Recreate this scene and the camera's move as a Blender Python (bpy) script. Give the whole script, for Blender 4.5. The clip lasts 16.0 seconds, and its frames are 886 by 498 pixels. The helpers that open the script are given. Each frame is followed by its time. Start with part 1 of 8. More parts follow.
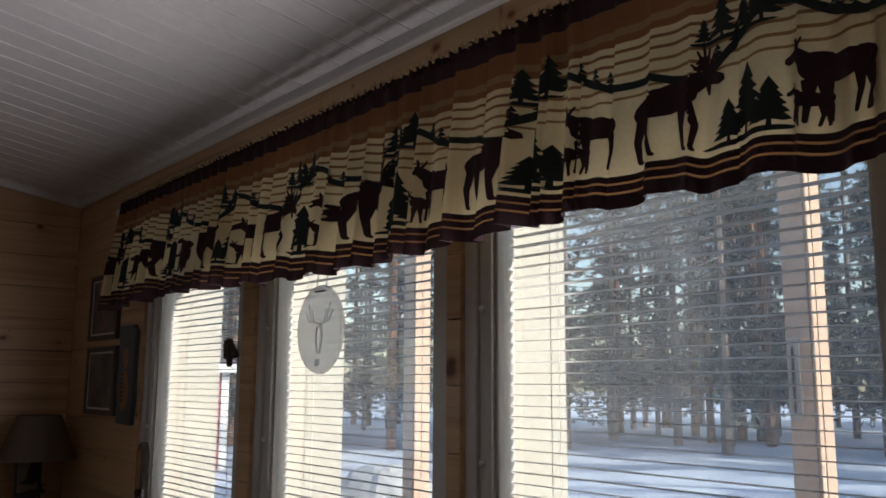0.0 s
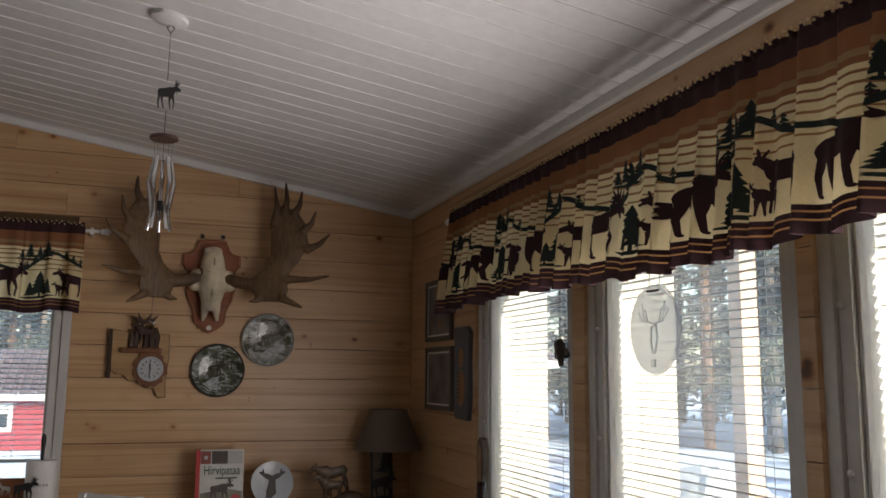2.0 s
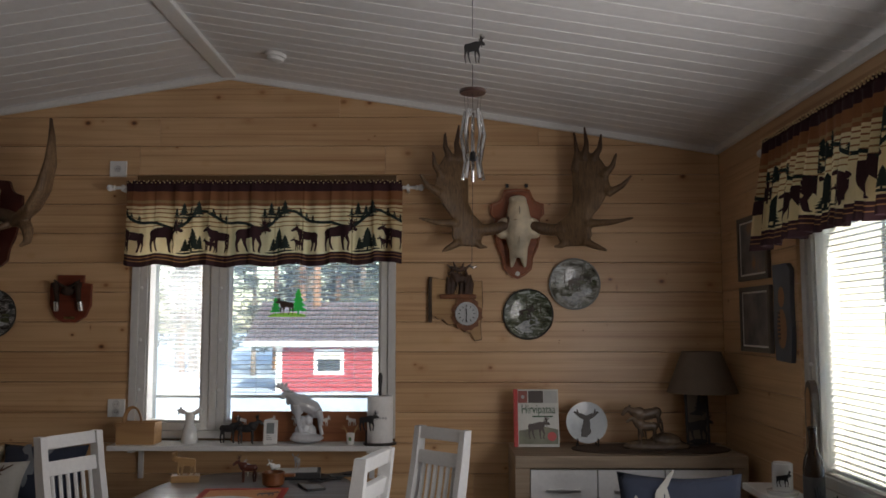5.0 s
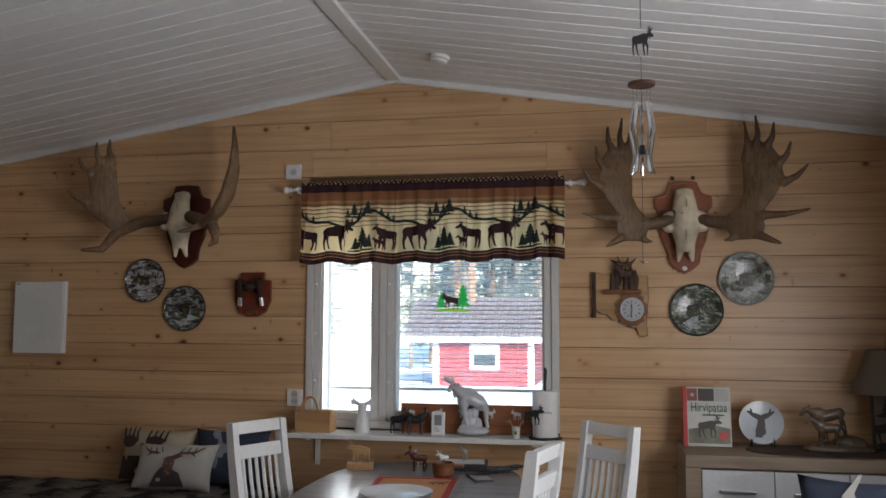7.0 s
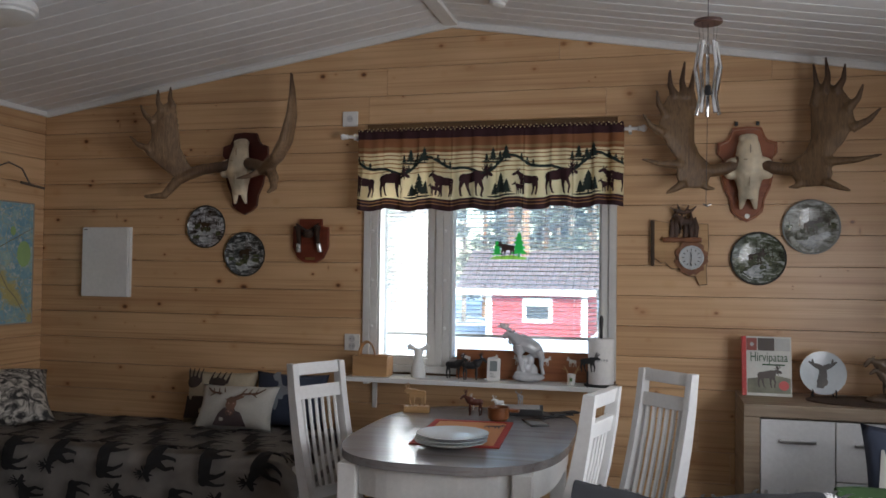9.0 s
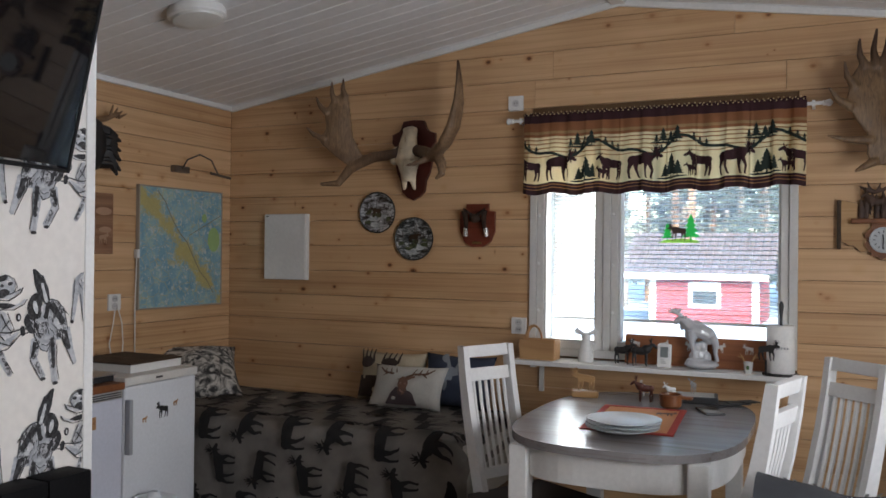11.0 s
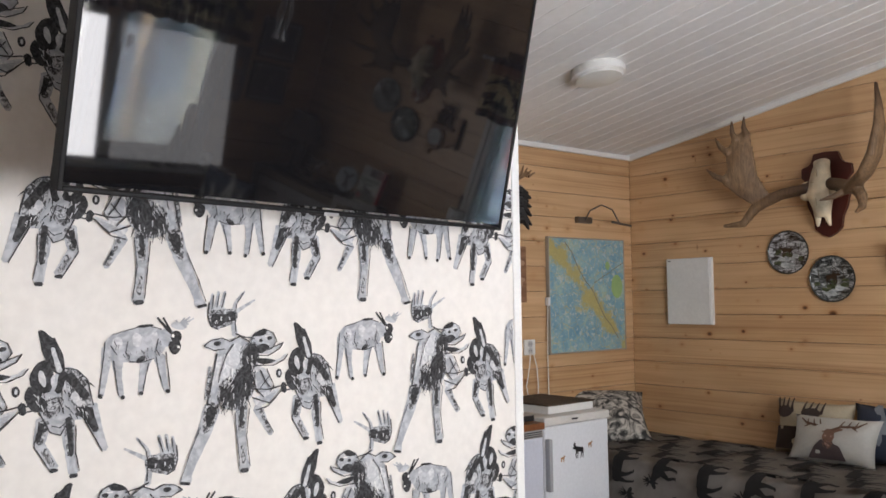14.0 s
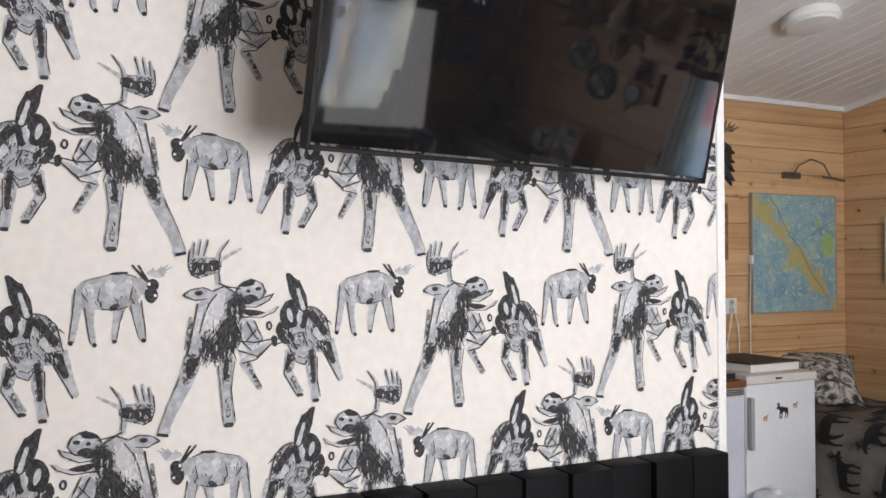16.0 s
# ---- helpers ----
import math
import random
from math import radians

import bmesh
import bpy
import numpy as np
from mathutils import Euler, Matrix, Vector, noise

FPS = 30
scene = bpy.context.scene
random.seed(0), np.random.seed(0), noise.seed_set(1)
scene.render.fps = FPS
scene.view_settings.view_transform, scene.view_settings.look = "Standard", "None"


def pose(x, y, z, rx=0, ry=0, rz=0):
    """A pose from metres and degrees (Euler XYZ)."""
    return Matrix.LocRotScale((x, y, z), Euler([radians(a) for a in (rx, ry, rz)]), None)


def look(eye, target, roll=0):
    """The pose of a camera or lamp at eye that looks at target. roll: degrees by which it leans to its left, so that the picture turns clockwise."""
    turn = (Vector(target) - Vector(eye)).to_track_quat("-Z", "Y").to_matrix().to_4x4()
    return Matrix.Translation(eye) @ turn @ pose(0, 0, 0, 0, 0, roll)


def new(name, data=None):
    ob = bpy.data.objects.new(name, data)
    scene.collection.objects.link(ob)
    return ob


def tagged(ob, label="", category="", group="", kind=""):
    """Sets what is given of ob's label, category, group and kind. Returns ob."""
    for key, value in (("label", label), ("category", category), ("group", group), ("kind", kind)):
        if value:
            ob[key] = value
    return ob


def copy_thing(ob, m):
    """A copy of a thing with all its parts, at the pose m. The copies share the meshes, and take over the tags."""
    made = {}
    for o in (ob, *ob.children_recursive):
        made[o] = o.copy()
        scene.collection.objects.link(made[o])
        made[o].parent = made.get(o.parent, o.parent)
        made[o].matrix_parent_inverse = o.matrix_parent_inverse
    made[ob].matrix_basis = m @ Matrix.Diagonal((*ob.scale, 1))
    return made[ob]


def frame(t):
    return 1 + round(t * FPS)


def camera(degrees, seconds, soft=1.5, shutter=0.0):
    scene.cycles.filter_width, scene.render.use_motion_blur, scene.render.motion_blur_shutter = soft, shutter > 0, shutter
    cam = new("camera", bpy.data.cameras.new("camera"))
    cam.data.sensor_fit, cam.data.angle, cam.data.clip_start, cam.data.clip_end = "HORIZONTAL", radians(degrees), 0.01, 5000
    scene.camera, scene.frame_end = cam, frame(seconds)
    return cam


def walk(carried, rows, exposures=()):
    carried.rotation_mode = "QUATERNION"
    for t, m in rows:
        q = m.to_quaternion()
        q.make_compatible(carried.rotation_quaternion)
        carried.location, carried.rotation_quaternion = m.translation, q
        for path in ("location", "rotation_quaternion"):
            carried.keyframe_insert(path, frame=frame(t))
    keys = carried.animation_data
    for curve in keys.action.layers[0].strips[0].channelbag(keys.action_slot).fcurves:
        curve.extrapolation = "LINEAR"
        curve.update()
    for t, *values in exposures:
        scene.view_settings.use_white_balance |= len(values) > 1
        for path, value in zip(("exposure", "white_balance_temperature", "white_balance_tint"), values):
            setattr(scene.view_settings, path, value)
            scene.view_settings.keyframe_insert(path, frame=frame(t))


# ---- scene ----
cam = camera(55.4, 16.0, soft=1.6)
PATH = [
    (0, (0.147, 0.235, 1.396), (1.413, 1.75, 1.712), 0.3),
    (0.5, (0.136, 0.252, 1.398), (1.253, 1.88, 1.717), 0.5),
    (1, (0.117, 0.263, 1.404), (1.073, 1.992, 1.716), 0.6),
    (1.5, (0.106, 0.272, 1.407), (0.909, 2.079, 1.708), 0.8),
    (2, (0.087, 0.263, 1.407), (0.74, 2.129, 1.708), 0.6),
    (2.5, (0.082, 0.259, 1.404), (0.599, 2.169, 1.691), 0.4),
    (3, (0.077, 0.264, 1.4), (0.478, 2.209, 1.637), 0.3),
    (3.5, (0.069, 0.265, 1.396), (0.379, 2.23, 1.597), 0.3),
    (4, (0.064, 0.265, 1.39), (0.273, 2.246, 1.566), 0.2),
    (4.5, (0.048, 0.265, 1.387), (0.134, 2.256, 1.558), 0.1),
    (5, (0.037, 0.262, 1.385), (0.021, 2.254, 1.561), -0.0),
    (7.5, (-0.012, 0.222, 1.382), (-0.428, 2.172, 1.536), 0.5),
    (8, (-0.014, 0.227, 1.371), (-0.445, 2.177, 1.48), 0.7),
    (10.5, (-0.044, 0.215, 1.346), (-0.779, 2.075, 1.361), 0.5),
    (11, (-0.052, 0.2, 1.354), (-0.902, 2.01, 1.365), 0.6),
    (11.5, (-0.063, 0.188, 1.344), (-1.032, 1.938, 1.359), 0.6),
    (12, (-0.076, 0.185, 1.344), (-1.164, 1.863, 1.346), 0.5),
    (12.5, (-0.096, 0.171, 1.336), (-1.315, 1.757, 1.329), 0.3),
    (13, (-0.111, 0.151, 1.334), (-1.459, 1.629, 1.353), -0.0),
    (13.5, (-0.099, 0.132, 1.342), (-1.551, 1.506, 1.394), -0.3),
    (14, (-0.067, 0.104, 1.353), (-1.622, 1.357, 1.474), -0.8),
    (14.5, (-0.004, 0.043, 1.355), (-1.631, 1.197, 1.494), -1.6),
    (15, (0.014, 0.026, 1.349), (-1.657, 1.12, 1.45), -0.7),
    (15.5, (0.021, 0.013, 1.334), (-1.727, 0.983, 1.402), -0.4),
    (16, (0.009, 0.001, 1.323), (-1.788, 0.879, 1.357), -0.2),
]
walk(cam, [(t, look(eye, target, roll)) for t, eye, target, roll in PATH],
     exposures=[(0.0, 0.77, 6800, 18), (1.0, 0.75, 6900, 17), (1.5, 1.25, 7000, 16), (2.0, 1.6, 7150, 15), (2.5, 1.72, 7150, 15), (3.0, 1.28, 7000, 14), (3.5, 1.1, 7000, 14), (4.5, 1.28, 7000, 13), (5.0, 1.6, 6900, 12),
                (8.0, 2.27, 6400, 10), (10.5, 2.42, 6400, 10), (11.0, 2.53, 6400, 10), (12.0, 2.78, 6450, 10), (13.0, 3.3, 6500, 10), (14.5, 3.4, 6600, 10), (16.0, 3.45, 6600, 10)])

# ---- daylight ----
SUN_FROM = Vector((0.34, -1.0, 0.52)).normalized()
world = bpy.data.worlds.new("winter_sky")
scene.world = world
world.use_nodes = True
wn = world.node_tree
sky = wn.nodes.new("ShaderNodeTexSky")
sky.sky_type, sky.sun_disc = "NISHITA", False
sky.sun_elevation = math.asin(SUN_FROM.z)
sky.sun_rotation = math.atan2(SUN_FROM.x, SUN_FROM.y)
wn.links.new(sky.outputs["Color"], wn.nodes["Background"].inputs["Color"])
wn.nodes["Background"].inputs["Strength"].default_value = 0.15
sun_data = bpy.data.lights.new("sun", "SUN")
sun_data.energy, sun_data.angle, sun_data.color = 3.4, radians(0.6), (1.0, 0.96, 0.90)
sun = new("sun", sun_data)
sun.matrix_world = look(SUN_FROM * 60, (0, 0, 0))



def opening_lamp(name, at, w, h, watts, color=(1.0, 0.96, 0.98)):
    """Daylight from a window's opening, in its own x-y plane, shining along its -z."""
    d = bpy.data.lights.new(name, "AREA")
    d.shape, d.size, d.size_y, d.energy, d.color = "RECTANGLE", w, h, watts, color
    ob = new(name, d)
    ob.matrix_world = at
    return ob


# sky light in the three windows below the valance, and in the narrow light of the gable window
for y, k in ((2.955, 0.10), (2.04, 0.9), (1.115, 1.2)):
    opening_lamp("window_light", pose(1.185, y, 1.22, 100, 0, 90), 0.82, 0.78, 4.2 * k, (0.965, 0.96, 1.0))
opening_lamp("window_light_gable", pose(-1.235, 4.40, 1.32, 90, 0, 180), 0.24, 0.75, 1.2)

# ---- materials ----
MATS = {}


def shader(name, rough=0.6, metal=0.0):
    m = bpy.data.materials.new(name)
    m.use_nodes = True
    nt = m.node_tree
    b = nt.nodes["Principled BSDF"]
    b.inputs["Roughness"].default_value = rough
    b.inputs["Metallic"].default_value = metal
    MATS[name] = m
    return m, nt, b


def node(nt, kind, **values):
    n = nt.nodes.new(kind)
    for key, value in values.items():
        n.inputs[key].default_value = value
    return n


def coords(nt, scale=(1, 1, 1), shift=True):
    """Object coordinates, scaled, moved by the object's own random number."""
    tc = nt.nodes.new("ShaderNodeTexCoord")
    mp = nt.nodes.new("ShaderNodeMapping")
    mp.inputs["Scale"].default_value = scale
    nt.links.new(tc.outputs["Object"], mp.inputs["Vector"])
    if shift:
        info = nt.nodes.new("ShaderNodeObjectInfo")
        mul = nt.nodes.new("ShaderNodeMath")
        mul.operation = "MULTIPLY"
        mul.inputs[1].default_value = 37.0
        nt.links.new(info.outputs["Random"], mul.inputs[0])
        comb = nt.nodes.new("ShaderNodeCombineXYZ")
        for k in "XYZ":
            nt.links.new(mul.outputs[0], comb.inputs[k])
        nt.links.new(comb.outputs[0], mp.inputs["Location"])
    return mp.outputs["Vector"]


def ramp(nt, fac, stops):
    r = nt.nodes.new("ShaderNodeValToRGB")
    e = r.color_ramp.elements
    while len(e) < len(stops):
        e.new(0.5)
    for k, (p, c) in zip(e, stops):
        k.position, k.color = p, (*c, 1)
    nt.links.new(fac, r.inputs[0])
    return r.outputs[0]


def mixed(nt, fac, a, b, kind="MIX"):
    n = nt.nodes.new("ShaderNodeMix")
    n.data_type, n.blend_type = "RGBA", kind
    for socket, v in ((n.inputs[0], fac), (n.inputs[6], a), (n.inputs[7], b)):
        if isinstance(v, (int, float)):
            socket.default_value = v
        elif isinstance(v, tuple):
            socket.default_value = (*v, 1)
        else:
            nt.links.new(v, socket)
    return n.outputs[2]


def bump(nt, b, height, strength=0.3, distance=0.002):
    n = nt.nodes.new("ShaderNodeBump")
    n.inputs["Strength"].default_value, n.inputs["Distance"].default_value = strength, distance
    nt.links.new(height, n.inputs["Height"])
    nt.links.new(n.outputs[0], b.inputs["Normal"])


def plain(name, color, rough=0.6, metal=0.0, vary=0.12, scale=12.0, relief=0.15):
    """A surface with two scales of faint unevenness in colour and relief."""
    m, nt, b = shader(name, rough, metal)
    v = coords(nt)
    big = node(nt, "ShaderNodeTexNoise", Scale=scale * 0.25, Detail=3.0)
    fine = node(nt, "ShaderNodeTexNoise", Scale=scale * 6, Detail=2.0)
    for n in (big, fine):
        nt.links.new(v, n.inputs["Vector"])
    dark, light = tuple(c * (1 - vary) for c in color), tuple(min(1, c * (1 + vary)) for c in color)
    c1 = ramp(nt, big.outputs[0], [(0.3, dark), (0.7, light)])
    c2 = ramp(nt, fine.outputs[0], [(0.3, (0.9, 0.9, 0.9)), (0.7, (1, 1, 1))])
    nt.links.new(mixed(nt, 0.7, c1, c2, "MULTIPLY"), b.inputs["Base Color"])
    if relief:
        bump(nt, b, fine.outputs[0], relief)
    return m


def timber(name, light, dark, rough=0.5, knots=True, grain=(1.2, 26, 26), tone=0.25):
    """Wood whose grain runs along the object's own x."""
    m, nt, b = shader(name, rough)
    v = coords(nt, grain)
    n1 = node(nt, "ShaderNodeTexNoise", Scale=1.0, Detail=5.0, Distortion=0.6)
    nt.links.new(v, n1.inputs["Vector"])
    col = ramp(nt, n1.outputs[0], [(0.3, dark), (0.62, light)])
    n2 = node(nt, "ShaderNodeTexNoise", Scale=2.0, Detail=2.0)
    nt.links.new(coords(nt), n2.inputs["Vector"])
    col = mixed(nt, 0.6, col, ramp(nt, n2.outputs[0], [(0.3, (0.78, 0.74, 0.68)), (0.7, (1, 1, 1))]), "MULTIPLY")
    info = nt.nodes.new("ShaderNodeObjectInfo")
    col = mixed(nt, tone * 2, col, ramp(nt, info.outputs["Random"], [(0.0, (0.78, 0.72, 0.64)), (0.55, (0.97, 0.96, 0.94)), (1.0, (1, 1, 1))]), "MULTIPLY")
    streak = node(nt, "ShaderNodeTexNoise", Scale=1.0, Detail=3.0, Distortion=0.3)
    nt.links.new(coords(nt, (0.7, 90, 90)), streak.inputs["Vector"])
    col = mixed(nt, 0.6, col, ramp(nt, streak.outputs[0], [(0.30, (0.66, 0.55, 0.43)), (0.46, (1, 1, 1)), (0.62, (1, 1, 1)), (0.75, (0.86, 0.79, 0.70))]), "MULTIPLY")
    if knots:
        for size, least, most, soft_ring in (((4.5, 2.5, 6.5), 0.015, 0.17, 0.95), ((8.0, 4.0, 2.6), 0.0, 0.12, 0.6), ((9.0, 3.0, 12.0), 0.04, 0.22, 0.95)):
            vo = node(nt, "ShaderNodeTexVoronoi", Scale=1.0)
            nt.links.new(coords(nt, size), vo.inputs["Vector"])
            sep = nt.nodes.new("ShaderNodeSeparateColor")
            nt.links.new(vo.outputs["Color"], sep.inputs[0])
            last = sep.outputs[0]
            for op, val in (("POWER", 2.5), ("MULTIPLY_ADD", most)):
                mth = nt.nodes.new("ShaderNodeMath")
                mth.operation = op
                mth.inputs[1].default_value = val
                mth.inputs[2].default_value = least + 0.001
                nt.links.new(last, mth.inputs[0])
                last = mth.outputs[0]
            div = nt.nodes.new("ShaderNodeMath")
            div.operation = "DIVIDE"
            nt.links.new(vo.outputs["Distance"], div.inputs[0])
            nt.links.new(last, div.inputs[1])
            half = nt.nodes.new("ShaderNodeMath")
            half.operation = "MULTIPLY"
            half.inputs[1].default_value = 0.5
            nt.links.new(div.outputs[0], half.inputs[0])
            spot = ramp(nt, half.outputs[0], [(0.0, (0.10, 0.05, 0.03)), (0.16, (0.22, 0.12, 0.065)), (0.23, (0.55, 0.38, 0.24)), (0.38, (0.92, 0.86, 0.79)), (0.8, (1, 1, 1))])
            col = mixed(nt, soft_ring, col, spot, "MULTIPLY")
    nt.links.new(col, b.inputs["Base Color"])
    bump(nt, b, n1.outputs[0], 0.2, 0.001)
    return m


PINE = timber("pine_panel", (0.685, 0.455, 0.255), (0.55, 0.34, 0.18), 0.36, tone=0.07)
BACKING = plain("dark_joint", (0.20, 0.125, 0.07), 0.9)
WHITE = plain("white_paint", (0.78, 0.78, 0.76), 0.4, vary=0.05)
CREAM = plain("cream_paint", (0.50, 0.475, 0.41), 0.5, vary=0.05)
CEIL = plain("ceiling_board", (0.81, 0.81, 0.805), 0.45, vary=0.05, scale=5)
geo_ = CEIL.node_tree.nodes.new("ShaderNodeNewGeometry")
base_ = CEIL.node_tree.nodes["Principled BSDF"].inputs["Base Color"]
tint_ = ramp(CEIL.node_tree, geo_.outputs["Random Per Island"], [(0.0, (0.92, 0.92, 0.92)), (1.0, (1, 1, 1))])
CEIL.node_tree.links.new(mixed(CEIL.node_tree, 1.0, base_.links[0].from_socket, tint_, "MULTIPLY"), base_)
# whiter than the boards: the light caught in the grooves is painted in
GROOVE = plain("lit_ceiling_groove", (0.97, 0.97, 0.97), 0.6)
PAPER = plain("wallpaper", (0.77, 0.74, 0.695), 0.75, vary=0.012, scale=6)
FLOOR = timber("floor_board", (0.42, 0.30, 0.19), (0.30, 0.20, 0.12), 0.4)
# tinted blue: the sky-lit shade on the snow is put into its colour
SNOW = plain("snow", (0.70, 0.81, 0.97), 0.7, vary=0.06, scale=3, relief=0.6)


def glass_mat(name, veil=0.0):
    """A clear pane; a share of it scatters daylight to add a haze of glare."""
    m, nt, b = shader(name, 0.0)
    out = nt.nodes["Material Output"]
    clear = nt.nodes.new("ShaderNodeBsdfTransparent")
    clear.inputs[0].default_value = (0.96, 0.98, 0.97, 1)
    gloss = nt.nodes.new("ShaderNodeBsdfGlossy")
    gloss.inputs["Roughness"].default_value = 0.02
    mx = nt.nodes.new("ShaderNodeMixShader")
    mx.inputs[0].default_value = 0.05
    nt.links.new(clear.outputs[0], mx.inputs[1])
    nt.links.new(gloss.outputs[0], mx.inputs[2])
    last = mx
    if veil:
        haze = nt.nodes.new("ShaderNodeBsdfTranslucent")
        haze.inputs[0].default_value = (0.80, 0.82, 0.85, 1)
        haze_noise = node(nt, "ShaderNodeTexNoise", Scale=3.0, Detail=4.0)
        nt.links.new(coords(nt, (1, 1, 3)), haze_noise.inputs["Vector"])
        much = ramp(nt, haze_noise.outputs[0], [(0.3, (veil * 0.7,) * 3), (0.7, (veil * 1.3,) * 3)])
        last = nt.nodes.new("ShaderNodeMixShader")
        nt.links.new(much, last.inputs[0])
        nt.links.new(mx.outputs[0], last.inputs[1])
        nt.links.new(haze.outputs[0], last.inputs[2])
    nt.links.new(last.outputs[0], out.inputs["Surface"])
    return m


GLASS = glass_mat("window_glass")
# scattering pane that lays the outdoor glare over the view as a pale veil
VEILED = glass_mat("veiled_window_glass", 0.075)


def lit_through(name, color, clear=0.0):
    """A thin stuff that daylight shines through."""
    m, nt, b = shader(name, 0.5)
    b.inputs["Base Color"].default_value = (*color, 1)
    tr = nt.nodes.new("ShaderNodeBsdfTranslucent")
    tr.inputs[0].default_value = (*color, 1)
    mx = nt.nodes.new("ShaderNodeMixShader")
    mx.inputs[0].default_value = 0.8
    nt.links.new(b.outputs[0], mx.inputs[1])
    nt.links.new(tr.outputs[0], mx.inputs[2])
    last = mx
    if clear:
        tp = nt.nodes.new("ShaderNodeBsdfTransparent")
        last = nt.nodes.new("ShaderNodeMixShader")
        last.inputs[0].default_value = clear
        nt.links.new(mx.outputs[0], last.inputs[1])
        nt.links.new(tp.outputs[0], last.inputs[2])
    nt.links.new(last.outputs[0], nt.nodes["Material Output"].inputs["Surface"])
    return m


# ---- mesh helpers ----
def ob_from(name, bm, material, parent=None, label="", at=None, smooth=False):
    me = bpy.data.meshes.new(name)
    bm.normal_update()
    bm.to_mesh(me)
    bm.free()
    for m in material if isinstance(material, (list, tuple)) else [material]:
        me.materials.append(m)
    if smooth:
        for p in me.polygons:
            p.use_smooth = True
        me.set_sharp_from_angle(angle=radians(40))
    ob = new(name, me)
    if at is not None:
        ob.matrix_basis = at
    if parent is not None:
        ob.parent = parent
    if label:
        ob["label"] = label
    return ob


def part(name, bm, material, parent, label="", at=None, smooth=False):
    return ob_from(name, bm, material, parent, label, at, smooth)


def thing(name, at, label, category, group="", kind=""):
    ob = new(name)
    ob.empty_display_size = 0.05
    ob.matrix_basis = at if isinstance(at, Matrix) else Matrix.Translation(at)
    return tagged(ob, label, category, group, kind)


def box(bm, x0, x1, y0, y1, z0, z1, bevel=0.0, m=None):
    vs = [Vector((x, y, z)) for x in (x0, x1) for y in (y0, y1) for z in (z0, z1)]
    if m is not None:
        vs = [m @ v for v in vs]
    v = [bm.verts.new(p) for p in vs]
    fs = [bm.faces.new([v[i] for i in f]) for f in ((0, 1, 3, 2), (4, 6, 7, 5), (0, 4, 5, 1), (2, 3, 7, 6), (0, 2, 6, 4), (1, 5, 7, 3))]
    if bevel:
        edges = {e for f in fs for e in f.edges}
        bmesh.ops.bevel(bm, geom=list(edges), offset=bevel, segments=2, affect="EDGES", profile=0.6)
    return bm


def boxed(*args, **kw):
    return box(bmesh.new(), *args, **kw)


def lathe(bm, profile, steps=24, m=None, close=True):
    """Turn (radius, height) pairs round z."""
    rings = []
    for r, z in profile:
        ring = []
        for k in range(steps):
            a = 2 * math.pi * k / steps
            p = Vector((r * math.cos(a), r * math.sin(a), z))
            ring.append(bm.verts.new(m @ p if m is not None else p))
        rings.append(ring)
    for a, b in zip(rings, rings[1:]):
        for k in range(steps):
            bm.faces.new((a[k], a[(k + 1) % steps], b[(k + 1) % steps], b[k]))
    if close:
        bm.faces.new(rings[0][::-1])
        bm.faces.new(rings[-1])
    return bm


def tube(bm, points, radii, steps=8, cap=True):
    """A round limb through the points, with a radius (or a pair across and deep) at each."""
    pts = [Vector(p) for p in points]
    rings = []
    side = None
    for k, p in enumerate(pts):
        d = (pts[min(k + 1, len(pts) - 1)] - pts[max(k - 1, 0)]).normalized()
        if side is None:
            side = d.orthogonal().normalized()
        side = (side - d * side.dot(d)).normalized()
        up = d.cross(side)
        r = radii[k] if isinstance(radii, (list, tuple)) else radii
        ra, rb = r if isinstance(r, tuple) else (r, r)
        rings.append([bm.verts.new(p + side * (ra * math.cos(2 * math.pi * j / steps)) + up * (rb * math.sin(2 * math.pi * j / steps))) for j in range(steps)])
    for a, b in zip(rings, rings[1:]):
        for j in range(steps):
            bm.faces.new((a[j], a[(j + 1) % steps], b[(j + 1) % steps], b[j]))
    if cap:
        bm.faces.new(rings[0][::-1])
        bm.faces.new(rings[-1])
    return bm


def ball(bm, c, rx, ry=None, rz=None, m=None, u=12, v=8):
    ry, rz = ry or rx, rz or rx
    mat = Matrix.Translation(c) @ (m if m is not None else Matrix()) @ Matrix.Diagonal((rx, ry, rz, 1))
    bmesh.ops.create_uvsphere(bm, u_segments=u, v_segments=v, radius=1.0, matrix=mat)
    return bm


# ---- the room ----
XL, XR, YA, YB = -3.33, 1.306, 4.2, -2.6
XM, ZE, ZR = -1.012, 2.205, 2.572
SLOPE = (ZR - ZE) / (XR - XM)
XT, YT = -2.03, 2.0
THICK = 0.28
WIN_A = (-1.447, -0.215, 0.86, 2.0)
WINS_B = [(2.555, 3.35), (1.61, 2.48), (0.655, 1.565)]
ZB0, ZB1 = 0.79, 2.0


def roof_z(x):
    return ZR - SLOPE * abs(x - XM)


def structure(name, bm, material, label, category):
    return tagged(ob_from(name, bm, material), label, category, kind="structure")


floor = structure("floor", boxed(XL - 0.1, XR + 0.1, YB - 0.1, YA + 0.1, -0.14, -0.0405), BACKING, "brown wooden board floor of the cottage", "floor")

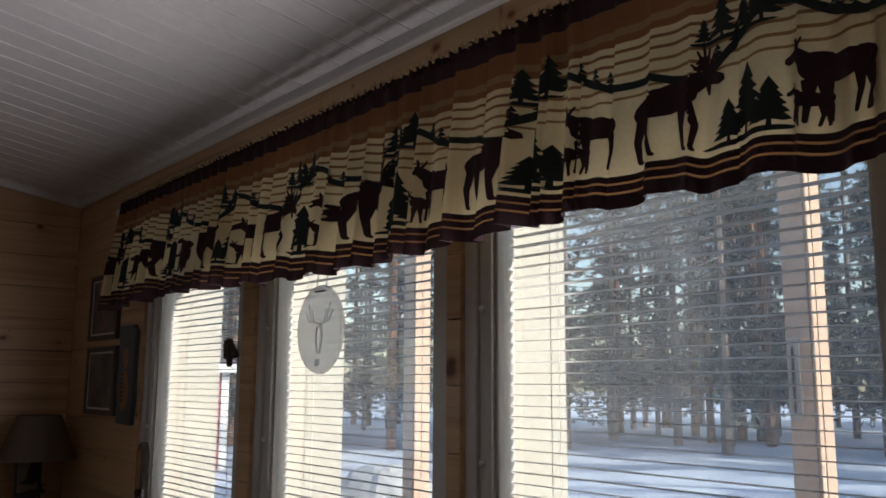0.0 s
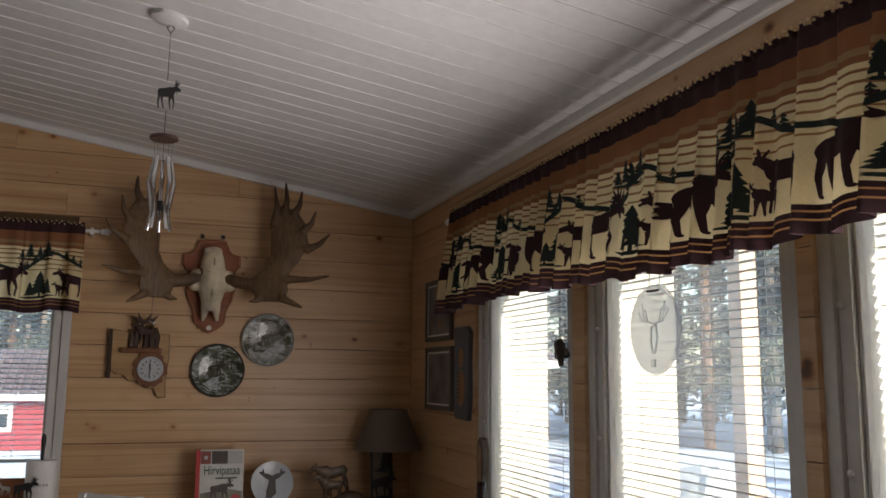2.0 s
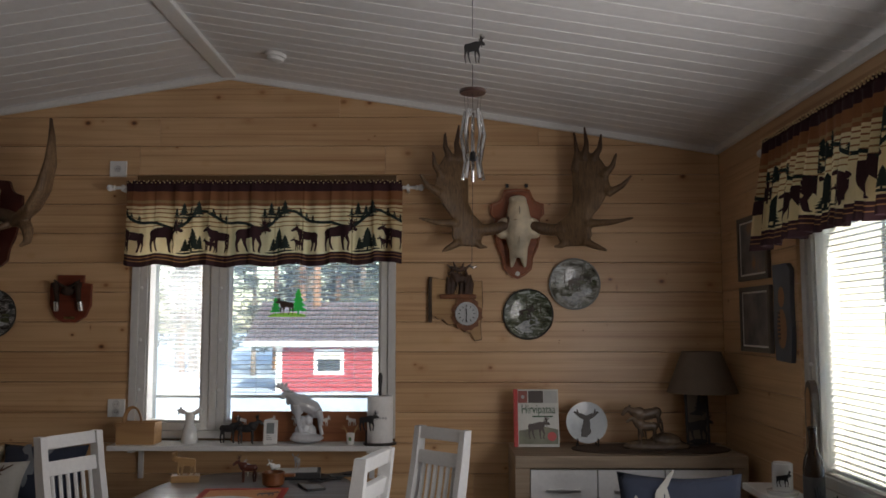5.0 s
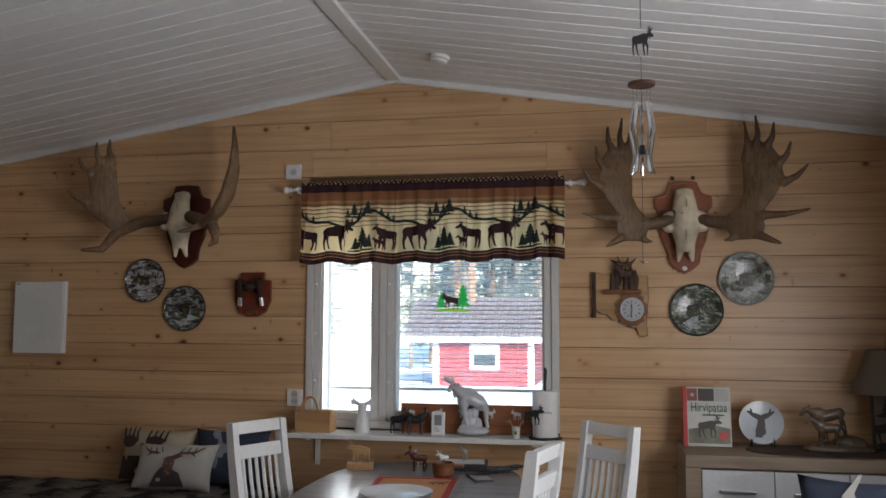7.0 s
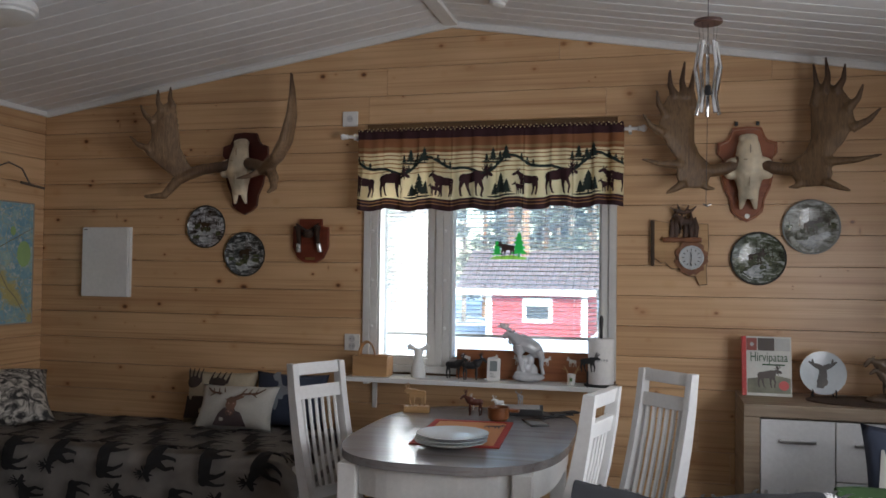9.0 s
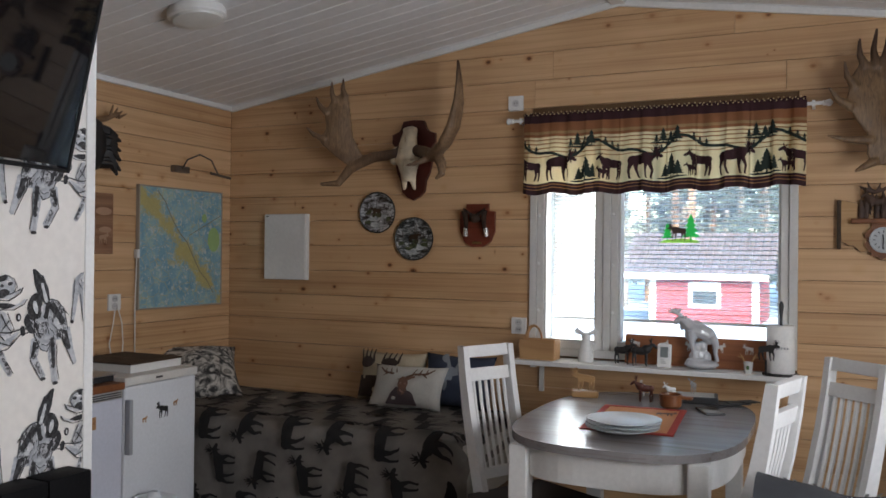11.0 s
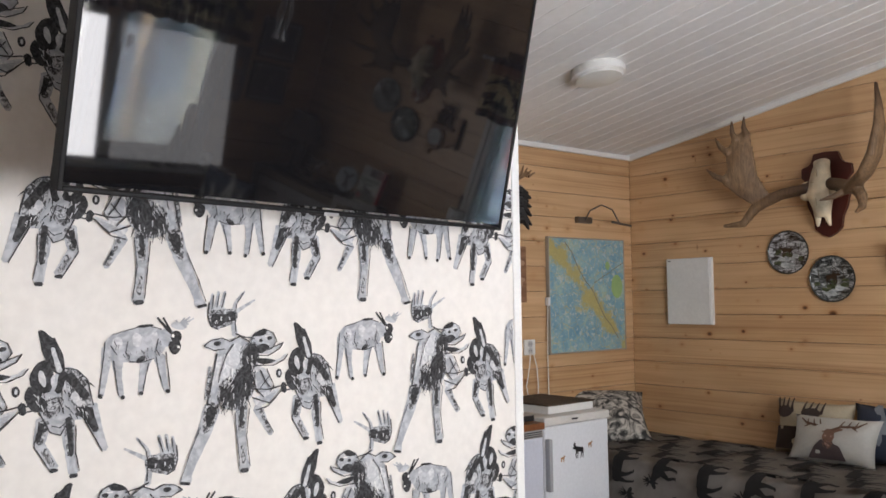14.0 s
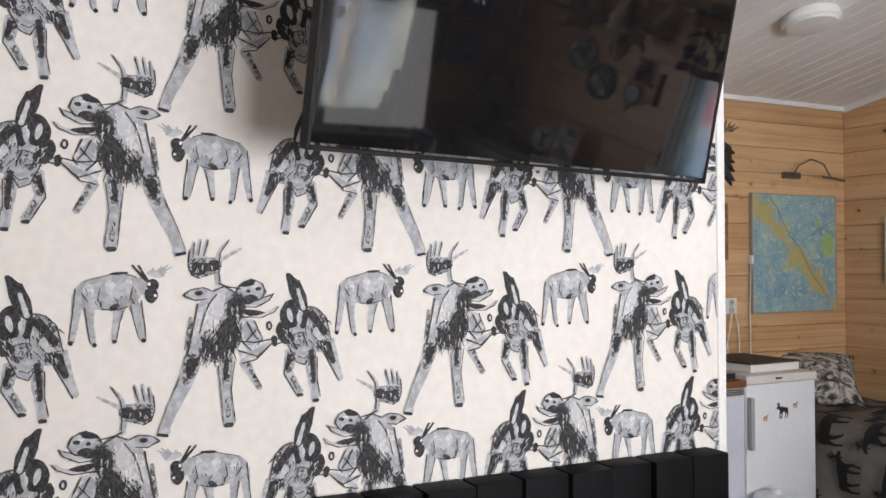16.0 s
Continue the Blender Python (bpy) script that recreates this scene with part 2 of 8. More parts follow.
# gable wall with its window opening
bm = bmesh.new()
x0, x1, z0, z1 = WIN_A
yb0, yb1 = YA + 0.02, YA + THICK
box(bm, XL - THICK, x0, yb0, yb1, -0.12, ZE)
box(bm, x1, XR + THICK, yb0, yb1, -0.12, ZE)
box(bm, x0, x1, yb0, yb1, -0.12, z0)
box(bm, x0, x1, yb0, yb1, z1, ZE)
v = [bm.verts.new((x, y, z)) for y in (yb0, yb1) for x, z in ((XL - 0.02, ZE), (XR + 0.02, ZE), (XM, ZR))]
for f in ((0, 1, 2), (5, 4, 3), (0, 3, 4, 1), (1, 4, 5, 2), (2, 5, 3, 0)):
    bm.faces.new([v[i] for i in f])
wall_n = structure("wall_north", bm, BACKING, "gable wall of horizontal knotty pine panel boards", "wall")
# window wall
bm = bmesh.new()
xs0, xs1 = XR + 0.02, XR + THICK
ys = [YB - 0.1] + [y for a, b in sorted(WINS_B) for y in (a, b)] + [YA]
for a, b in zip(ys[::2], ys[1::2]):
    box(bm, xs0, xs1, a, b, -0.12, ZE + 0.03)
for a, b in WINS_B:
    box(bm, xs0, xs1, a, b, -0.12, ZB0)
    box(bm, xs0, xs1, a, b, ZB1, ZE + 0.03)
wall_e = structure("wall_east", bm, BACKING, "long pine panel wall with three windows", "wall")
wall_w = structure("wall_west", boxed(XL - THICK, XL - 0.02, YB - 0.1, YA, -0.12, ZE + 0.03), BACKING, "side wall of horizontal pine panel boards", "wall")
wall_s = structure("wall_south", boxed(XL - 0.1, XR + THICK, YB - 0.2, YB, -0.12, ZR + 0.1), PINE, "plain pine wall at the far end of the room", "wall")
# partition with wallpaper
partition = structure("partition_wall", boxed(XT - 0.11, XT, YB, YT, -0.02, ZE + 0.16), PAPER, "white partition wall papered with grey ink moose drawings", "wall")
tagged(part("corner_trim", boxed(XT - 0.115, XT + 0.005, YT - 0.03, YT + 0.003, -0.02, ZE + 0.14, bevel=0.004), WHITE, partition, "white painted corner strip"))

# ceiling: two slopes of narrow white boards with grooves between them
bm = bmesh.new()
pitch_c = 0.098
y = YB
while y < YA:
    y2 = min(y + pitch_c - 0.010, YA)
    for xa, xb in ((XL, XM), (XM, XR)):
        za, zb = roof_z(xa), roof_z(xb)
        vs = [bm.verts.new(p) for p in ((xa, y, za), (xb, y, zb), (xb, y2, zb), (xa, y2, za), (xa, y, za + 0.02), (xb, y, zb + 0.02), (xb, y2, zb + 0.02), (xa, y2, za + 0.02))]
        for f in ((0, 1, 2, 3), (4, 7, 6, 5), (0, 4, 5, 1), (3, 2, 6, 7), (0, 3, 7, 4), (1, 5, 6, 2)):
            bm.faces.new([vs[i] for i in f])
    y += pitch_c
for xa, xb in ((XL - THICK - 0.1, XM), (XM, XR + THICK + 0.1)):
    za, zb = roof_z(xa) + 0.003, roof_z(xb) + 0.003
    vs = [bm.verts.new(p) for p in ((xa, YB - 0.2, za), (xb, YB - 0.2, zb), (xb, YA + THICK, zb), (xa, YA + THICK, za), (xa, YB - 0.2, za + 0.12), (xb, YB - 0.2, zb + 0.12), (xb, YA + THICK, zb + 0.12), (xa, YA + THICK, za + 0.12))]
    for f in ((0, 1, 2, 3), (4, 7, 6, 5), (0, 4, 5, 1), (3, 2, 6, 7), (0, 3, 7, 4), (1, 5, 6, 2)):
        face = bm.faces.new([vs[i] for i in f])
        face.material_index = 1
ceiling = structure("ceiling", bm, [CEIL, GROOVE], "white painted board ceiling sloping from a ridge", "ceiling")


def strip(name, a, b, w, h, label, material=WHITE):
    """A moulding of width w and height h from a to b, its long axis along its own x."""
    a, b = Vector(a), Vector(b)
    d = b - a
    m = Matrix.Translation(a) @ d.to_track_quat("X", "Z").to_matrix().to_4x4()
    ob = ob_from(name, boxed(0, d.length, -w / 2, w / 2, -h / 2, h / 2, bevel=min(w, h) * 0.25), material, at=m)
    return tagged(ob, label, "trim", kind="structure")


strip("trim", (XL + 0.01, YA - 0.012, ZE - 0.012), (XM, YA - 0.012, ZR - 0.014), 0.024, 0.03, "white ceiling moulding along the gable")
strip("trim", (XM, YA - 0.012, ZR - 0.014), (XR - 0.01, YA - 0.012, ZE - 0.012), 0.024, 0.03, "white ceiling moulding along the gable")
strip("trim", (XL + 0.012, YB, ZE - 0.006), (XL + 0.012, YA, ZE - 0.006), 0.024, 0.034, "white ceiling moulding along the side wall")
strip("trim", (XR - 0.014, YB, ZE - 0.010), (XR - 0.014, YA, ZE - 0.010), 0.028, 0.034, "white ceiling moulding above the windows")
strip("trim", (XM, YB, ZR - 0.012), (XM, YA, ZR - 0.012), 0.07, 0.022, "white ridge board of the ceiling")


# ---- windows ----
def ring(bm, a0, a1, c0, c1, width, d0, d1):
    """A frame in the x-z plane, from depth d0 to d1."""
    box(bm, a0, a0 + width, d0, d1, c0, c1, bevel=0.003)
    box(bm, a1 - width, a1, d0, d1, c0, c1, bevel=0.003)
    box(bm, a0 + width, a1 - width, d0 + 0.001, d1 - 0.001, c0, c0 + width, bevel=0.003)
    box(bm, a0 + width, a1 - width, d0 + 0.001, d1 - 0.001, c1 - width, c1, bevel=0.003)


def blind(parent_name, x0, x1, z0, z1, at, label, pitch, tilt):
    """A venetian blind between the panes; built in the x-z plane."""
    t = thing(parent_name, at, label, "blind", "blinds between the window panes")
    part("head_rail", boxed(x0, x1, -0.012, 0.012, z1 - 0.03, z1, bevel=0.003), WHITE, t)
    part("bottom_rail", boxed(x0, x1, -0.010, 0.010, z0 + 0.002, z0 + 0.016, bevel=0.003), WHITE, t)
    n = int((z1 - z0 - 0.06) / pitch)
    me = bpy.data.meshes.new("slat")
    sb = bmesh.new()
    pts = [(-0.0115, -0.0006), (0, 0.0012), (0.0115, -0.0006)]
    vs = [[sb.verts.new((x, y, z)) for x in (x0 + 0.004, x1 - 0.004)] for y, z in pts]
    for a, b in zip(vs, vs[1:]):
        sb.faces.new((a[0], a[1], b[1], b[0]))
    bmesh.ops.solidify(sb, geom=sb.faces[:], thickness=0.0005)
    sb.to_mesh(me)
    sb.free()
    me.materials.append(MATS["blind_slat"])
    for k in range(n):
        ob = new("slat", me)
        ob.matrix_basis = pose(0, 0, z0 + 0.03 + k * pitch, tilt + 2.0 * math.sin(k * 1.7))
        ob.parent = t
    for x in (x0 + 0.12, x1 - 0.12):
        cb = bmesh.new()
        tube(cb, [(x, -0.012, z0 + 0.01), (x, -0.012, z1 - 0.02)], 0.0008, 5)
        tube(cb, [(x, 0.012, z0 + 0.01), (x, 0.012, z1 - 0.02)], 0.0008, 5)
        part("ladder_cord", cb, WHITE, t)
    return t


SLAT = lit_through("blind_slat", (0.84, 0.83, 0.81))
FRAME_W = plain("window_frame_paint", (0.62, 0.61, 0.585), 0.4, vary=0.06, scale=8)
FRAME_S = 0.055


def window(name, at, w, z0, z1, label, mullions=(), front=-0.016, glass=0.08, outer_depth=THICK):
    """A window in its own frame: x along the wall, -y into the room, y=0 the wall's inner face; the frame's face at y=front."""
    t = thing(name, at, label, "window", kind="structure")
    fb = bmesh.new()
    ring(fb, 0, w, z0, z1, 0.035, front, 0.10)
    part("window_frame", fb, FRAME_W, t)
    cells, xs = [], [0.035] + [m for m in mullions] + [w - 0.035]
    for a, b in zip(xs, xs[1:]):
        cells.append((a, b))
    for m in mullions:
        part("mullion", boxed(m - 0.018, m + 0.018, front + 0.002, 0.10, z0 + 0.035, z1 - 0.035, bevel=0.003), FRAME_W, t)
    for k, (a, b) in enumerate(cells):
        a2, b2 = a + (0.018 if k else 0.0), b - (0.018 if k < len(cells) - 1 else 0.0)
        sb = bmesh.new()
        ring(sb, a2 + 0.001, b2 - 0.001, z0 + 0.036, z1 - 0.036, 0.035, front + 0.010, 0.09)
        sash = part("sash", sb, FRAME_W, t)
        bead = bmesh.new()
        ring(bead, a2 + 0.037, b2 - 0.037, z0 + 0.072, z1 - 0.072, 0.009, front + 0.020, glass - 0.002)
        part("glazing_bead", bead, FRAME_W, sash)
        pane = part("pane", boxed(a2 + 0.03, b2 - 0.03, glass, glass + 0.004, z0 + 0.065, z1 - 0.065), GLASS, t)
        pane.visible_shadow = False
        for zz in (z0 + 0.22, z0 + 0.45, z1 - 0.45):
            hb = bmesh.new()
            ball(hb, (a2 + 0.012, front + 0.006, zz), 0.008, 0.006, 0.008, u=8, v=6)
            part("hinge_cap", hb, WHITE, t)
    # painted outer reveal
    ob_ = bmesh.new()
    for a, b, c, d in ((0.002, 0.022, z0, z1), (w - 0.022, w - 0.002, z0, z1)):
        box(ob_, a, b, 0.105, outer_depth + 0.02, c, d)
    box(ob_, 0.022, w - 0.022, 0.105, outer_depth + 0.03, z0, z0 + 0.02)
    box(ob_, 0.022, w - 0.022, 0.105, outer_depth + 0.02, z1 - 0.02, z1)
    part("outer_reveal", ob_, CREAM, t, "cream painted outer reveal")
    outer = part("pane", boxed(0.022, w - 0.022, 0.160, 0.164, z0 + 0.02, z1 - 0.02), VEILED, t)
    outer.visible_shadow = False
    return t, cells


win_a, cells_a = window("window_1", pose(WIN_A[0], YA, 0), WIN_A[1] - WIN_A[0], WIN_A[2], WIN_A[3],
                        "white two-light window with blinds above a shelf", mullions=(0.388,))
for a, b in cells_a:
    blind("window_blind", a + 0.05, b - 0.05, WIN_A[2] + 0.17, WIN_A[3] - 0.05, pose(WIN_A[0], YA + 0.125, 0), "raised white slatted blind between window panes", 0.0215, -11)
for k, (a, b) in enumerate(WINS_B):
    w, cells = window("window_%d" % (k + 2), pose(XR, b, 0, 0, 0, -90), b - a, ZB0, ZB1, "tall white-framed window with a slatted blind", front=0.012, glass=0.055)
    blind("window_blind", 0.074, b - a - 0.074, ZB0 + 0.075, ZB1 - 0.05, pose(XR + 0.078, b, 0, 0, 0, -90), "lowered white slatted blind with open slats", 0.0218, -3)

# ---- outside ----
bm = bmesh.new()
N = 60
grid = {}
for i in range(N + 1):
    for j in range(N + 1):
        x, y = ((i / N * 2 - 1) ** 3) * 220, ((j / N * 2 - 1) ** 3) * 220 + 4
        z = -0.55 - 0.0136 * max(0, min(y, 40) - 6) + 0.12 * noise.noise((x * 0.25, y * 0.25, 0)) * min(1, max(0, (math.hypot(x + 1, y - 1) - 5) / 6))
        grid[i, j] = bm.verts.new((x, y, z))
for i in range(N):
    for j in range(N):
        bm.faces.new((grid[i, j], grid[i + 1, j], grid[i + 1, j + 1], grid[i, j + 1]))
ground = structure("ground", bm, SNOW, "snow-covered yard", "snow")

# ---- flat drawings: shapes in a plane, laid on a surface ----
def blob(cx, cy, rx, ry, turn=0.0, n=14):
    c, s = math.cos(radians(turn)), math.sin(radians(turn))
    return [(cx + rx * math.cos(a) * c - ry * math.sin(a) * s, cy + rx * math.cos(a) * s + ry * math.sin(a) * c) for a in (2 * math.pi * k / n for k in range(n))]


def limb(x0, y0, r0, x1, y1, r1):
    d = math.hypot(x1 - x0, y1 - y0) or 1e-6
    nx, ny = -(y1 - y0) / d, (x1 - x0) / d
    ex, ey = (x1 - x0) / d, (y1 - y0) / d
    return [(x0 + nx * r0, y0 + ny * r0), (x0 - ex * r0 * 0.7, y0 - ey * r0 * 0.7), (x0 - nx * r0, y0 - ny * r0), (x1 - nx * r1, y1 - ny * r1), (x1 + ex * r1 * 0.7, y1 + ey * r1 * 0.7), (x1 + nx * r1, y1 + ny * r1)]


def moved(shapes, dx=0.0, dy=0.0, k=1.0, flip=False, turn=0.0):
    c, s = math.cos(radians(turn)), math.sin(radians(turn))
    out = []
    for poly in shapes:
        p = [((-x if flip else x) * k, y * k) for x, y in poly]
        p = [(x * c - y * s + dx, x * s + y * c + dy) for x, y in p]
        out.append(p[::-1] if flip else p)
    return out


def bull_shape():
    """A standing bull moose in profile that faces right, 1 high, its hoofs at y = 0."""
    s = [blob(-0.06, 0.56, 0.34, 0.155, 4), blob(0.16, 0.60, 0.19, 0.175), blob(-0.28, 0.55, 0.14, 0.14), blob(0.05, 0.68, 0.16, 0.07, 10)]
    s += [limb(0.24, 0.64, 0.115, 0.42, 0.74, 0.07), limb(0.40, 0.76, 0.072, 0.58, 0.66, 0.048), limb(0.44, 0.66, 0.03, 0.45, 0.56, 0.012)]
    for x0, x1, x2 in ((-0.33, -0.38, -0.35), (-0.22, -0.20, -0.13), (0.14, 0.13, 0.16), (0.24, 0.33, 0.29)):
        s += [limb(x0, 0.46, 0.068, x1, 0.25, 0.034), limb(x1, 0.25, 0.033, x2, 0.03, 0.024), limb(x2, 0.03, 0.026, x2 + 0.035, 0.012, 0.018)]
    for a, b in ((0.34, 1.0), (0.40, 1.05), (0.46, 1.02)):
        s += [limb(0.42, 0.82, 0.022, a, b, 0.010)]
    for a, b in ((0.52, 0.98), (0.58, 0.93)):
        s += [limb(0.45, 0.82, 0.02, a, b, 0.010)]
    s += [blob(0.40, 0.89, 0.05, 0.06), limb(0.36, 0.80, 0.02, 0.29, 0.86, 0.012)]
    return s


def cow_shape():
    s = [blob(-0.04, 0.57, 0.33, 0.155, 2), blob(0.18, 0.62, 0.17, 0.165), blob(-0.27, 0.57, 0.14, 0.14), limb(0.24, 0.66, 0.10, 0.40, 0.80, 0.065), limb(0.38, 0.82, 0.068, 0.57, 0.72, 0.045), limb(0.36, 0.86, 0.02, 0.31, 0.95, 0.012), limb(0.40, 0.87, 0.02, 0.42, 0.97, 0.012)]
    for x0, x1, x2 in ((-0.33, -0.36, -0.32), (-0.24, -0.25, -0.20), (0.13, 0.12, 0.10), (0.24, 0.25, 0.27)):
        s += [limb(x0, 0.46, 0.064, x1, 0.25, 0.033), limb(x1, 0.25, 0.032, x2, 0.02, 0.024)]
    return s


def fir_shape(tiers=5):
    s = [limb(0, 0, 0.035, 0, 0.2, 0.03)]
    for k in range(tiers):
        y0, w = 0.14 + 0.78 * k / tiers, 0.34 * (1 - 0.78 * k / tiers)
        s.append([(-w, y0), (-w * 0.45, y0 - 0.02), (0, y0 + 0.03), (w * 0.5, y0 - 0.02), (w, y0 + 0.01), (w * 0.25, y0 + 0.22), (0, y0 + 0.29), (-w * 0.25, y0 + 0.22)])
    return s


def drawing(layers, surface, finest, gap=0.0012):
    """One mesh of flat shapes; layers: (material slot, shapes). surface(x, y, lift) gives the place. Cut until no edge is longer than finest."""
    bm = bmesh.new()
    lift = gap
    for slot, shapes in layers:
        for poly in shapes:
            lift += 0.00003
            cx, cy = sum(p[0] for p in poly) / len(poly), sum(p[1] for p in poly) / len(poly)
            todo = [((cx, cy), poly[i], poly[(i + 1) % len(poly)]) for i in range(len(poly))]
            while todo:
                a, b, c = todo.pop()
                sides = [(math.dist(a, b), a, b, c), (math.dist(b, c), b, c, a), (math.dist(c, a), c, a, b)]
                d, p, q, r = max(sides)
                if d > finest:
                    h = ((p[0] + q[0]) / 2, (p[1] + q[1]) / 2)
                    todo += [(p, h, r), (h, q, r)]
                    continue
                f = bm.faces.new([bm.verts.new(surface(x, y, lift)) for x, y in (a, b, c)])
                f.material_index = slot
    bmesh.ops.remove_doubles(bm, verts=bm.verts, dist=0.000001)
    return bm


# ---- cloth valances ----


def cloth_through(m, share=0.4):
    """Let daylight shine through a cloth from behind."""
    nt = m.node_tree
    b = nt.nodes["Principled BSDF"]
    tr = nt.nodes.new("ShaderNodeBsdfTranslucent")
    nt.links.new(b.inputs["Base Color"].links[0].from_socket, tr.inputs[0])
    mx = nt.nodes.new("ShaderNodeMixShader")
    mx.inputs[0].default_value = share
    nt.links.new(b.outputs[0], mx.inputs[1])
    nt.links.new(tr.outputs[0], mx.inputs[2])
    nt.links.new(mx.outputs[0], nt.nodes["Material Output"].inputs["Surface"])
    return m


V_CREAM = plain("valance_cream", (0.76, 0.62, 0.36), 0.9, vary=0.07, scale=30, relief=0.5)
V_RUST = plain("valance_rust", (0.29, 0.12, 0.05), 0.9, vary=0.1, scale=30, relief=0.5)
V_TAN = plain("valance_tan", (0.36, 0.22, 0.10), 0.9, vary=0.1, scale=30, relief=0.5)
V_MAROON = plain("valance_maroon", (0.034, 0.009, 0.012), 0.9, vary=0.15, scale=30, relief=0.5)
V_GREEN = plain("valance_green", (0.013, 0.022, 0.017), 0.9, vary=0.15, scale=30, relief=0.4)
V_GOLD = plain("valance_gold_line", (0.34, 0.17, 0.07), 0.9, vary=0.1, scale=30, relief=0.4)
for m_ in (V_CREAM, V_RUST, V_TAN, V_GOLD):
    cloth_through(m_)
BANDS = [(0.0, 3), (0.09, 1), (0.20, 2), (0.235, 1), (0.27, 0), (0.30, 1), (0.315, 0), (0.35, 1), (0.365, 0), (0.405, 5), (0.42, 0), (0.46, 5), (0.475, 0), (0.515, 5), (0.527, 0), (0.86, 3), (0.888, 5), (0.898, 3), (0.928, 5), (0.938, 3), (0.968, 3), (1.0, 0)]


def valance(at, length, drop, period, phase, pleats, label, deep=0.016, seed=1, rod_over=0.06, calm=99.0):
    """Built along its own x from 0 to length, hanging from z=0; -y is towards the room."""
    t = thing("valance", at, label, "curtain", "moose valances")
    rnd = random.Random(seed)
    waves = [(rnd.uniform(0.7, 1.5) * pleats, rnd.uniform(0, 6.28), rnd.uniform(0.4, 1.0)) for _ in range(4)]
    long = [(rnd.uniform(2.0, 4.0), rnd.uniform(0, 6.28)) for _ in range(2)]

    def fold(x):
        s = sum(a * math.sin(f * x + p) for f, p, a in waves) / 1.4
        c = (x * pleats / 6.28 + 0.35 * math.sin(x * 7 + seed)) % 1.0
        ease = min(1.0, max(0.0, (x - calm) / 0.25))
        return (0.65 * s + 0.9 * ((1 - c) ** 1.5 - 0.42)) * (1 - 0.72 * ease)

    def surface(x, y, lift=0.0):
        """x along the rod, y down from the top, both in metres of cloth."""
        v = min(max(y / drop, 0), 1.0)
        open_ = 0.22 + 0.78 * min(1.0, v * 1.6)
        z = -y - 0.012 * v * math.sin(long[0][0] * x + long[0][1]) - 0.007 * v * math.sin(pleats * 0.5 * x + long[1][1])
        side = 0.006 * math.cos(waves[0][0] * x + waves[0][1]) * v
        return Vector((x + side, -deep * open_ * fold(x) - 0.03 * v * v - lift, z))

    nx = int(length / 0.005)
    levels = sorted({b for b, _ in BANDS} | {0.6, 0.68, 0.76})
    bm = bmesh.new()
    rows = [[bm.verts.new(surface(length * i / nx, drop * b)) for i in range(nx + 1)] for b in levels]
    for r, b in enumerate(levels[:-1]):
        slot = [m for lo, m in BANDS if lo <= b + 1e-6][-1]
        for i in range(nx):
            f = bm.faces.new((rows[r][i], rows[r + 1][i], rows[r + 1][i + 1], rows[r][i + 1]))
            f.material_index, f.smooth = slot, True
    part("cloth", bm, [V_CREAM, V_RUST, V_TAN, V_MAROON, V_GREEN, V_GOLD], t)
    # gathered heading above the rod pocket
    bm = bmesh.new()
    up, low = [], []
    for i in range(int(length / 0.006) + 1):
        x = i * 0.006
        w = 0.007 * math.sin(x * 260 + math.sin(x * 31) * 2)
        up.append(bm.verts.new((x, -0.004 + w * 0.8, 0.013 + 0.004 * math.sin(x * 190))))
        low.append(bm.verts.new(surface(x, 0.002) + Vector((0, w * 0.3, 0))))
    for a, b, c, d in zip(up, low, low[1:], up[1:]):
        bm.faces.new((a, b, c, d))
    part("ruffle", bm, V_MAROON, t, "gathered dark heading with pale flecks")
    bm = bmesh.new()
    for k in range(int(length / 0.011)):
        x = 0.006 + k * 0.011 + rnd.uniform(-0.003, 0.003)
        zf = 0.002 + 0.009 * (k % 2) + rnd.uniform(-0.002, 0.002)
        box(bm, x, x + 0.0045, -0.017, -0.013, zf, zf + 0.005)
    part("fleck", bm, V_CREAM, t, "pale woven flecks")
    n = int(length / period) + 3
    k0 = drop

    def put(name, material, groups):
        """groups: (shapes, x, y, size, flip), laid on the cloth as one print."""
        polys = []
        for shapes, x, y, size, flip in groups:
            for poly in moved(shapes, x, 0, size, flip):
                q = [(px, y - py) for px, py in poly][::-1]
                if any(0.01 < px < length - 0.01 for px, _ in q):
                    polys.append([(min(max(px, 0.002), length - 0.002), py) for px, py in q])
        if polys:
            part(name, drawing([(0, polys)], surface, 0.010, 0.0022), material, t)

    for k in range(-1, n):
        x0, base = phase + k * period, drop * 0.838
        put("bull_print", V_MAROON, [(bull_shape(), x0, base, drop * 0.41, False)])
        put("cow_print", V_MAROON, [(cow_shape(), x0 + period * 0.645, base - 0.004, drop * 0.335, True)])
        put("calf_print", V_MAROON, [(cow_shape(), x0 + period * 0.555, base, drop * 0.175, True)])
        put("fir_print", V_GREEN, [(fir_shape(), x0 + period * 0.335 + dx * drop / 0.36, base - 0.003, drop * size, False) for dx, size in ((-0.030, 0.165), (0.0, 0.28), (0.029, 0.19))]
            + [([blob(0, 0, 0.065 * drop / 0.36, 0.005)], x0 + period * 0.335, base - 0.002, 1.0, False)])
        put("fir_print", V_GREEN, [(fir_shape(4), x0 + period * 0.27 + dx, drop * 0.405, drop * size, False) for dx, size in ((-0.045, 0.11), (-0.015, 0.18), (0.02, 0.14), (0.05, 0.20))]
            + [([blob(0, 0, 0.07, 0.004)], x0 + period * 0.27, drop * 0.402, 1.0, False)])
        # the wavy branch with small trees along it
        step = period / 14
        branch = []
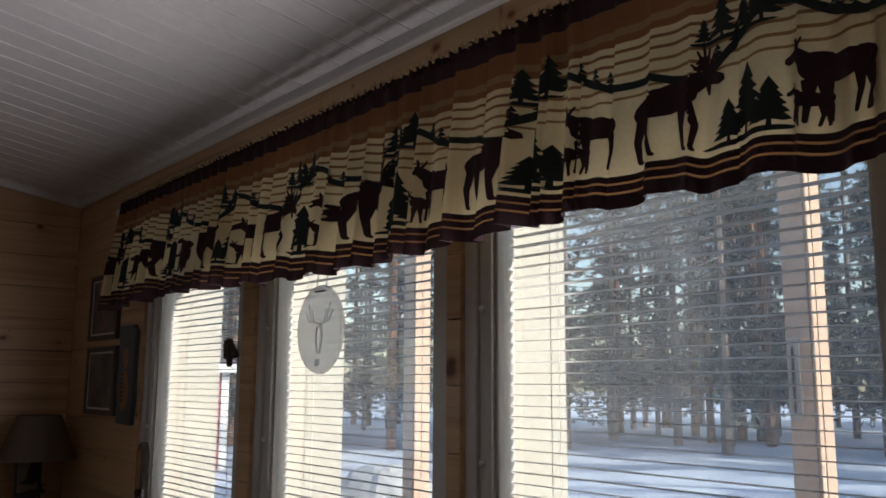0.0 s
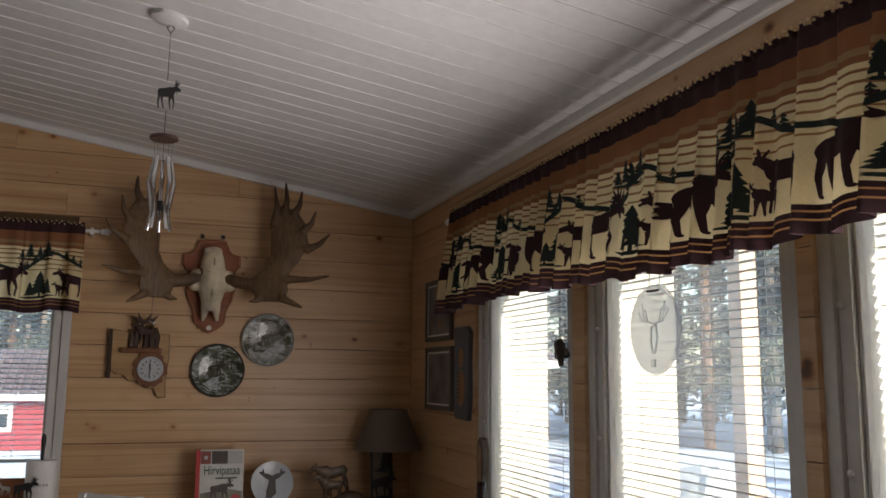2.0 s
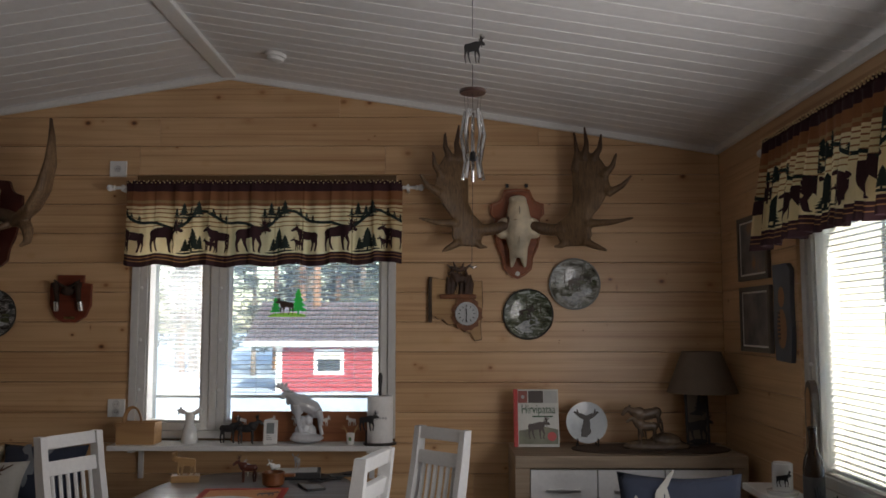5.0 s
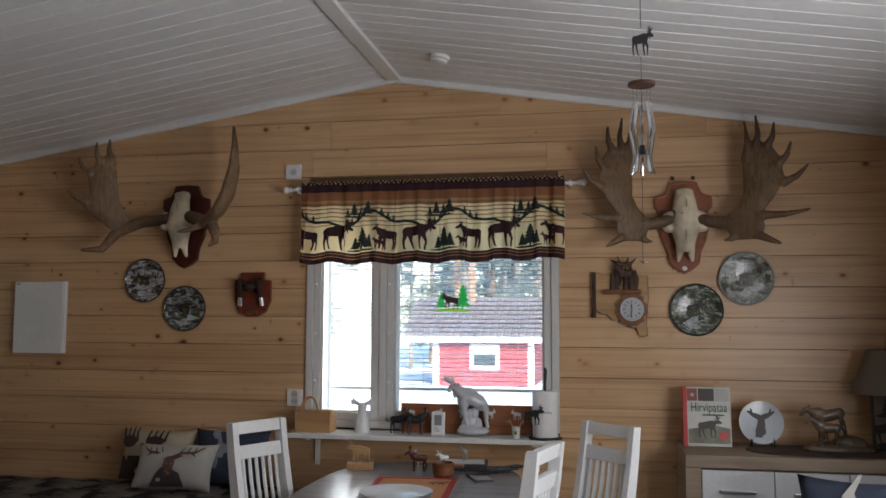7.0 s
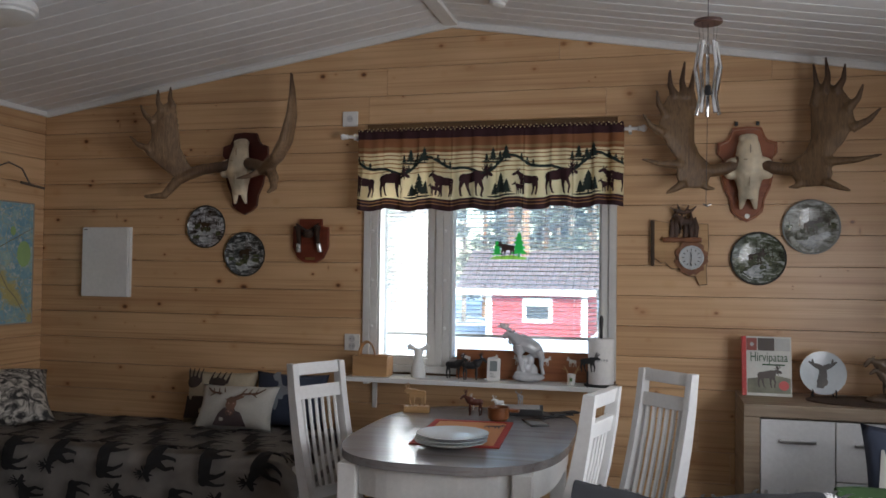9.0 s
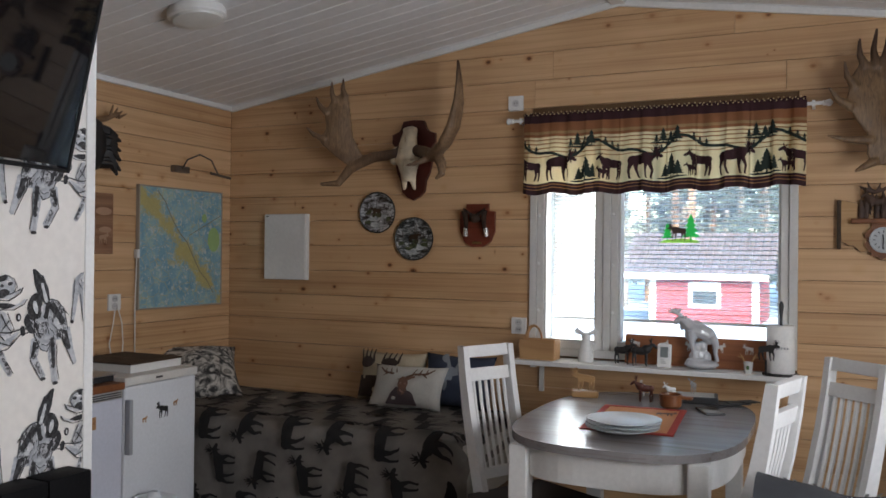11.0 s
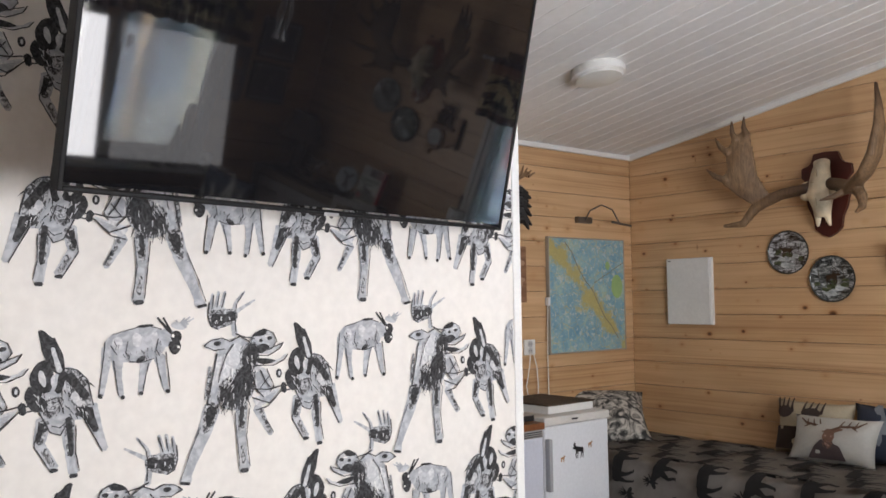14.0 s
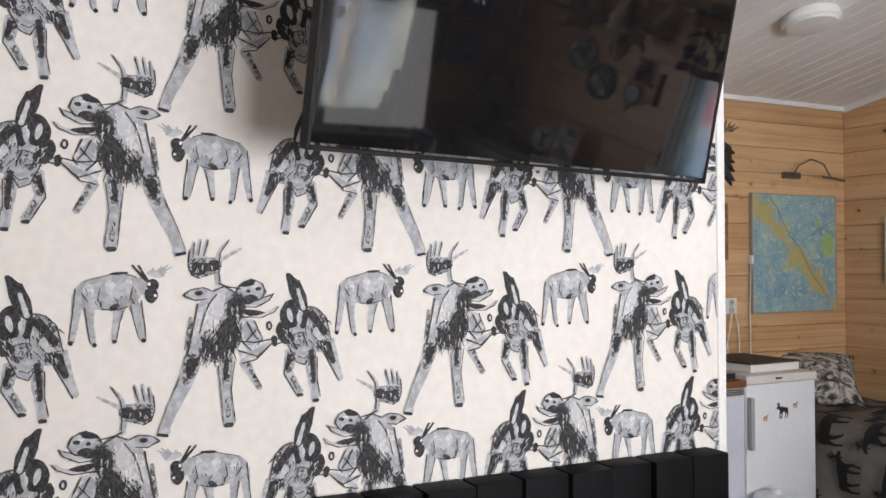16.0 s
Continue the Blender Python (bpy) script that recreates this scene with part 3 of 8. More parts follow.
        for j in range(14):
            f = lambda q: drop * (0.45 + 0.085 * math.cos(2 * math.pi * q / 14) - 0.04 * math.cos(4 * math.pi * q / 14 + 1))
            xa, xb = x0 + j * step, x0 + (j + 1) * step
            branch.append(([limb(0, 0, 0.0065, xb - xa, f(j) - f(j + 1), 0.0065)], xa, f(j), 1.0, False))
            if j in (2, 3, 4, 5, 8, 9, 10):
                branch.append((fir_shape(3), xa, f(j) + 0.002, drop * 0.095, False))
        put("branch_print", V_GREEN, branch)
    bm = bmesh.new()
    tube(bm, [(-rod_over, 0.022, -0.014), (length + rod_over, 0.022, -0.014)], 0.008, 12)
    rod = part("rod", bm, WHITE, t, "white curtain rod", smooth=True)
    for x in (-rod_over, length + rod_over):
        bm = bmesh.new()
        d = 1 if x > 0 else -1
        lathe(bm, [(0.009, 0), (0.014, 0.004), (0.010, 0.010), (0.016, 0.022), (0.015, 0.032), (0.004, 0.040)], 14, pose(x, 0.022, -0.014, 0, 90 * d, 0))
        part("finial", bm, WHITE, rod, smooth=True)
    for x in (-rod_over * 0.4, length + rod_over * 0.4):
        part("bracket", boxed(x - 0.006, x + 0.006, 0.015, 0.096, -0.030, 0.0, bevel=0.002), WHITE, t)
    return t


valance(pose(-1.455, YA - 0.095, 2.026), 1.275, 0.37, 0.40, 0.18, 62, "cream and maroon gathered valance printed with moose and firs", deep=0.022, seed=4)
valance(pose(XR - 0.098, 3.375, 2.048, 0, 0, -90), 3.45, 0.388, 0.40, 0.015, 76, "long cream and maroon gathered valance printed with moose and firs", deep=0.034, seed=9, calm=2.15)

# ---- wallpaper drawings and television ----


def ink(name, dark, light, scale=60):
    m, nt, b = shader(name, 0.75)
    n = node(nt, "ShaderNodeTexNoise", Scale=scale, Detail=4.0, Distortion=2.5)
    nt.links.new(coords(nt, (1, 1, 1.0), False), n.inputs["Vector"])
    nt.links.new(ramp(nt, n.outputs[0], [(0.40, dark), (0.52, tuple((a + c) / 2 for a, c in zip(dark, light))), (0.6, light)]), b.inputs["Base Color"])
    return m


INK = ink("black_ink", (0.012, 0.012, 0.013), (0.06, 0.06, 0.065), 45)
WASH = ink("grey_wash", (0.33, 0.345, 0.37), (0.50, 0.515, 0.54), 16)
LIGHTWASH = ink("pale_wash", (0.46, 0.47, 0.49), (0.64, 0.645, 0.65), 30)
BRUSHED = ink("brushed_ink", (0.04, 0.04, 0.043), (0.50, 0.51, 0.53), 60)
PALE = plain("paper_light", (0.80, 0.79, 0.77), 0.75, vary=0.03)
U = 0.00083


def sk(u, v):
    return ((u - 200) * U, -(v - 75) * U)


def skl(u0, v0, r0, u1, v1, r1):
    return limb(*sk(u0, v0), r0 * U, *sk(u1, v1), r1 * U)


def skb(u, v, a, b, t=0):
    return blob(*sk(u, v), a * U, b * U, t, 18)


def skp(*uv):
    """A closed outline eased through the given points."""
    p, n, out = [sk(u, v) for u, v in uv], len(uv), []
    for i in range(n):
        a, b, c, d = p[i - 1], p[i], p[(i + 1) % n], p[(i + 2) % n]
        for f in (0.0, 0.33, 0.66):
            out.append(tuple(0.5 * (2 * b[k] + (c[k] - a[k]) * f + (2 * a[k] - 5 * b[k] + 4 * c[k] - d[k]) * f * f + (3 * b[k] - a[k] - 3 * c[k] + d[k]) * f ** 3) for k in (0, 1)))
    return out


def line(r, *uv):
    """A brushed line through the given points."""
    return [skl(*a, r * 0.72, *b, r * 0.5) for a, b in zip(uv, uv[1:])]


def front_bull():
    """A bull from the front with its head turned: palmed antler, ear, snout, dark chest and three legs."""
    q = random.Random(31)
    legs = [skl(168, 415, 27, 150, 470, 22), skl(150, 470, 23, 112, 555, 16), skl(112, 555, 16, 92, 605, 12), skp((100, 592), (106, 620), (86, 630), (70, 618), (82, 600))]
    legs += [skl(260, 415, 20, 258, 500, 17), skl(258, 500, 17, 266, 580, 13), skp((254, 575), (278, 575), (286, 606), (270, 616), (252, 612)), skl(310, 430, 15, 334, 475, 11), skl(334, 475, 11, 356, 512, 9)]
    body = [skp((180, 262), (164, 345), (150, 405), (186, 414), (243, 430), (284, 385), (302, 300), (292, 248), (251, 216), (216, 236))]
    antler = [skp((157, 112), (153, 145), (160, 178), (184, 191), (206, 177), (226, 172), (240, 182), (243, 150), (232, 134), (212, 131), (196, 124), (176, 122))]
    antler += [skl(163, 132, 9, 168, 86, 4), skl(178, 130, 8, 186, 80, 4), skl(194, 130, 8, 207, 79, 4), skl(232, 142, 9, 243, 110, 6), skl(243, 110, 6, 268, 80, 3), skl(240, 140, 7, 302, 105, 2.5), skl(232, 168, 8, 238, 208, 10)]
    antler_dark = [skp((163, 150), (176, 144), (210, 146), (236, 138), (236, 166), (206, 170), (186, 182), (166, 172))] + line(3, (157, 112), (153, 150), (162, 180), (184, 190)) + line(2.5, (170, 92), (166, 130)) + line(2.5, (188, 86), (180, 128)) + line(3, (208, 84), (196, 126)) + line(2.5, (264, 84), (243, 118), (238, 150), (240, 200))
    ear = [skp((140, 238), (160, 222), (195, 216), (222, 228), (205, 248), (172, 252))]
    face = [skp((243, 232), (270, 264), (246, 300), (230, 340), (206, 362), (184, 346), (195, 298), (212, 262))]
    pale = [skl(192, 275, 9, 170, 350, 11), skp((296, 305), (338, 316), (362, 366), (340, 392), (306, 378)), skp((298, 402), (360, 384), (388, 378), (352, 412), (316, 428))]
    pale += line(8, (298, 262), (345, 266), (378, 252), (392, 240)) + line(7, (302, 292), (360, 298), (392, 288), (408, 276))
    snout = [skp((288, 230), (302, 206), (330, 194), (362, 206), (372, 232), (356, 256), (316, 262))]
    dark = [skp((194, 364), (226, 352), (248, 318), (280, 296), (294, 350), (280, 402), (238, 422), (196, 404)), skp((262, 262), (298, 236), (312, 262), (300, 312), (272, 330))]
    dark += [skp((294, 214), (316, 197), (344, 198), (330, 214)), skb(352, 222, 9, 6), skb(322, 228, 6, 5), skp((300, 252), (330, 238), (352, 250), (322, 268)), skb(182, 232, 12, 7), skp((300, 282), (340, 284), (372, 292), (330, 302))]
    dark += [skp((150, 420), (176, 416), (172, 452), (150, 470)), skl(262, 425, 8, 256, 480, 5)]
    lines = line(3, (180, 262), (164, 345), (150, 405), (166, 410)) + line(2.2, (232, 236), (210, 265), (196, 300), (184, 346)) + line(2.2, (140, 238), (160, 222), (195, 216), (222, 228)) + line(2.2, (140, 238), (172, 252), (205, 248))
    lines += line(2.6, (296, 272), (345, 275), (384, 256), (396, 236)) + line(2.4, (300, 252), (345, 257), (388, 240)) + line(2.4, (302, 302), (362, 306), (400, 290), (412, 274))
    lines += line(3, (292, 330), (306, 375), (330, 400)) + line(3, (318, 318), (336, 352), (352, 372)) + line(3.2, (290, 372), (345, 378), (400, 368)) + line(3.2, (292, 398), (350, 420), (392, 382)) + line(3, (304, 436), (345, 428), (370, 404)) + line(2.4, (340, 316), (364, 366), (352, 384)) + line(2.6, (345, 340), (318, 372))
    lines += line(2.2, (236, 440), (244, 520), (252, 600)) + line(1.8, (130, 470), (96, 545), (72, 612)) + line(1.8, (282, 430), (274, 510), (284, 600)) + line(2.2, (340, 470), (362, 508)) + line(3, (238, 205), (262, 214), (300, 222)) + line(3, (224, 226), (252, 212), (284, 232))
    lines += line(2.2, (288, 230), (302, 206), (330, 193), (362, 206), (373, 232), (356, 257))
    lines += [skl(258, 610, 7, 276, 611, 7), skl(72, 620, 4, 98, 626, 4)]
    fur = strokes(q, 236, 370, 52, 60, 44, 95, 24, 2.2) + strokes(q, 284, 320, 18, 40, 14, 80, 22, 2.4) + strokes(q, 190, 415, 36, 12, 16, 100, 20, 2.0)
    glint = strokes(q, 240, 380, 46, 44, 16, 95, 16, 1.8) + strokes(q, 196, 160, 26, 12, 6, 95, 14, 1.6) + strokes(q, 285, 290, 14, 26, 7, 70, 16, 1.6)
    brushed = [skp((190, 350), (236, 322), (286, 276), (306, 320), (294, 392), (240, 430), (186, 410)), skp((256, 250), (300, 232), (318, 262), (304, 322), (262, 330)), skp((156, 140), (186, 132), (240, 134), (240, 170), (186, 188), (160, 176))]
    brushed += [skp((146, 405), (182, 412), (176, 458), (140, 492)), skl(264, 415, 14, 258, 492, 10), skl(160, 300, 5, 152, 392, 10), skl(324, 440, 8, 352, 508, 6), skl(262, 540, 6, 268, 590, 8)]
    shade = [skp((304, 330), (330, 326), (350, 370), (322, 386)), skp((318, 408), (372, 388), (346, 420)), skb(346, 240, 20, 12, -10), skl(262, 500, 8, 266, 590, 5)]
    return [(1, legs + body + antler + ear), (2, pale + face), (1, snout + shade), (4, brushed), (0, dark + antler_dark + fur), (0, lines), (2, glint), (3, strokes(q, 214, 300, 22, 46, 5, 100, 26, 3.0) + strokes(q, 345, 212, 16, 8, 3, 10, 12, 2.5))]


def front_calf():
    """A calf that lowers its head, with tall dark ears and three thin legs."""
    q = random.Random(17)
    legs = [skl(452, 410, 20, 440, 470, 14), skl(440, 470, 14, 478, 535, 12), skl(508, 405, 20, 516, 500, 12), skl(516, 500, 12, 526, 552, 13), skl(562, 385, 24, 588, 452, 13), skl(588, 452, 12, 606, 500, 9)]
    body = [skp((498, 278), (530, 284), (558, 312), (574, 380), (560, 412), (516, 416), (478, 430), (448, 380), (455, 320))]
    muzzle = [skp((448, 342), (498, 345), (510, 420), (492, 450), (466, 440), (440, 388))]
    ears = [skp((436, 178), (452, 182), (478, 210), (500, 264), (496, 296), (470, 282), (448, 242), (440, 205))]
    dark = [skp((416, 300), (432, 264), (462, 256), (474, 292), (466, 336), (432, 344)), skp((404, 350), (416, 320), (440, 344), (462, 372), (430, 388)), skl(512, 300, 13, 556, 356, 11), skl(540, 390, 16, 566, 408, 12), skl(498, 290, 9, 486, 338, 9), skl(558, 392, 15, 582, 448, 8)]
    dark += [skl(512, 410, 8, 520, 505, 6), skl(446, 420, 8, 438, 462, 5), skb(384, 331, 10, 14), skl(398, 365, 9, 402, 388, 8), skp((438, 182), (452, 190), (466, 240), (452, 238))] + line(6, (472, 200), (492, 240), (500, 282))
    pale = [skb(446, 302, 8, 22, 15), skb(384, 331, 4, 7), skl(470, 225, 5, 488, 285, 7), skl(524, 350, 10, 540, 376, 8), skb(472, 310, 5, 16)]
    lines = line(3, (498, 278), (530, 283), (558, 312), (574, 380)) + line(3.4, (390, 372), (440, 368), (480, 352)) + line(3, (394, 386), (430, 382), (466, 390)) + line(2.4, (440, 388), (466, 442), (492, 451), (510, 420)) + line(2.2, (470, 425), (490, 432), (504, 420)) + line(3, (450, 355), (462, 400)) + line(2.4, (484, 350), (500, 395))
    lines += line(2.2, (436, 440), (428, 475), (468, 540)) + line(2.2, (530, 430), (530, 500), (540, 548)) + line(2.6, (548, 410), (580, 470), (598, 506)) + [skl(470, 540, 6, 484, 540, 5), skl(518, 560, 6, 534, 560, 5)]
    fur = strokes(q, 530, 350, 40, 56, 22, 70, 22, 2.0) + strokes(q, 440, 310, 24, 34, 10, 70, 18, 2.0)
    glint = strokes(q, 440, 345, 26, 30, 8, 60, 16, 1.6) + strokes(q, 545, 380, 22, 24, 7, 60, 16, 1.6)
    brushed = [skp((500, 286), (534, 290), (556, 320), (568, 384), (536, 404), (512, 350)), skp((440, 372), (470, 352), (500, 360), (480, 404), (452, 400)), skl(452, 415, 14, 442, 466, 9), skl(512, 415, 14, 518, 505, 8), skl(452, 486, 8, 474, 526, 7)]
    return [(1, legs + body), (0, dark[:1] + ears), (1, muzzle), (4, brushed), (0, dark[1:] + fur), (2, pale), (0, lines), (2, glint)]


def side_bull():
    """A small grey bull in profile."""
    q = random.Random(13)
    grey = [skp((757, 184), (709, 172), (660, 186), (622, 196), (602, 215), (602, 242), (630, 268), (669, 271), (733, 267), (762, 248), (776, 208))]
    for a, b, c, d, e, f in ((752, 262, 764, 310, 773, 357), (716, 262, 704, 312, 700, 357), (636, 258, 640, 315, 648, 364), (610, 232, 604, 300, 594, 357)):
        grey += [skl(a, b, 17, c, d, 9), skl(c, d, 9, e, f, 7)]
    grey += [skl(764, 210, 26, 792, 210, 20), skb(808, 176, 24, 11, -8)] + [skl(806, 178, 4, a, b, 2) for a, b in ((836, 172), (852, 157), (840, 152), (824, 156), (800, 160))]
    dark = [skb(800, 208, 16, 18), skp((780, 222), (806, 218), (814, 240), (798, 258), (782, 246)), skl(786, 196, 5, 762, 152, 2.5), skl(784, 196, 4, 746, 152, 2.5), skl(778, 190, 4, 770, 166, 2), skb(712, 174, 24, 4, 4)]
    dark += line(2.6, (668, 271), (700, 274), (736, 266)) + line(2.2, (770, 250), (778, 310), (782, 356)) + line(2.0, (626, 266), (632, 315), (640, 362)) + line(2.2, (602, 215), (600, 250), (592, 310), (588, 352)) + line(2.0, (722, 275), (712, 320), (706, 356)) + line(1.8, (742, 262), (752, 310), (764, 354)) + line(1.8, (757, 184), (709, 171), (660, 185), (622, 195))
    dark += [skl(594, 358, 7, 588, 360, 6), skl(648, 366, 6, 654, 367, 5), skl(698, 359, 6, 704, 360, 5), skl(773, 359, 6, 780, 360, 5), skl(706, 262, 8, 690, 272, 5)] + line(2, (664, 215), (658, 245), (668, 262)) + line(2, (748, 210), (742, 240), (752, 258)) + line(2, (618, 225), (634, 250))
    pale = [skb(690, 212, 14, 20, 10), skb(636, 218, 14, 16), skb(738, 205, 10, 14), skb(790, 204, 4, 5), skb(806, 236, 4, 4)]
    return [(1, grey), (2, pale[:3]), (4, strokes(q, 700, 250, 60, 16, 12, 80, 14, 2.2) + strokes(q, 630, 235, 22, 26, 8, 80, 14, 2.0) + strokes(q, 745, 235, 16, 26, 8, 80, 14, 2.0)), (0, dark), (3, pale[3:]), (0, strokes(q, 680, 245, 60, 20, 8, 80, 10, 1.4) + strokes(q, 792, 235, 12, 16, 8, 80, 12, 1.6))]


def ragged(poly, amp=0.0010, step=0.006):
    """An outline with a brushed, uneven edge."""
    out = []
    for p, q in zip(poly, poly[1:] + poly[:1]):
        n = max(1, int(math.dist(p, q) / step))
        out += [(p[0] + (q[0] - p[0]) * k / n, p[1] + (q[1] - p[1]) * k / n) for k in range(n)]
    return [(x + amp * noise.noise((x * 90, y * 90, 1.0)) + amp * noise.noise((x * 250, y * 250, 5.0)), y + amp * noise.noise((x * 90, y * 90, 9.0)) + amp * noise.noise((x * 250, y * 250, 3.0))) for x, y in out]


def strokes(rnd_, u, v, a, b, n, lean, length, thick=3.0):
    """Brush strokes strewn over an oval of the drawing."""
    out = []
    for _ in range(n):
        r, w = math.sqrt(rnd_.random()), rnd_.uniform(0, 6.28)
        p, q = u + a * r * math.cos(w), v + b * r * math.sin(w)
        g_ = math.radians(lean + rnd_.uniform(-28, 28))
        l_ = length * rnd_.uniform(0.5, 1.2)
        out.append(skl(p, q, thick * rnd_.uniform(0.5, 1.2), p + l_ * math.cos(g_), q + l_ * math.sin(g_), 0.6))
    return out


def print_mesh(name, layers, dx):
    layers = [(s, [ragged(p) for p in ps]) for s, ps in layers]
    bm = drawing([(s, moved(p, -dx, 0)) for s, p in layers], lambda x, y, lift: Vector((lift, x, y)), 1.0)
    me = bpy.data.meshes.new(name)
    bm.to_mesh(me)
    bm.free()
    for m in (INK, WASH, LIGHTWASH, PALE, BRUSHED):
        me.materials.append(m)
    return me


PRINTS = [("bull_drawing", print_mesh("bull_drawing", front_bull(), 0.0), 0.0, 0.0), ("calf_drawing", print_mesh("calf_drawing", front_calf(), 0.23), 0.23, 0.0), ("side_drawing", print_mesh("side_drawing", side_bull(), 0.40), 0.40, 0.0)]
for row in range(-2, 3):
    for mirrored, z in ((False, 1.385 + row * 0.75), (True, 1.052 + row * 0.75)):
        for k in range(-7, 4):
            for name, me, dx, dz in PRINTS:
                y = (0.371 + dx) if not mirrored else (0.835 - dx)
                y += k * 0.6155
                if y < -2.2 or y > YT + 0.10 or z > roof_z(XT) - 0.08 or z < 0.3:
                    continue
                use, room = me, YT - 0.033 - y
                if room < 0.20:
                    cut = bmesh.new()
                    cut.from_mesh(me)
                    s = -1 if mirrored else 1
                    bmesh.ops.bisect_plane(cut, geom=cut.verts[:] + cut.edges[:] + cut.faces[:], plane_co=(0, s * room, 0), plane_no=(0, s, 0), clear_outer=True)
                    if len(cut.faces) < 3:
                        cut.free()
                        continue
                    use = bpy.data.meshes.new(name)
                    cut.to_mesh(use)
                    cut.free()
                    for m in me.materials:
                        use.materials.append(m)
                ob = new(name, use)
                ob.matrix_basis = Matrix.Translation((XT, y - (0.031 if mirrored and name == "side_drawing" else 0.0), z - (0.089 if mirrored and name == "side_drawing" else 0.0))) @ Matrix.Diagonal((1, -1 if mirrored else 1, 1, 1))
                ob.parent = partition

TV_BLACK = plain("tv_plastic", (0.010, 0.010, 0.011), 0.5, vary=0.05)
TV_BLACK.node_tree.nodes["Principled BSDF"].inputs["Specular IOR Level"].default_value = 0.15
SCREEN, snt, sbs = shader("tv_screen", 0.035)
sbs.inputs["Base Color"].default_value = (0.006, 0.006, 0.007, 1)
sbs.inputs["IOR"].default_value = 1.5
tv = thing("television", pose(-1.797, 1.152, 1.559, 12.4, 0.3, 98.6), "large black flat television tilted down from a wall bracket", "television")
part("screen", boxed(-0.634, 0.634, -0.004, 0.0, 0.017, 0.718), SCREEN, tv, "glossy black screen")
bm = bmesh.new()
ring(bm, -0.645, 0.645, 0.0, 0.728, 0.010, -0.007, 0.03)
part("bezel", bm, TV_BLACK, tv)
part("back_cover", boxed(-0.60, 0.60, 0.001, 0.028, 0.02, 0.68, bevel=0.006), TV_BLACK, tv)
part("logo_plate", boxed(-0.022, 0.022, -0.0085, -0.006, -0.002, 0.007, bevel=0.001), plain("silver", (0.6, 0.6, 0.6), 0.3, 0.8), tv, "small silver maker's plate")
bm = bmesh.new()
box(bm, -0.10, 0.10, 0.028, 0.045, 0.2, 0.5)
box(bm, -0.03, 0.03, 0.045, 0.30, 0.24, 0.38)
part("wall_bracket", bm, TV_BLACK, tv)

LEATHER = plain("black_leather", (0.005, 0.005, 0.006), 0.6, vary=0.2, scale=25, relief=0.5)
LEATHER.node_tree.nodes["Principled BSDF"].inputs["Specular IOR Level"].default_value = 0.1
sofa = thing("sofa", (-1.62, 0.6, 0), "black sofa with a vertically panelled back against papered wall", "sofa")
for k in range(20):
    y0 = 1.32 - (k + 1) * 0.146
    part("back_panel", boxed(-0.405, -0.309 + 0.008 * math.sin(k * 2.4), y0 + 0.003, y0 + 0.143, 0.25, 0.745, bevel=0.009), LEATHER, sofa, smooth=True)
part("base", boxed(-0.40, 0.42, -1.6, 1.32, 0.04, 0.28, bevel=0.02), LEATHER, sofa)
for k in range(3):
    y0 = -1.6 + k * 0.97
    part("seat_cushion", boxed(-0.30, 0.44, y0 + 0.004, y0 + 0.966, 0.281, 0.43, bevel=0.04), LEATHER, sofa, smooth=True)
for x, y in ((-0.35, -1.5), (0.36, -1.5), (-0.35, 1.22), (0.36, 1.22)):
    part("foot", boxed(x - 0.03, x + 0.03, y - 0.03, y + 0.03, -0.02, 0.041), TV_BLACK, sofa)

# ---- moose figures and trophies ----


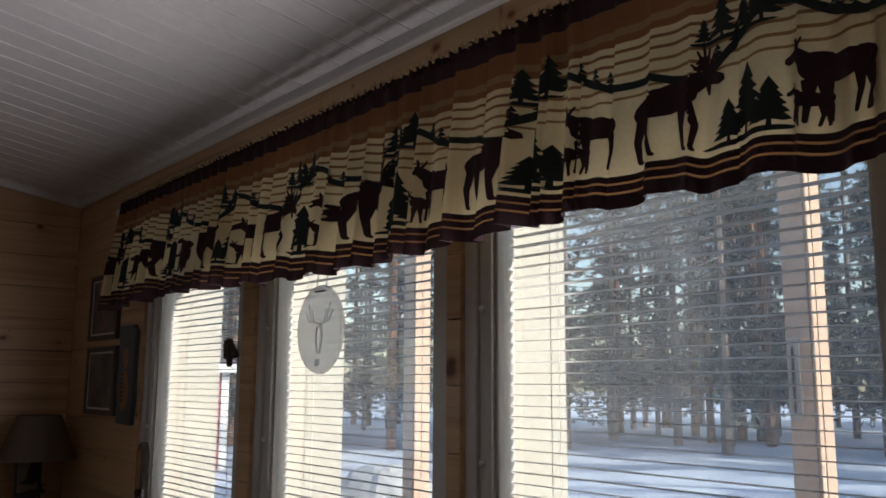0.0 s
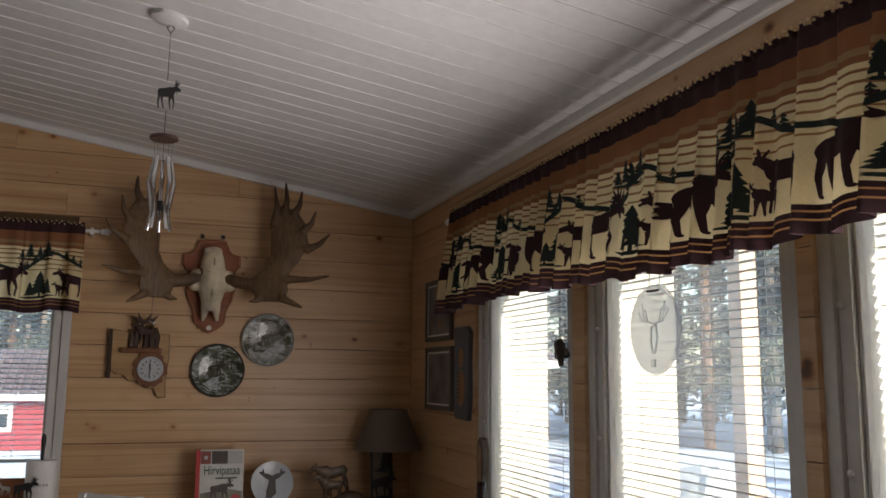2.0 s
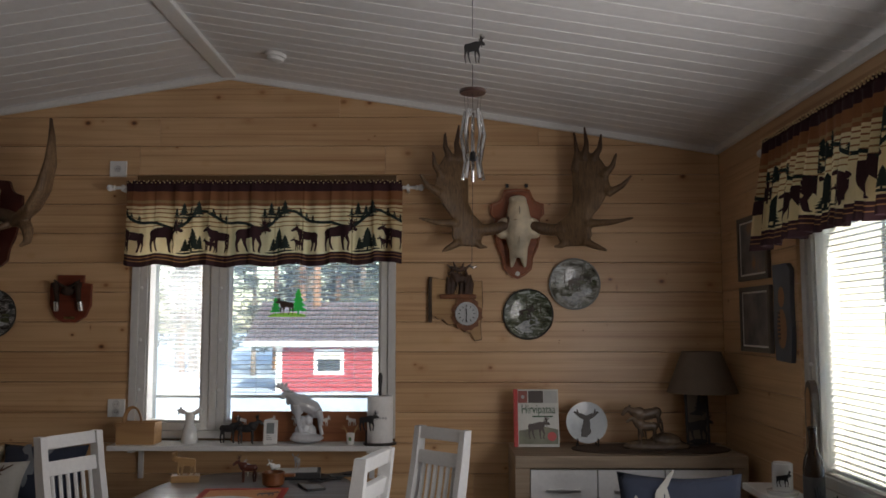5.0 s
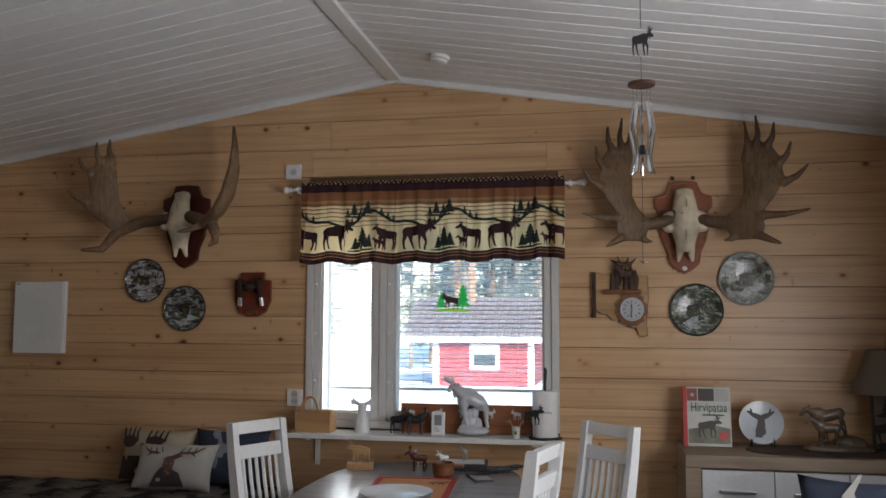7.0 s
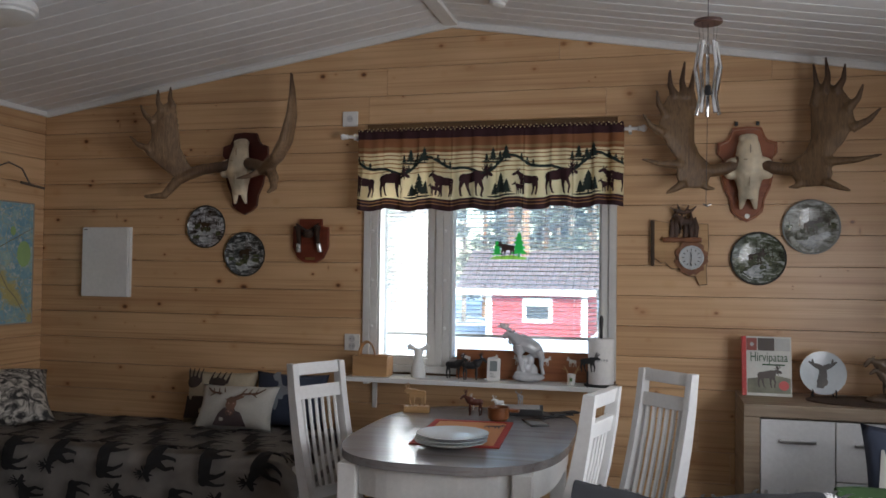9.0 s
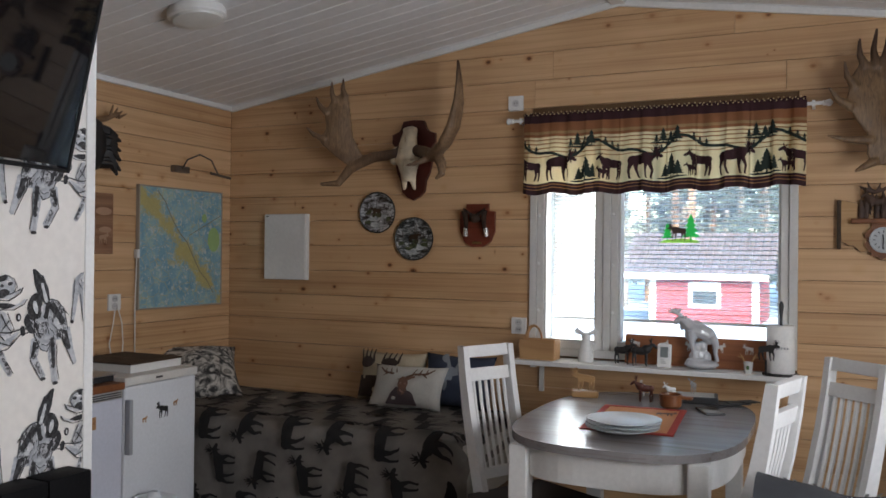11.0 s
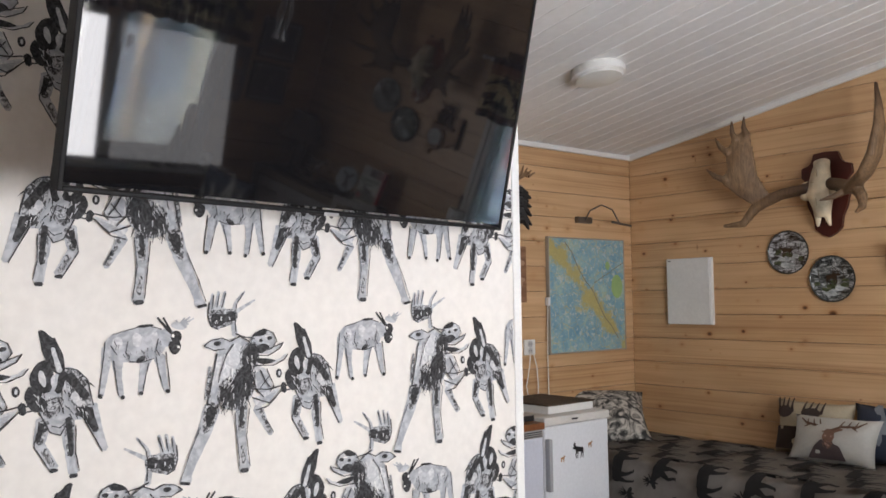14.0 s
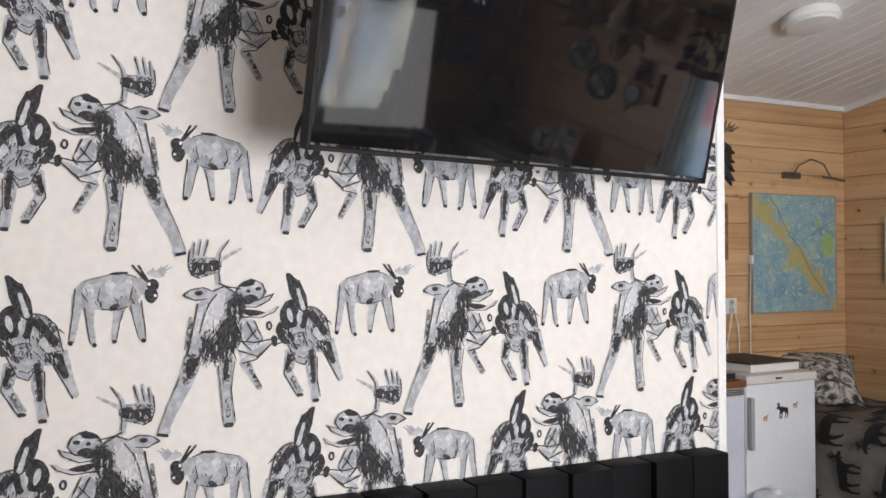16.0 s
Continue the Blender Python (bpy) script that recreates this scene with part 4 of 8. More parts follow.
def moose_mesh(h, antlers=True, steps=8, plinth=0.0):
    """A standing moose h high that faces -x, hoofs at z=0; one mesh."""
    bm = bmesh.new()
    m = Matrix.Diagonal((h, h, h, 1))
    ball(bm, m @ Vector((0.06, 0, 0.55)), 0.33 * h, 0.115 * h, 0.145 * h)
    ball(bm, m @ Vector((-0.14, 0, 0.62)), 0.18 * h, 0.12 * h, 0.17 * h)
    ball(bm, m @ Vector((0.28, 0, 0.55)), 0.14 * h, 0.11 * h, 0.14 * h)
    P = lambda *ps: [m @ Vector(p) for p in ps]
    tube(bm, P((-0.18, 0, 0.66), (-0.30, 0, 0.74), (-0.36, 0, 0.80)), [0.12 * h, 0.085 * h, 0.065 * h], steps)
    tube(bm, P((-0.30, 0, 0.82), (-0.40, 0, 0.80), (-0.52, 0, 0.70), (-0.55, 0, 0.67)), [0.05 * h, 0.062 * h, 0.048 * h, 0.03 * h], steps)
    tube(bm, P((-0.33, 0, 0.72), (-0.34, 0, 0.60)), [0.03 * h, 0.008 * h], steps)
    for sy in (-1, 1):
        for x, dx in ((-0.14, -0.03 * sy), (0.30, 0.05 * sy)):
            tube(bm, P((x, 0.06 * sy, 0.48), (x + dx, 0.065 * sy, 0.25), (x + dx * 0.6, 0.065 * sy, 0.04), (x + dx * 0.6 - 0.02, 0.065 * sy, 0.0)), [0.06 * h, 0.034 * h, 0.026 * h, 0.032 * h], steps)
        tube(bm, P((-0.32, 0.04 * sy, 0.85), (-0.28, 0.10 * sy, 0.90)), [0.022 * h, 0.008 * h], 6)
        if antlers:
            tube(bm, P((-0.34, 0.02 * sy, 0.85), (-0.33, 0.12 * sy, 0.88), (-0.30, 0.19 * sy, 0.95)), [(0.02 * h, 0.02 * h), (0.03 * h, 0.02 * h), (0.06 * h, 0.014 * h)], 6)
            for dx, dz in ((-0.10, 0.06), (-0.05, 0.12), (0.02, 0.13), (0.08, 0.08)):
                tube(bm, P((-0.31, 0.17 * sy, 0.93), (-0.31 + dx, 0.23 * sy, 0.95 + dz)), [0.016 * h, 0.005 * h], 5)
    if plinth:
        ball(bm, (0.04 * h, 0, 0.0), 0.42 * h, 0.17 * h, plinth)
    return bm


def figure(name, at, h, material, label, category="figurine", group="", antlers=True, plinth=0.0):
    ob = ob_from(name, moose_mesh(h, antlers, plinth=plinth), material, at=at, smooth=True)
    return tagged(ob, label, category, group)


BLACK = plain("black_metal", (0.015, 0.015, 0.016), 0.45, vary=0.1)
PORC = plain("white_porcelain", (0.74, 0.74, 0.72), 0.18, vary=0.04)
ANTLER = timber("antler_bone", (0.15, 0.085, 0.042), (0.05, 0.025, 0.012), 0.55, False, (9, 9, 3), 0.05)
ANTLER_PALE = timber("pale_antler_bone", (0.30, 0.19, 0.105), (0.09, 0.045, 0.02), 0.55, False, (9, 9, 3), 0.05)
BONE = plain("skull_bone", (0.62, 0.53, 0.38), 0.6, vary=0.38, scale=40, relief=0.6)
REDWOOD = timber("red_plaque_wood", (0.33, 0.10, 0.035), (0.20, 0.05, 0.018), 0.35, False, (3, 26, 3), 0.1)
DARKWOOD = timber("dark_plaque_wood", (0.10, 0.020, 0.014), (0.05, 0.010, 0.008), 0.3, False, (3, 26, 3), 0.1)


def plate_of(bm, outline, y0, y1):
    """A slab with the given outline in x-z."""
    a = [bm.verts.new((x, y0, z)) for x, z in outline]
    b = [bm.verts.new((x, y1, z)) for x, z in outline]
    n = len(outline)
    bm.faces.new(a)
    bm.faces.new(b[::-1])
    for i in range(n):
        bm.faces.new((a[(i + 1) % n], a[i], b[i], b[(i + 1) % n]))
    bmesh.ops.recalc_face_normals(bm, faces=bm.faces)
    return bm


def shield(w, h):
    """The outline of a trophy shield: wide shoulders, waist and a pointed foot."""
    half = [(0.0, 0.215), (0.06, 0.21), (0.075, 0.17), (0.087, 0.155), (0.125, 0.142), (0.127, 0.095), (0.105, 0.07), (0.11, 0.0), (0.097, -0.06), (0.074, -0.11), (0.066, -0.165), (0.036, -0.192), (0.0, -0.21)]
    return [(x * w, z * h) for x, z in half] + [(-x * w, z * h) for x, z in half[-2:0:-1]]


def grown(ob, voxel=0.006, rounds=4):
    """Let the pieces of one mesh grow together into one organic form."""
    r = ob.modifiers.new("grown", "REMESH")
    r.mode, r.voxel_size, r.use_smooth_shade = "VOXEL", voxel, True
    s = ob.modifiers.new("eased", "SMOOTH")
    s.factor, s.iterations = 0.5, rounds
    return ob


def antler_mat(name, blade, rim, centre, reach):
    """Weathered antler: streaks that fan out from the beam, dark rim and tines."""
    m, nt, b = shader(name, 0.55)
    tc = nt.nodes.new("ShaderNodeTexCoord")
    ab = nt.nodes.new("ShaderNodeVectorMath")
    ab.operation = "ABSOLUTE"
    nt.links.new(tc.outputs["Object"], ab.inputs[0])
    sc = nt.nodes.new("ShaderNodeVectorMath")
    sc.operation = "MULTIPLY"
    sc.inputs[1].default_value = (1, 0, 1)
    nt.links.new(ab.outputs[0], sc.inputs[0])
    ds = nt.nodes.new("ShaderNodeVectorMath")
    ds.operation = "DISTANCE"
    ds.inputs[1].default_value = (centre[0], 0, centre[1])
    nt.links.new(sc.outputs[0], ds.inputs[0])
    n1 = node(nt, "ShaderNodeTexNoise", Scale=1.0, Detail=5.0, Distortion=1.2)
    nt.links.new(coords(nt, (120, 120, 14)), n1.inputs["Vector"])
    n2 = node(nt, "ShaderNodeTexNoise", Scale=11.0, Detail=4.0)
    nt.links.new(coords(nt), n2.inputs["Vector"])
    col = ramp(nt, n1.outputs[0], [(0.34, tuple(c * 0.6 for c in blade)), (0.52, blade), (0.68, tuple(c * 1.25 for c in blade))])
    col = mixed(nt, 0.8, col, ramp(nt, n2.outputs[0], [(0.3, (0.62, 0.55, 0.48)), (0.65, (1, 1, 1))]), "MULTIPLY")
    mr = nt.nodes.new("ShaderNodeMapRange")
    mr.inputs["From Min"].default_value, mr.inputs["From Max"].default_value = reach[0], reach[1]
    nt.links.new(ds.outputs["Value"], mr.inputs["Value"])
    nt.links.new(mixed(nt, mr.outputs[0], col, rim), b.inputs["Base Color"])
    bump(nt, b, n1.outputs[0], 0.6, 0.003)
    return m


def palm_antler(sign, material, parent, palm, tines, beam):
    """A palmate antler: a cupped blade with a rim of tines and a round beam to the skull."""
    bm = bmesh.new()
    cx, cz = sum(p[0] for p in palm) / len(palm), sum(p[1] for p in palm) / len(palm)

    def deep(x, z):
        return -0.10 - 0.16 * min(1, max(0, (x - 0.08) / 0.4)) + 0.35 * ((x - cx) ** 2 + (z - cz) ** 2)

    rings_f, rings_b = [], []
    for k in (1.0, 0.86, 0.6, 0.3):
        th = 0.014 * (1.1 - k) + 0.0065
        rings_f.append([bm.verts.new((sign * (cx + (x - cx) * k), deep(cx + (x - cx) * k, cz + (z - cz) * k) - th, cz + (z - cz) * k)) for x, z in palm])
        rings_b.append([bm.verts.new((sign * (cx + (x - cx) * k), deep(cx + (x - cx) * k, cz + (z - cz) * k) + th, cz + (z - cz) * k)) for x, z in palm])
    n = len(palm)
    for rings in (rings_f, rings_b):
        for a, b in zip(rings, rings[1:]):
            for i in range(n):
                bm.faces.new((a[i], a[(i + 1) % n], b[(i + 1) % n], b[i]))
        bm.faces.new(rings[-1])
    for i in range(n):
        bm.faces.new((rings_f[0][i], rings_b[0][i], rings_b[0][(i + 1) % n], rings_f[0][(i + 1) % n]))
    for x0, z0, x1, z1 in tines:
        xm, zm = (x0 + x1) / 2 + 0.012, (z0 + z1) / 2 - 0.006
        tube(bm, [(sign * x0, deep(x0, z0), z0), (sign * xm, deep(xm, zm) - 0.008, zm), (sign * x1, deep(x1, z1) - 0.03, z1)], [0.021, 0.0135, 0.0055], 9)
    tube(bm, [(sign * x, y, z) for x, y, z in beam], [0.030, 0.028, 0.028, 0.030, 0.027, 0.020, 0.009][: len(beam)], 12)
    ball(bm, (sign * beam[0][0] * 1.25, beam[0][1], beam[0][2]), 0.022, 0.036, 0.036, u=12, v=8)
    bmesh.ops.recalc_face_normals(bm, faces=bm.faces)
    return grown(part("antler", bm, material, parent, smooth=True))


def skull(parent):
    """Brow, cheeks and the split nose bones, grown together."""
    bm = bmesh.new()
    tube(bm, [(0, -0.045, 0.165), (0, -0.07, 0.12), (0, -0.085, 0.06), (0, -0.085, 0.0), (0, -0.075, -0.06), (0, -0.065, -0.11)],
         [(0.026, 0.030), (0.034, 0.044), (0.043, 0.052), (0.056, 0.055), (0.040, 0.04), (0.029, 0.028)], 14)
    for s in (-1, 1):
        ball(bm, (0.050 * s, -0.085, 0.040), 0.032, 0.032, 0.030, u=12, v=8)
        ball(bm, (0.060 * s, -0.085, -0.002), 0.026, 0.03, 0.026, u=12, v=8)
        ball(bm, (0.020 * s, -0.060, 0.155), 0.015, 0.024, 0.018, u=12, v=8)
        tube(bm, [(0.02 * s, -0.075, -0.085), (0.021 * s, -0.068, -0.125), (0.026 * s, -0.06, -0.158)], [0.017, 0.013, 0.007], 8)
    bmesh.ops.scale(bm, vec=(1.2, 1, 1), verts=bm.verts)
    bmesh.ops.recalc_face_normals(bm, faces=bm.faces)
    grown(part("skull", bm, BONE, parent, "bleached moose skull", smooth=True), 0.005, 3)
    # black balls put in for the shade of the eye sockets
    for s in (-1, 1):
        bm = bmesh.new()
        ball(bm, (0.090 * s, -0.108, 0.014), 0.011, 0.012, 0.013, u=8, v=6)
        part("eye_socket", bm, BLACK, parent, "black ball for the shade in the eye socket", smooth=True)
    bm = bmesh.new()
    for x, z, a, q in ((0.004, 0.10, 0.003, 0.022), (-0.016, 0.055, 0.010, 0.003), (0.02, 0.03, 0.012, 0.0025), (0.0, -0.035, 0.002, 0.03), (-0.03, -0.02, 0.003, 0.012)):
        ball(bm, (x, -0.137 + abs(x) * 0.5 + max(0, 0.02 - z) * 0.12 + max(0, z - 0.06) * 0.3, z), a, 0.004, q, u=8, v=5)
    part("suture", bm, plain("bone_crack", (0.36, 0.29, 0.20), 0.8), parent, "brown seams in the bone")


PALM = [(0.164, 0.03), (0.216, 0.076), (0.24, 0.129), (0.24, 0.28), (0.27, 0.35), (0.345, 0.35), (0.38, 0.29), (0.40, 0.187), (0.357, 0.105), (0.31, 0.047), (0.32, -0.023), (0.298, -0.07), (0.205, -0.07), (0.175, -0.035)]
TINES = [(0.25, 0.27, 0.25, 0.455), (0.29, 0.32, 0.295, 0.475), (0.33, 0.32, 0.365, 0.435), (0.37, 0.24, 0.425, 0.34), (0.385, 0.16, 0.485, 0.235), (0.30, 0.03, 0.49, 0.045), (0.29, -0.05, 0.38, -0.095), (0.20, -0.05, 0.155, -0.07)]
BEAM = [(0.035, -0.08, 0.045), (0.09, -0.10, 0.02), (0.15, -0.11, 0.01), (0.21, -0.13, 0.01)]
trophy = thing("moose_trophy", (0.352, YA, 1.80), "broad brown moose antlers and skull on a red-brown shield", "trophy", "antler trophies")
part("shield", plate_of(bmesh.new(), shield(1.0, 1.0), -0.022, 0.0), REDWOOD, trophy)
SHIELD_RIM = timber("shield_rim", (0.40, 0.17, 0.08), (0.26, 0.10, 0.045), 0.3, False)
bm = bmesh.new()
rim_line = [(x * 0.93, -0.0235, z * 0.95) for x, z in shield(1.0, 1.0)]
for p_, q_ in zip(rim_line, rim_line[1:] + rim_line[:1]):
    tube(bm, [p_, q_], 0.0035, 6)
part("rim", bm, SHIELD_RIM, trophy, "carved lighter rim", smooth=True)
skull(trophy)
ANTLER_B = antler_mat("antler_brown", (0.165, 0.098, 0.045), (0.05, 0.023, 0.011), (0.28, 0.12), (0.15, 0.30))
palm_antler(1, ANTLER_B, trophy, PALM, TINES, BEAM)
palm_antler(-1, ANTLER_B, trophy, [(x * 0.96, z) for x, z in PALM], [(a * 0.94, b * 1.02, c * 0.92, d * 1.03) for a, b, c, d in TINES], BEAM)
bm = bmesh.new()
lathe(bm, [(0.011, 0), (0.011, 0.003)], 14, pose(0, -0.022, -0.185, 90))
part("badge", bm, plain("badge_silver", (0.6, 0.58, 0.52), 0.35, 0.5), trophy, "small round silver badge")
for x in (-0.045, 0.045):
    part("hook", boxed(x - 0.007, x + 0.007, -0.016, -0.002, 0.222, 0.238, bevel=0.002), BLACK, trophy)

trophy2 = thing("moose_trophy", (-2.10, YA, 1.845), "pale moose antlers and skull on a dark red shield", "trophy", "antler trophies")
part("shield", plate_of(bmesh.new(), shield(1.0, 1.0), -0.022, 0.0), DARKWOOD, trophy2)
skull(trophy2)
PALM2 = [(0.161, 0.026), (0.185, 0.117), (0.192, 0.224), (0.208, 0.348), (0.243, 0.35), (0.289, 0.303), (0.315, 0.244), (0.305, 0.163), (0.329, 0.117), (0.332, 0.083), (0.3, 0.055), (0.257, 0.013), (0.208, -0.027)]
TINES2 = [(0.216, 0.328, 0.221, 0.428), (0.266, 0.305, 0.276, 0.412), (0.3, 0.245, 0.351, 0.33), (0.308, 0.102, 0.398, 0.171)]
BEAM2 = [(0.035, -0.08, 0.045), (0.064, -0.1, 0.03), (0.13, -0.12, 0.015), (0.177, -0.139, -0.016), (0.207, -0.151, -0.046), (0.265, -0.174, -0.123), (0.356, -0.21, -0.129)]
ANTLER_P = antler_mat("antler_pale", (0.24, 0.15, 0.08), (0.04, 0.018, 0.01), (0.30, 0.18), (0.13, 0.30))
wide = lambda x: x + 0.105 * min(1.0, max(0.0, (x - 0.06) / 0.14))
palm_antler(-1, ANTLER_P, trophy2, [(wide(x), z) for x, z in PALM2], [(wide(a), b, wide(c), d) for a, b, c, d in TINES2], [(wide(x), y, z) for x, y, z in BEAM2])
bm = bmesh.new()
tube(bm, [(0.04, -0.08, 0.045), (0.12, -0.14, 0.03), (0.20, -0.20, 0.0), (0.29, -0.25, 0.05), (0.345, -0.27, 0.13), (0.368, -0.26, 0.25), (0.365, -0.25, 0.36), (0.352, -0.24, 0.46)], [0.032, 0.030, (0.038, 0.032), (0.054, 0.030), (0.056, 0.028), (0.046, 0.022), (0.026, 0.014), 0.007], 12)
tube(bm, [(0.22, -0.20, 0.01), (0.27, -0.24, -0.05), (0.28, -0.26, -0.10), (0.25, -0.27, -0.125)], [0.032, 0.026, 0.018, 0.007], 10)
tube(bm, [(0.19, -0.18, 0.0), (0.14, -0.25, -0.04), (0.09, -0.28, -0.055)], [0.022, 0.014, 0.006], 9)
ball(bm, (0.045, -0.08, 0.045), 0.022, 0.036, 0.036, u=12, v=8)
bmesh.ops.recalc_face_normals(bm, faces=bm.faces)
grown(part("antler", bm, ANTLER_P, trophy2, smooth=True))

HAIR = plain("dark_hair", (0.035, 0.018, 0.01), 0.9, vary=0.4, scale=80, relief=1.0)
hoof = thing("hoof_plaque", (-1.73, YA, 1.50), "red-brown shield with two silver-cuffed hoofs", "plaque")
part("shield", plate_of(bmesh.new(), [(-0.095, 0.07), (-0.06, 0.075), (-0.06, 0.11), (0.06, 0.11), (0.06, 0.075), (0.095, 0.07), (0.095, -0.03), (0.07, -0.085), (0.03, -0.11), (-0.03, -0.11), (-0.07, -0.085), (-0.095, -0.03)], -0.02, 0.0), timber("hoof_board", (0.22, 0.055, 0.03), (0.13, 0.03, 0.016), 0.3, False), hoof)
for s in (-1, 1):
    bm = bmesh.new()
    tube(bm, [(0.055 * s, -0.03, -0.05), (0.05 * s, -0.045, 0.0), (0.05 * s, -0.055, 0.045), (0.055 * s, -0.06, 0.075)], [0.010, 0.011, 0.014, 0.018], 8)
    leg = part("hoof", bm, HAIR, hoof, smooth=True)
    bm = bmesh.new()
    tube(bm, [(0.058 * s, -0.032, -0.055), (0.054 * s, -0.042, -0.012)], 0.0125, 10)
    part("cuff", bm, plain("cuff_silver", (0.75, 0.75, 0.72), 0.25, 0.8), leg, smooth=True)
part("name_plate", boxed(-0.025, 0.025, -0.024, -0.019, -0.095, -0.083), plain("brass", (0.6, 0.45, 0.2), 0.3, 0.9), hoof)
bm = bmesh.new()
ball(bm, (0, -0.05, 0.035), 0.03, 0.03, 0.022)
tube(bm, [(0, -0.05, 0.04), (-0.06, -0.06, 0.085)], [0.012, 0.004], 6)
tube(bm, [(0, -0.05, 0.04), (0.06, -0.06, 0.085)], [0.012, 0.004], 6)
part("tuft", bm, HAIR, hoof, smooth=True)


def painted(name, stops, scale=22.0):
    """Glazed china painted with an uneven landscape of leaves, water and snow."""
    m, nt, b = shader(name, 0.16)
    n1 = node(nt, "ShaderNodeTexNoise", Scale=scale, Detail=8.0, Roughness=0.7, Distortion=0.8)
    nt.links.new(coords(nt, (1, 1, 2.2)), n1.inputs["Vector"])
    n2 = node(nt, "ShaderNodeTexNoise", Scale=scale * 0.4, Detail=2.0)
    nt.links.new(coords(nt), n2.inputs["Vector"])
    col = ramp(nt, n1.outputs[0], [(0.33 + 0.28 * k / (len(stops) - 1), c) for k, c in enumerate(stops)])
    col = mixed(nt, 0.7, col, ramp(nt, n2.outputs[0], [(0.36, (0.45, 0.45, 0.42)), (0.62, (1, 1, 1))]), "MULTIPLY")
    nt.links.new(col, b.inputs["Base Color"])
    return m


def picture_plate(at, r, label, face, rim, seed):
    """A collector's plate: glazed rim, dished painted face and an animal standing in it."""
    t = thing("wall_plate", at, label, "plate", "plates hung on the gable wall")
    bm = bmesh.new()
    lathe(bm, [(0.95 * r, 0.0155), (r, 0.017), (r, 0.0195), (0.97 * r, 0.021), (0.935 * r, 0.0175)], 44, pose(0, 0, 0, 90), close=False)
    part("rim", bm, rim, t, "glossy rim", smooth=True)
    bm = bmesh.new()
    lathe(bm, [(0.3 * r, 0.0), (0.62 * r, 0.004), (0.97 * r, 0.0165), (0.96 * r, 0.0172), (0.74 * r, 0.010), (0.70 * r, 0.008), (0.01, 0.008)], 44, pose(0, 0, 0, 90))
    part("dish", bm, face, t, smooth=True)

    def dish(x, z, lift):
        q = math.hypot(x, z) / r
        y = 0.008 if q < 0.70 else 0.008 + (q - 0.70) / 0.30 * 0.011
        return Vector((x, -y - lift, z))

    rnd = random.Random(seed)
    shapes = moved(bull_shape(), rnd.uniform(-0.15, 0.1) * r, -0.25 * r, r * 0.62, seed % 2 == 0)
    part("painted_moose", drawing([(0, shapes)], dish, 0.02, 0.0006), PL_MOOSE, t, "dark painted moose")
    trees = []
    for k in range(7):
        x = rnd.uniform(-0.75, 0.75) * r
        h_ = min(rnd.uniform(0.4, 0.9) * r, math.sqrt(max(0.0, (0.86 * r) ** 2 - x * x)) - 0.1 * r)
        trees += [limb(x, 0.05 * r, 0.010 * r + 0.001, x + rnd.uniform(-0.05, 0.05) * r, max(h_, 0.2 * r), 0.004 * r)]
    part("painted_trees", drawing([(0, trees)], dish, 0.02, 0.0004), PL_MOOSE, t, "dark painted tree trunks")
    pools = [blob(rnd.uniform(-0.1, 0.2) * r, rnd.uniform(-0.45, -0.25) * r, 0.55 * r, 0.13 * r, rnd.uniform(5, 30)), blob(rnd.uniform(-0.2, 0.1) * r, -0.62 * r, 0.38 * r, 0.16 * r, -10)]
    part("painted_water", drawing([(0, [ragged(p, 0.008, 0.01) for p in pools])], dish, 0.02, 0.0003), PL_WATER, t, "pale painted water and snow")
    bushes = [blob(rnd.uniform(-0.75, 0.75) * r, rnd.uniform(-0.5, 0.1) * r, rnd.uniform(0.1, 0.2) * r, rnd.uniform(0.06, 0.12) * r) for _ in range(6)]
    part("painted_bushes", drawing([(0, [ragged(p, 0.008, 0.006) for p in bushes])], dish, 0.02, 0.0008), PL_BUSH, t, "dark green painted bushes")
    return t


PL_WATER = painted("plate_water", [(0.22, 0.25, 0.26), (0.40, 0.43, 0.44), (0.62, 0.64, 0.64)], 40.0)
PL_BUSH = painted("plate_bush", [(0.02, 0.025, 0.015), (0.06, 0.075, 0.04), (0.16, 0.17, 0.10)], 60.0)
PL_MOOSE = plain("plate_moose", (0.045, 0.03, 0.02), 0.18, vary=0.4, scale=60)
PL_RIM = plain("plate_rim_grey", (0.30, 0.31, 0.29), 0.12, vary=0.1)
PL_RIM_D = plain("plate_rim_dark", (0.05, 0.05, 0.045), 0.12, vary=0.1)
picture_plate((0.400, YA, 1.428), 0.118, "dark green china plate painted with a moose by a lake", painted("plate_lake", [(0.015, 0.018, 0.012), (0.05, 0.06, 0.035), (0.13, 0.15, 0.10), (0.45, 0.48, 0.46)]), PL_RIM_D, 3)
picture_plate((0.617, YA, 1.568), 0.120, "pale grey-green china plate painted with moose in mist", painted("plate_mist", [(0.03, 0.025, 0.02), (0.12, 0.12, 0.09), (0.33, 0.34, 0.31), (0.62, 0.64, 0.62)], 14.0), PL_RIM, 5)
picture_plate((-2.318, YA, 1.573), 0.112, "white and brown china plate painted with a moose in snow", painted("plate_snow", [(0.012, 0.01, 0.009), (0.05, 0.04, 0.032), (0.30, 0.30, 0.31), (0.66, 0.68, 0.70)]), PL_RIM_D, 8)
picture_plate((-2.094, YA, 1.431), 0.115, "dark china plate painted with a moose in a snowy wood", painted("plate_wood", [(0.01, 0.01, 0.01), (0.03, 0.032, 0.03), (0.16, 0.17, 0.17), (0.55, 0.57, 0.58)], 26.0), PL_RIM_D, 11)

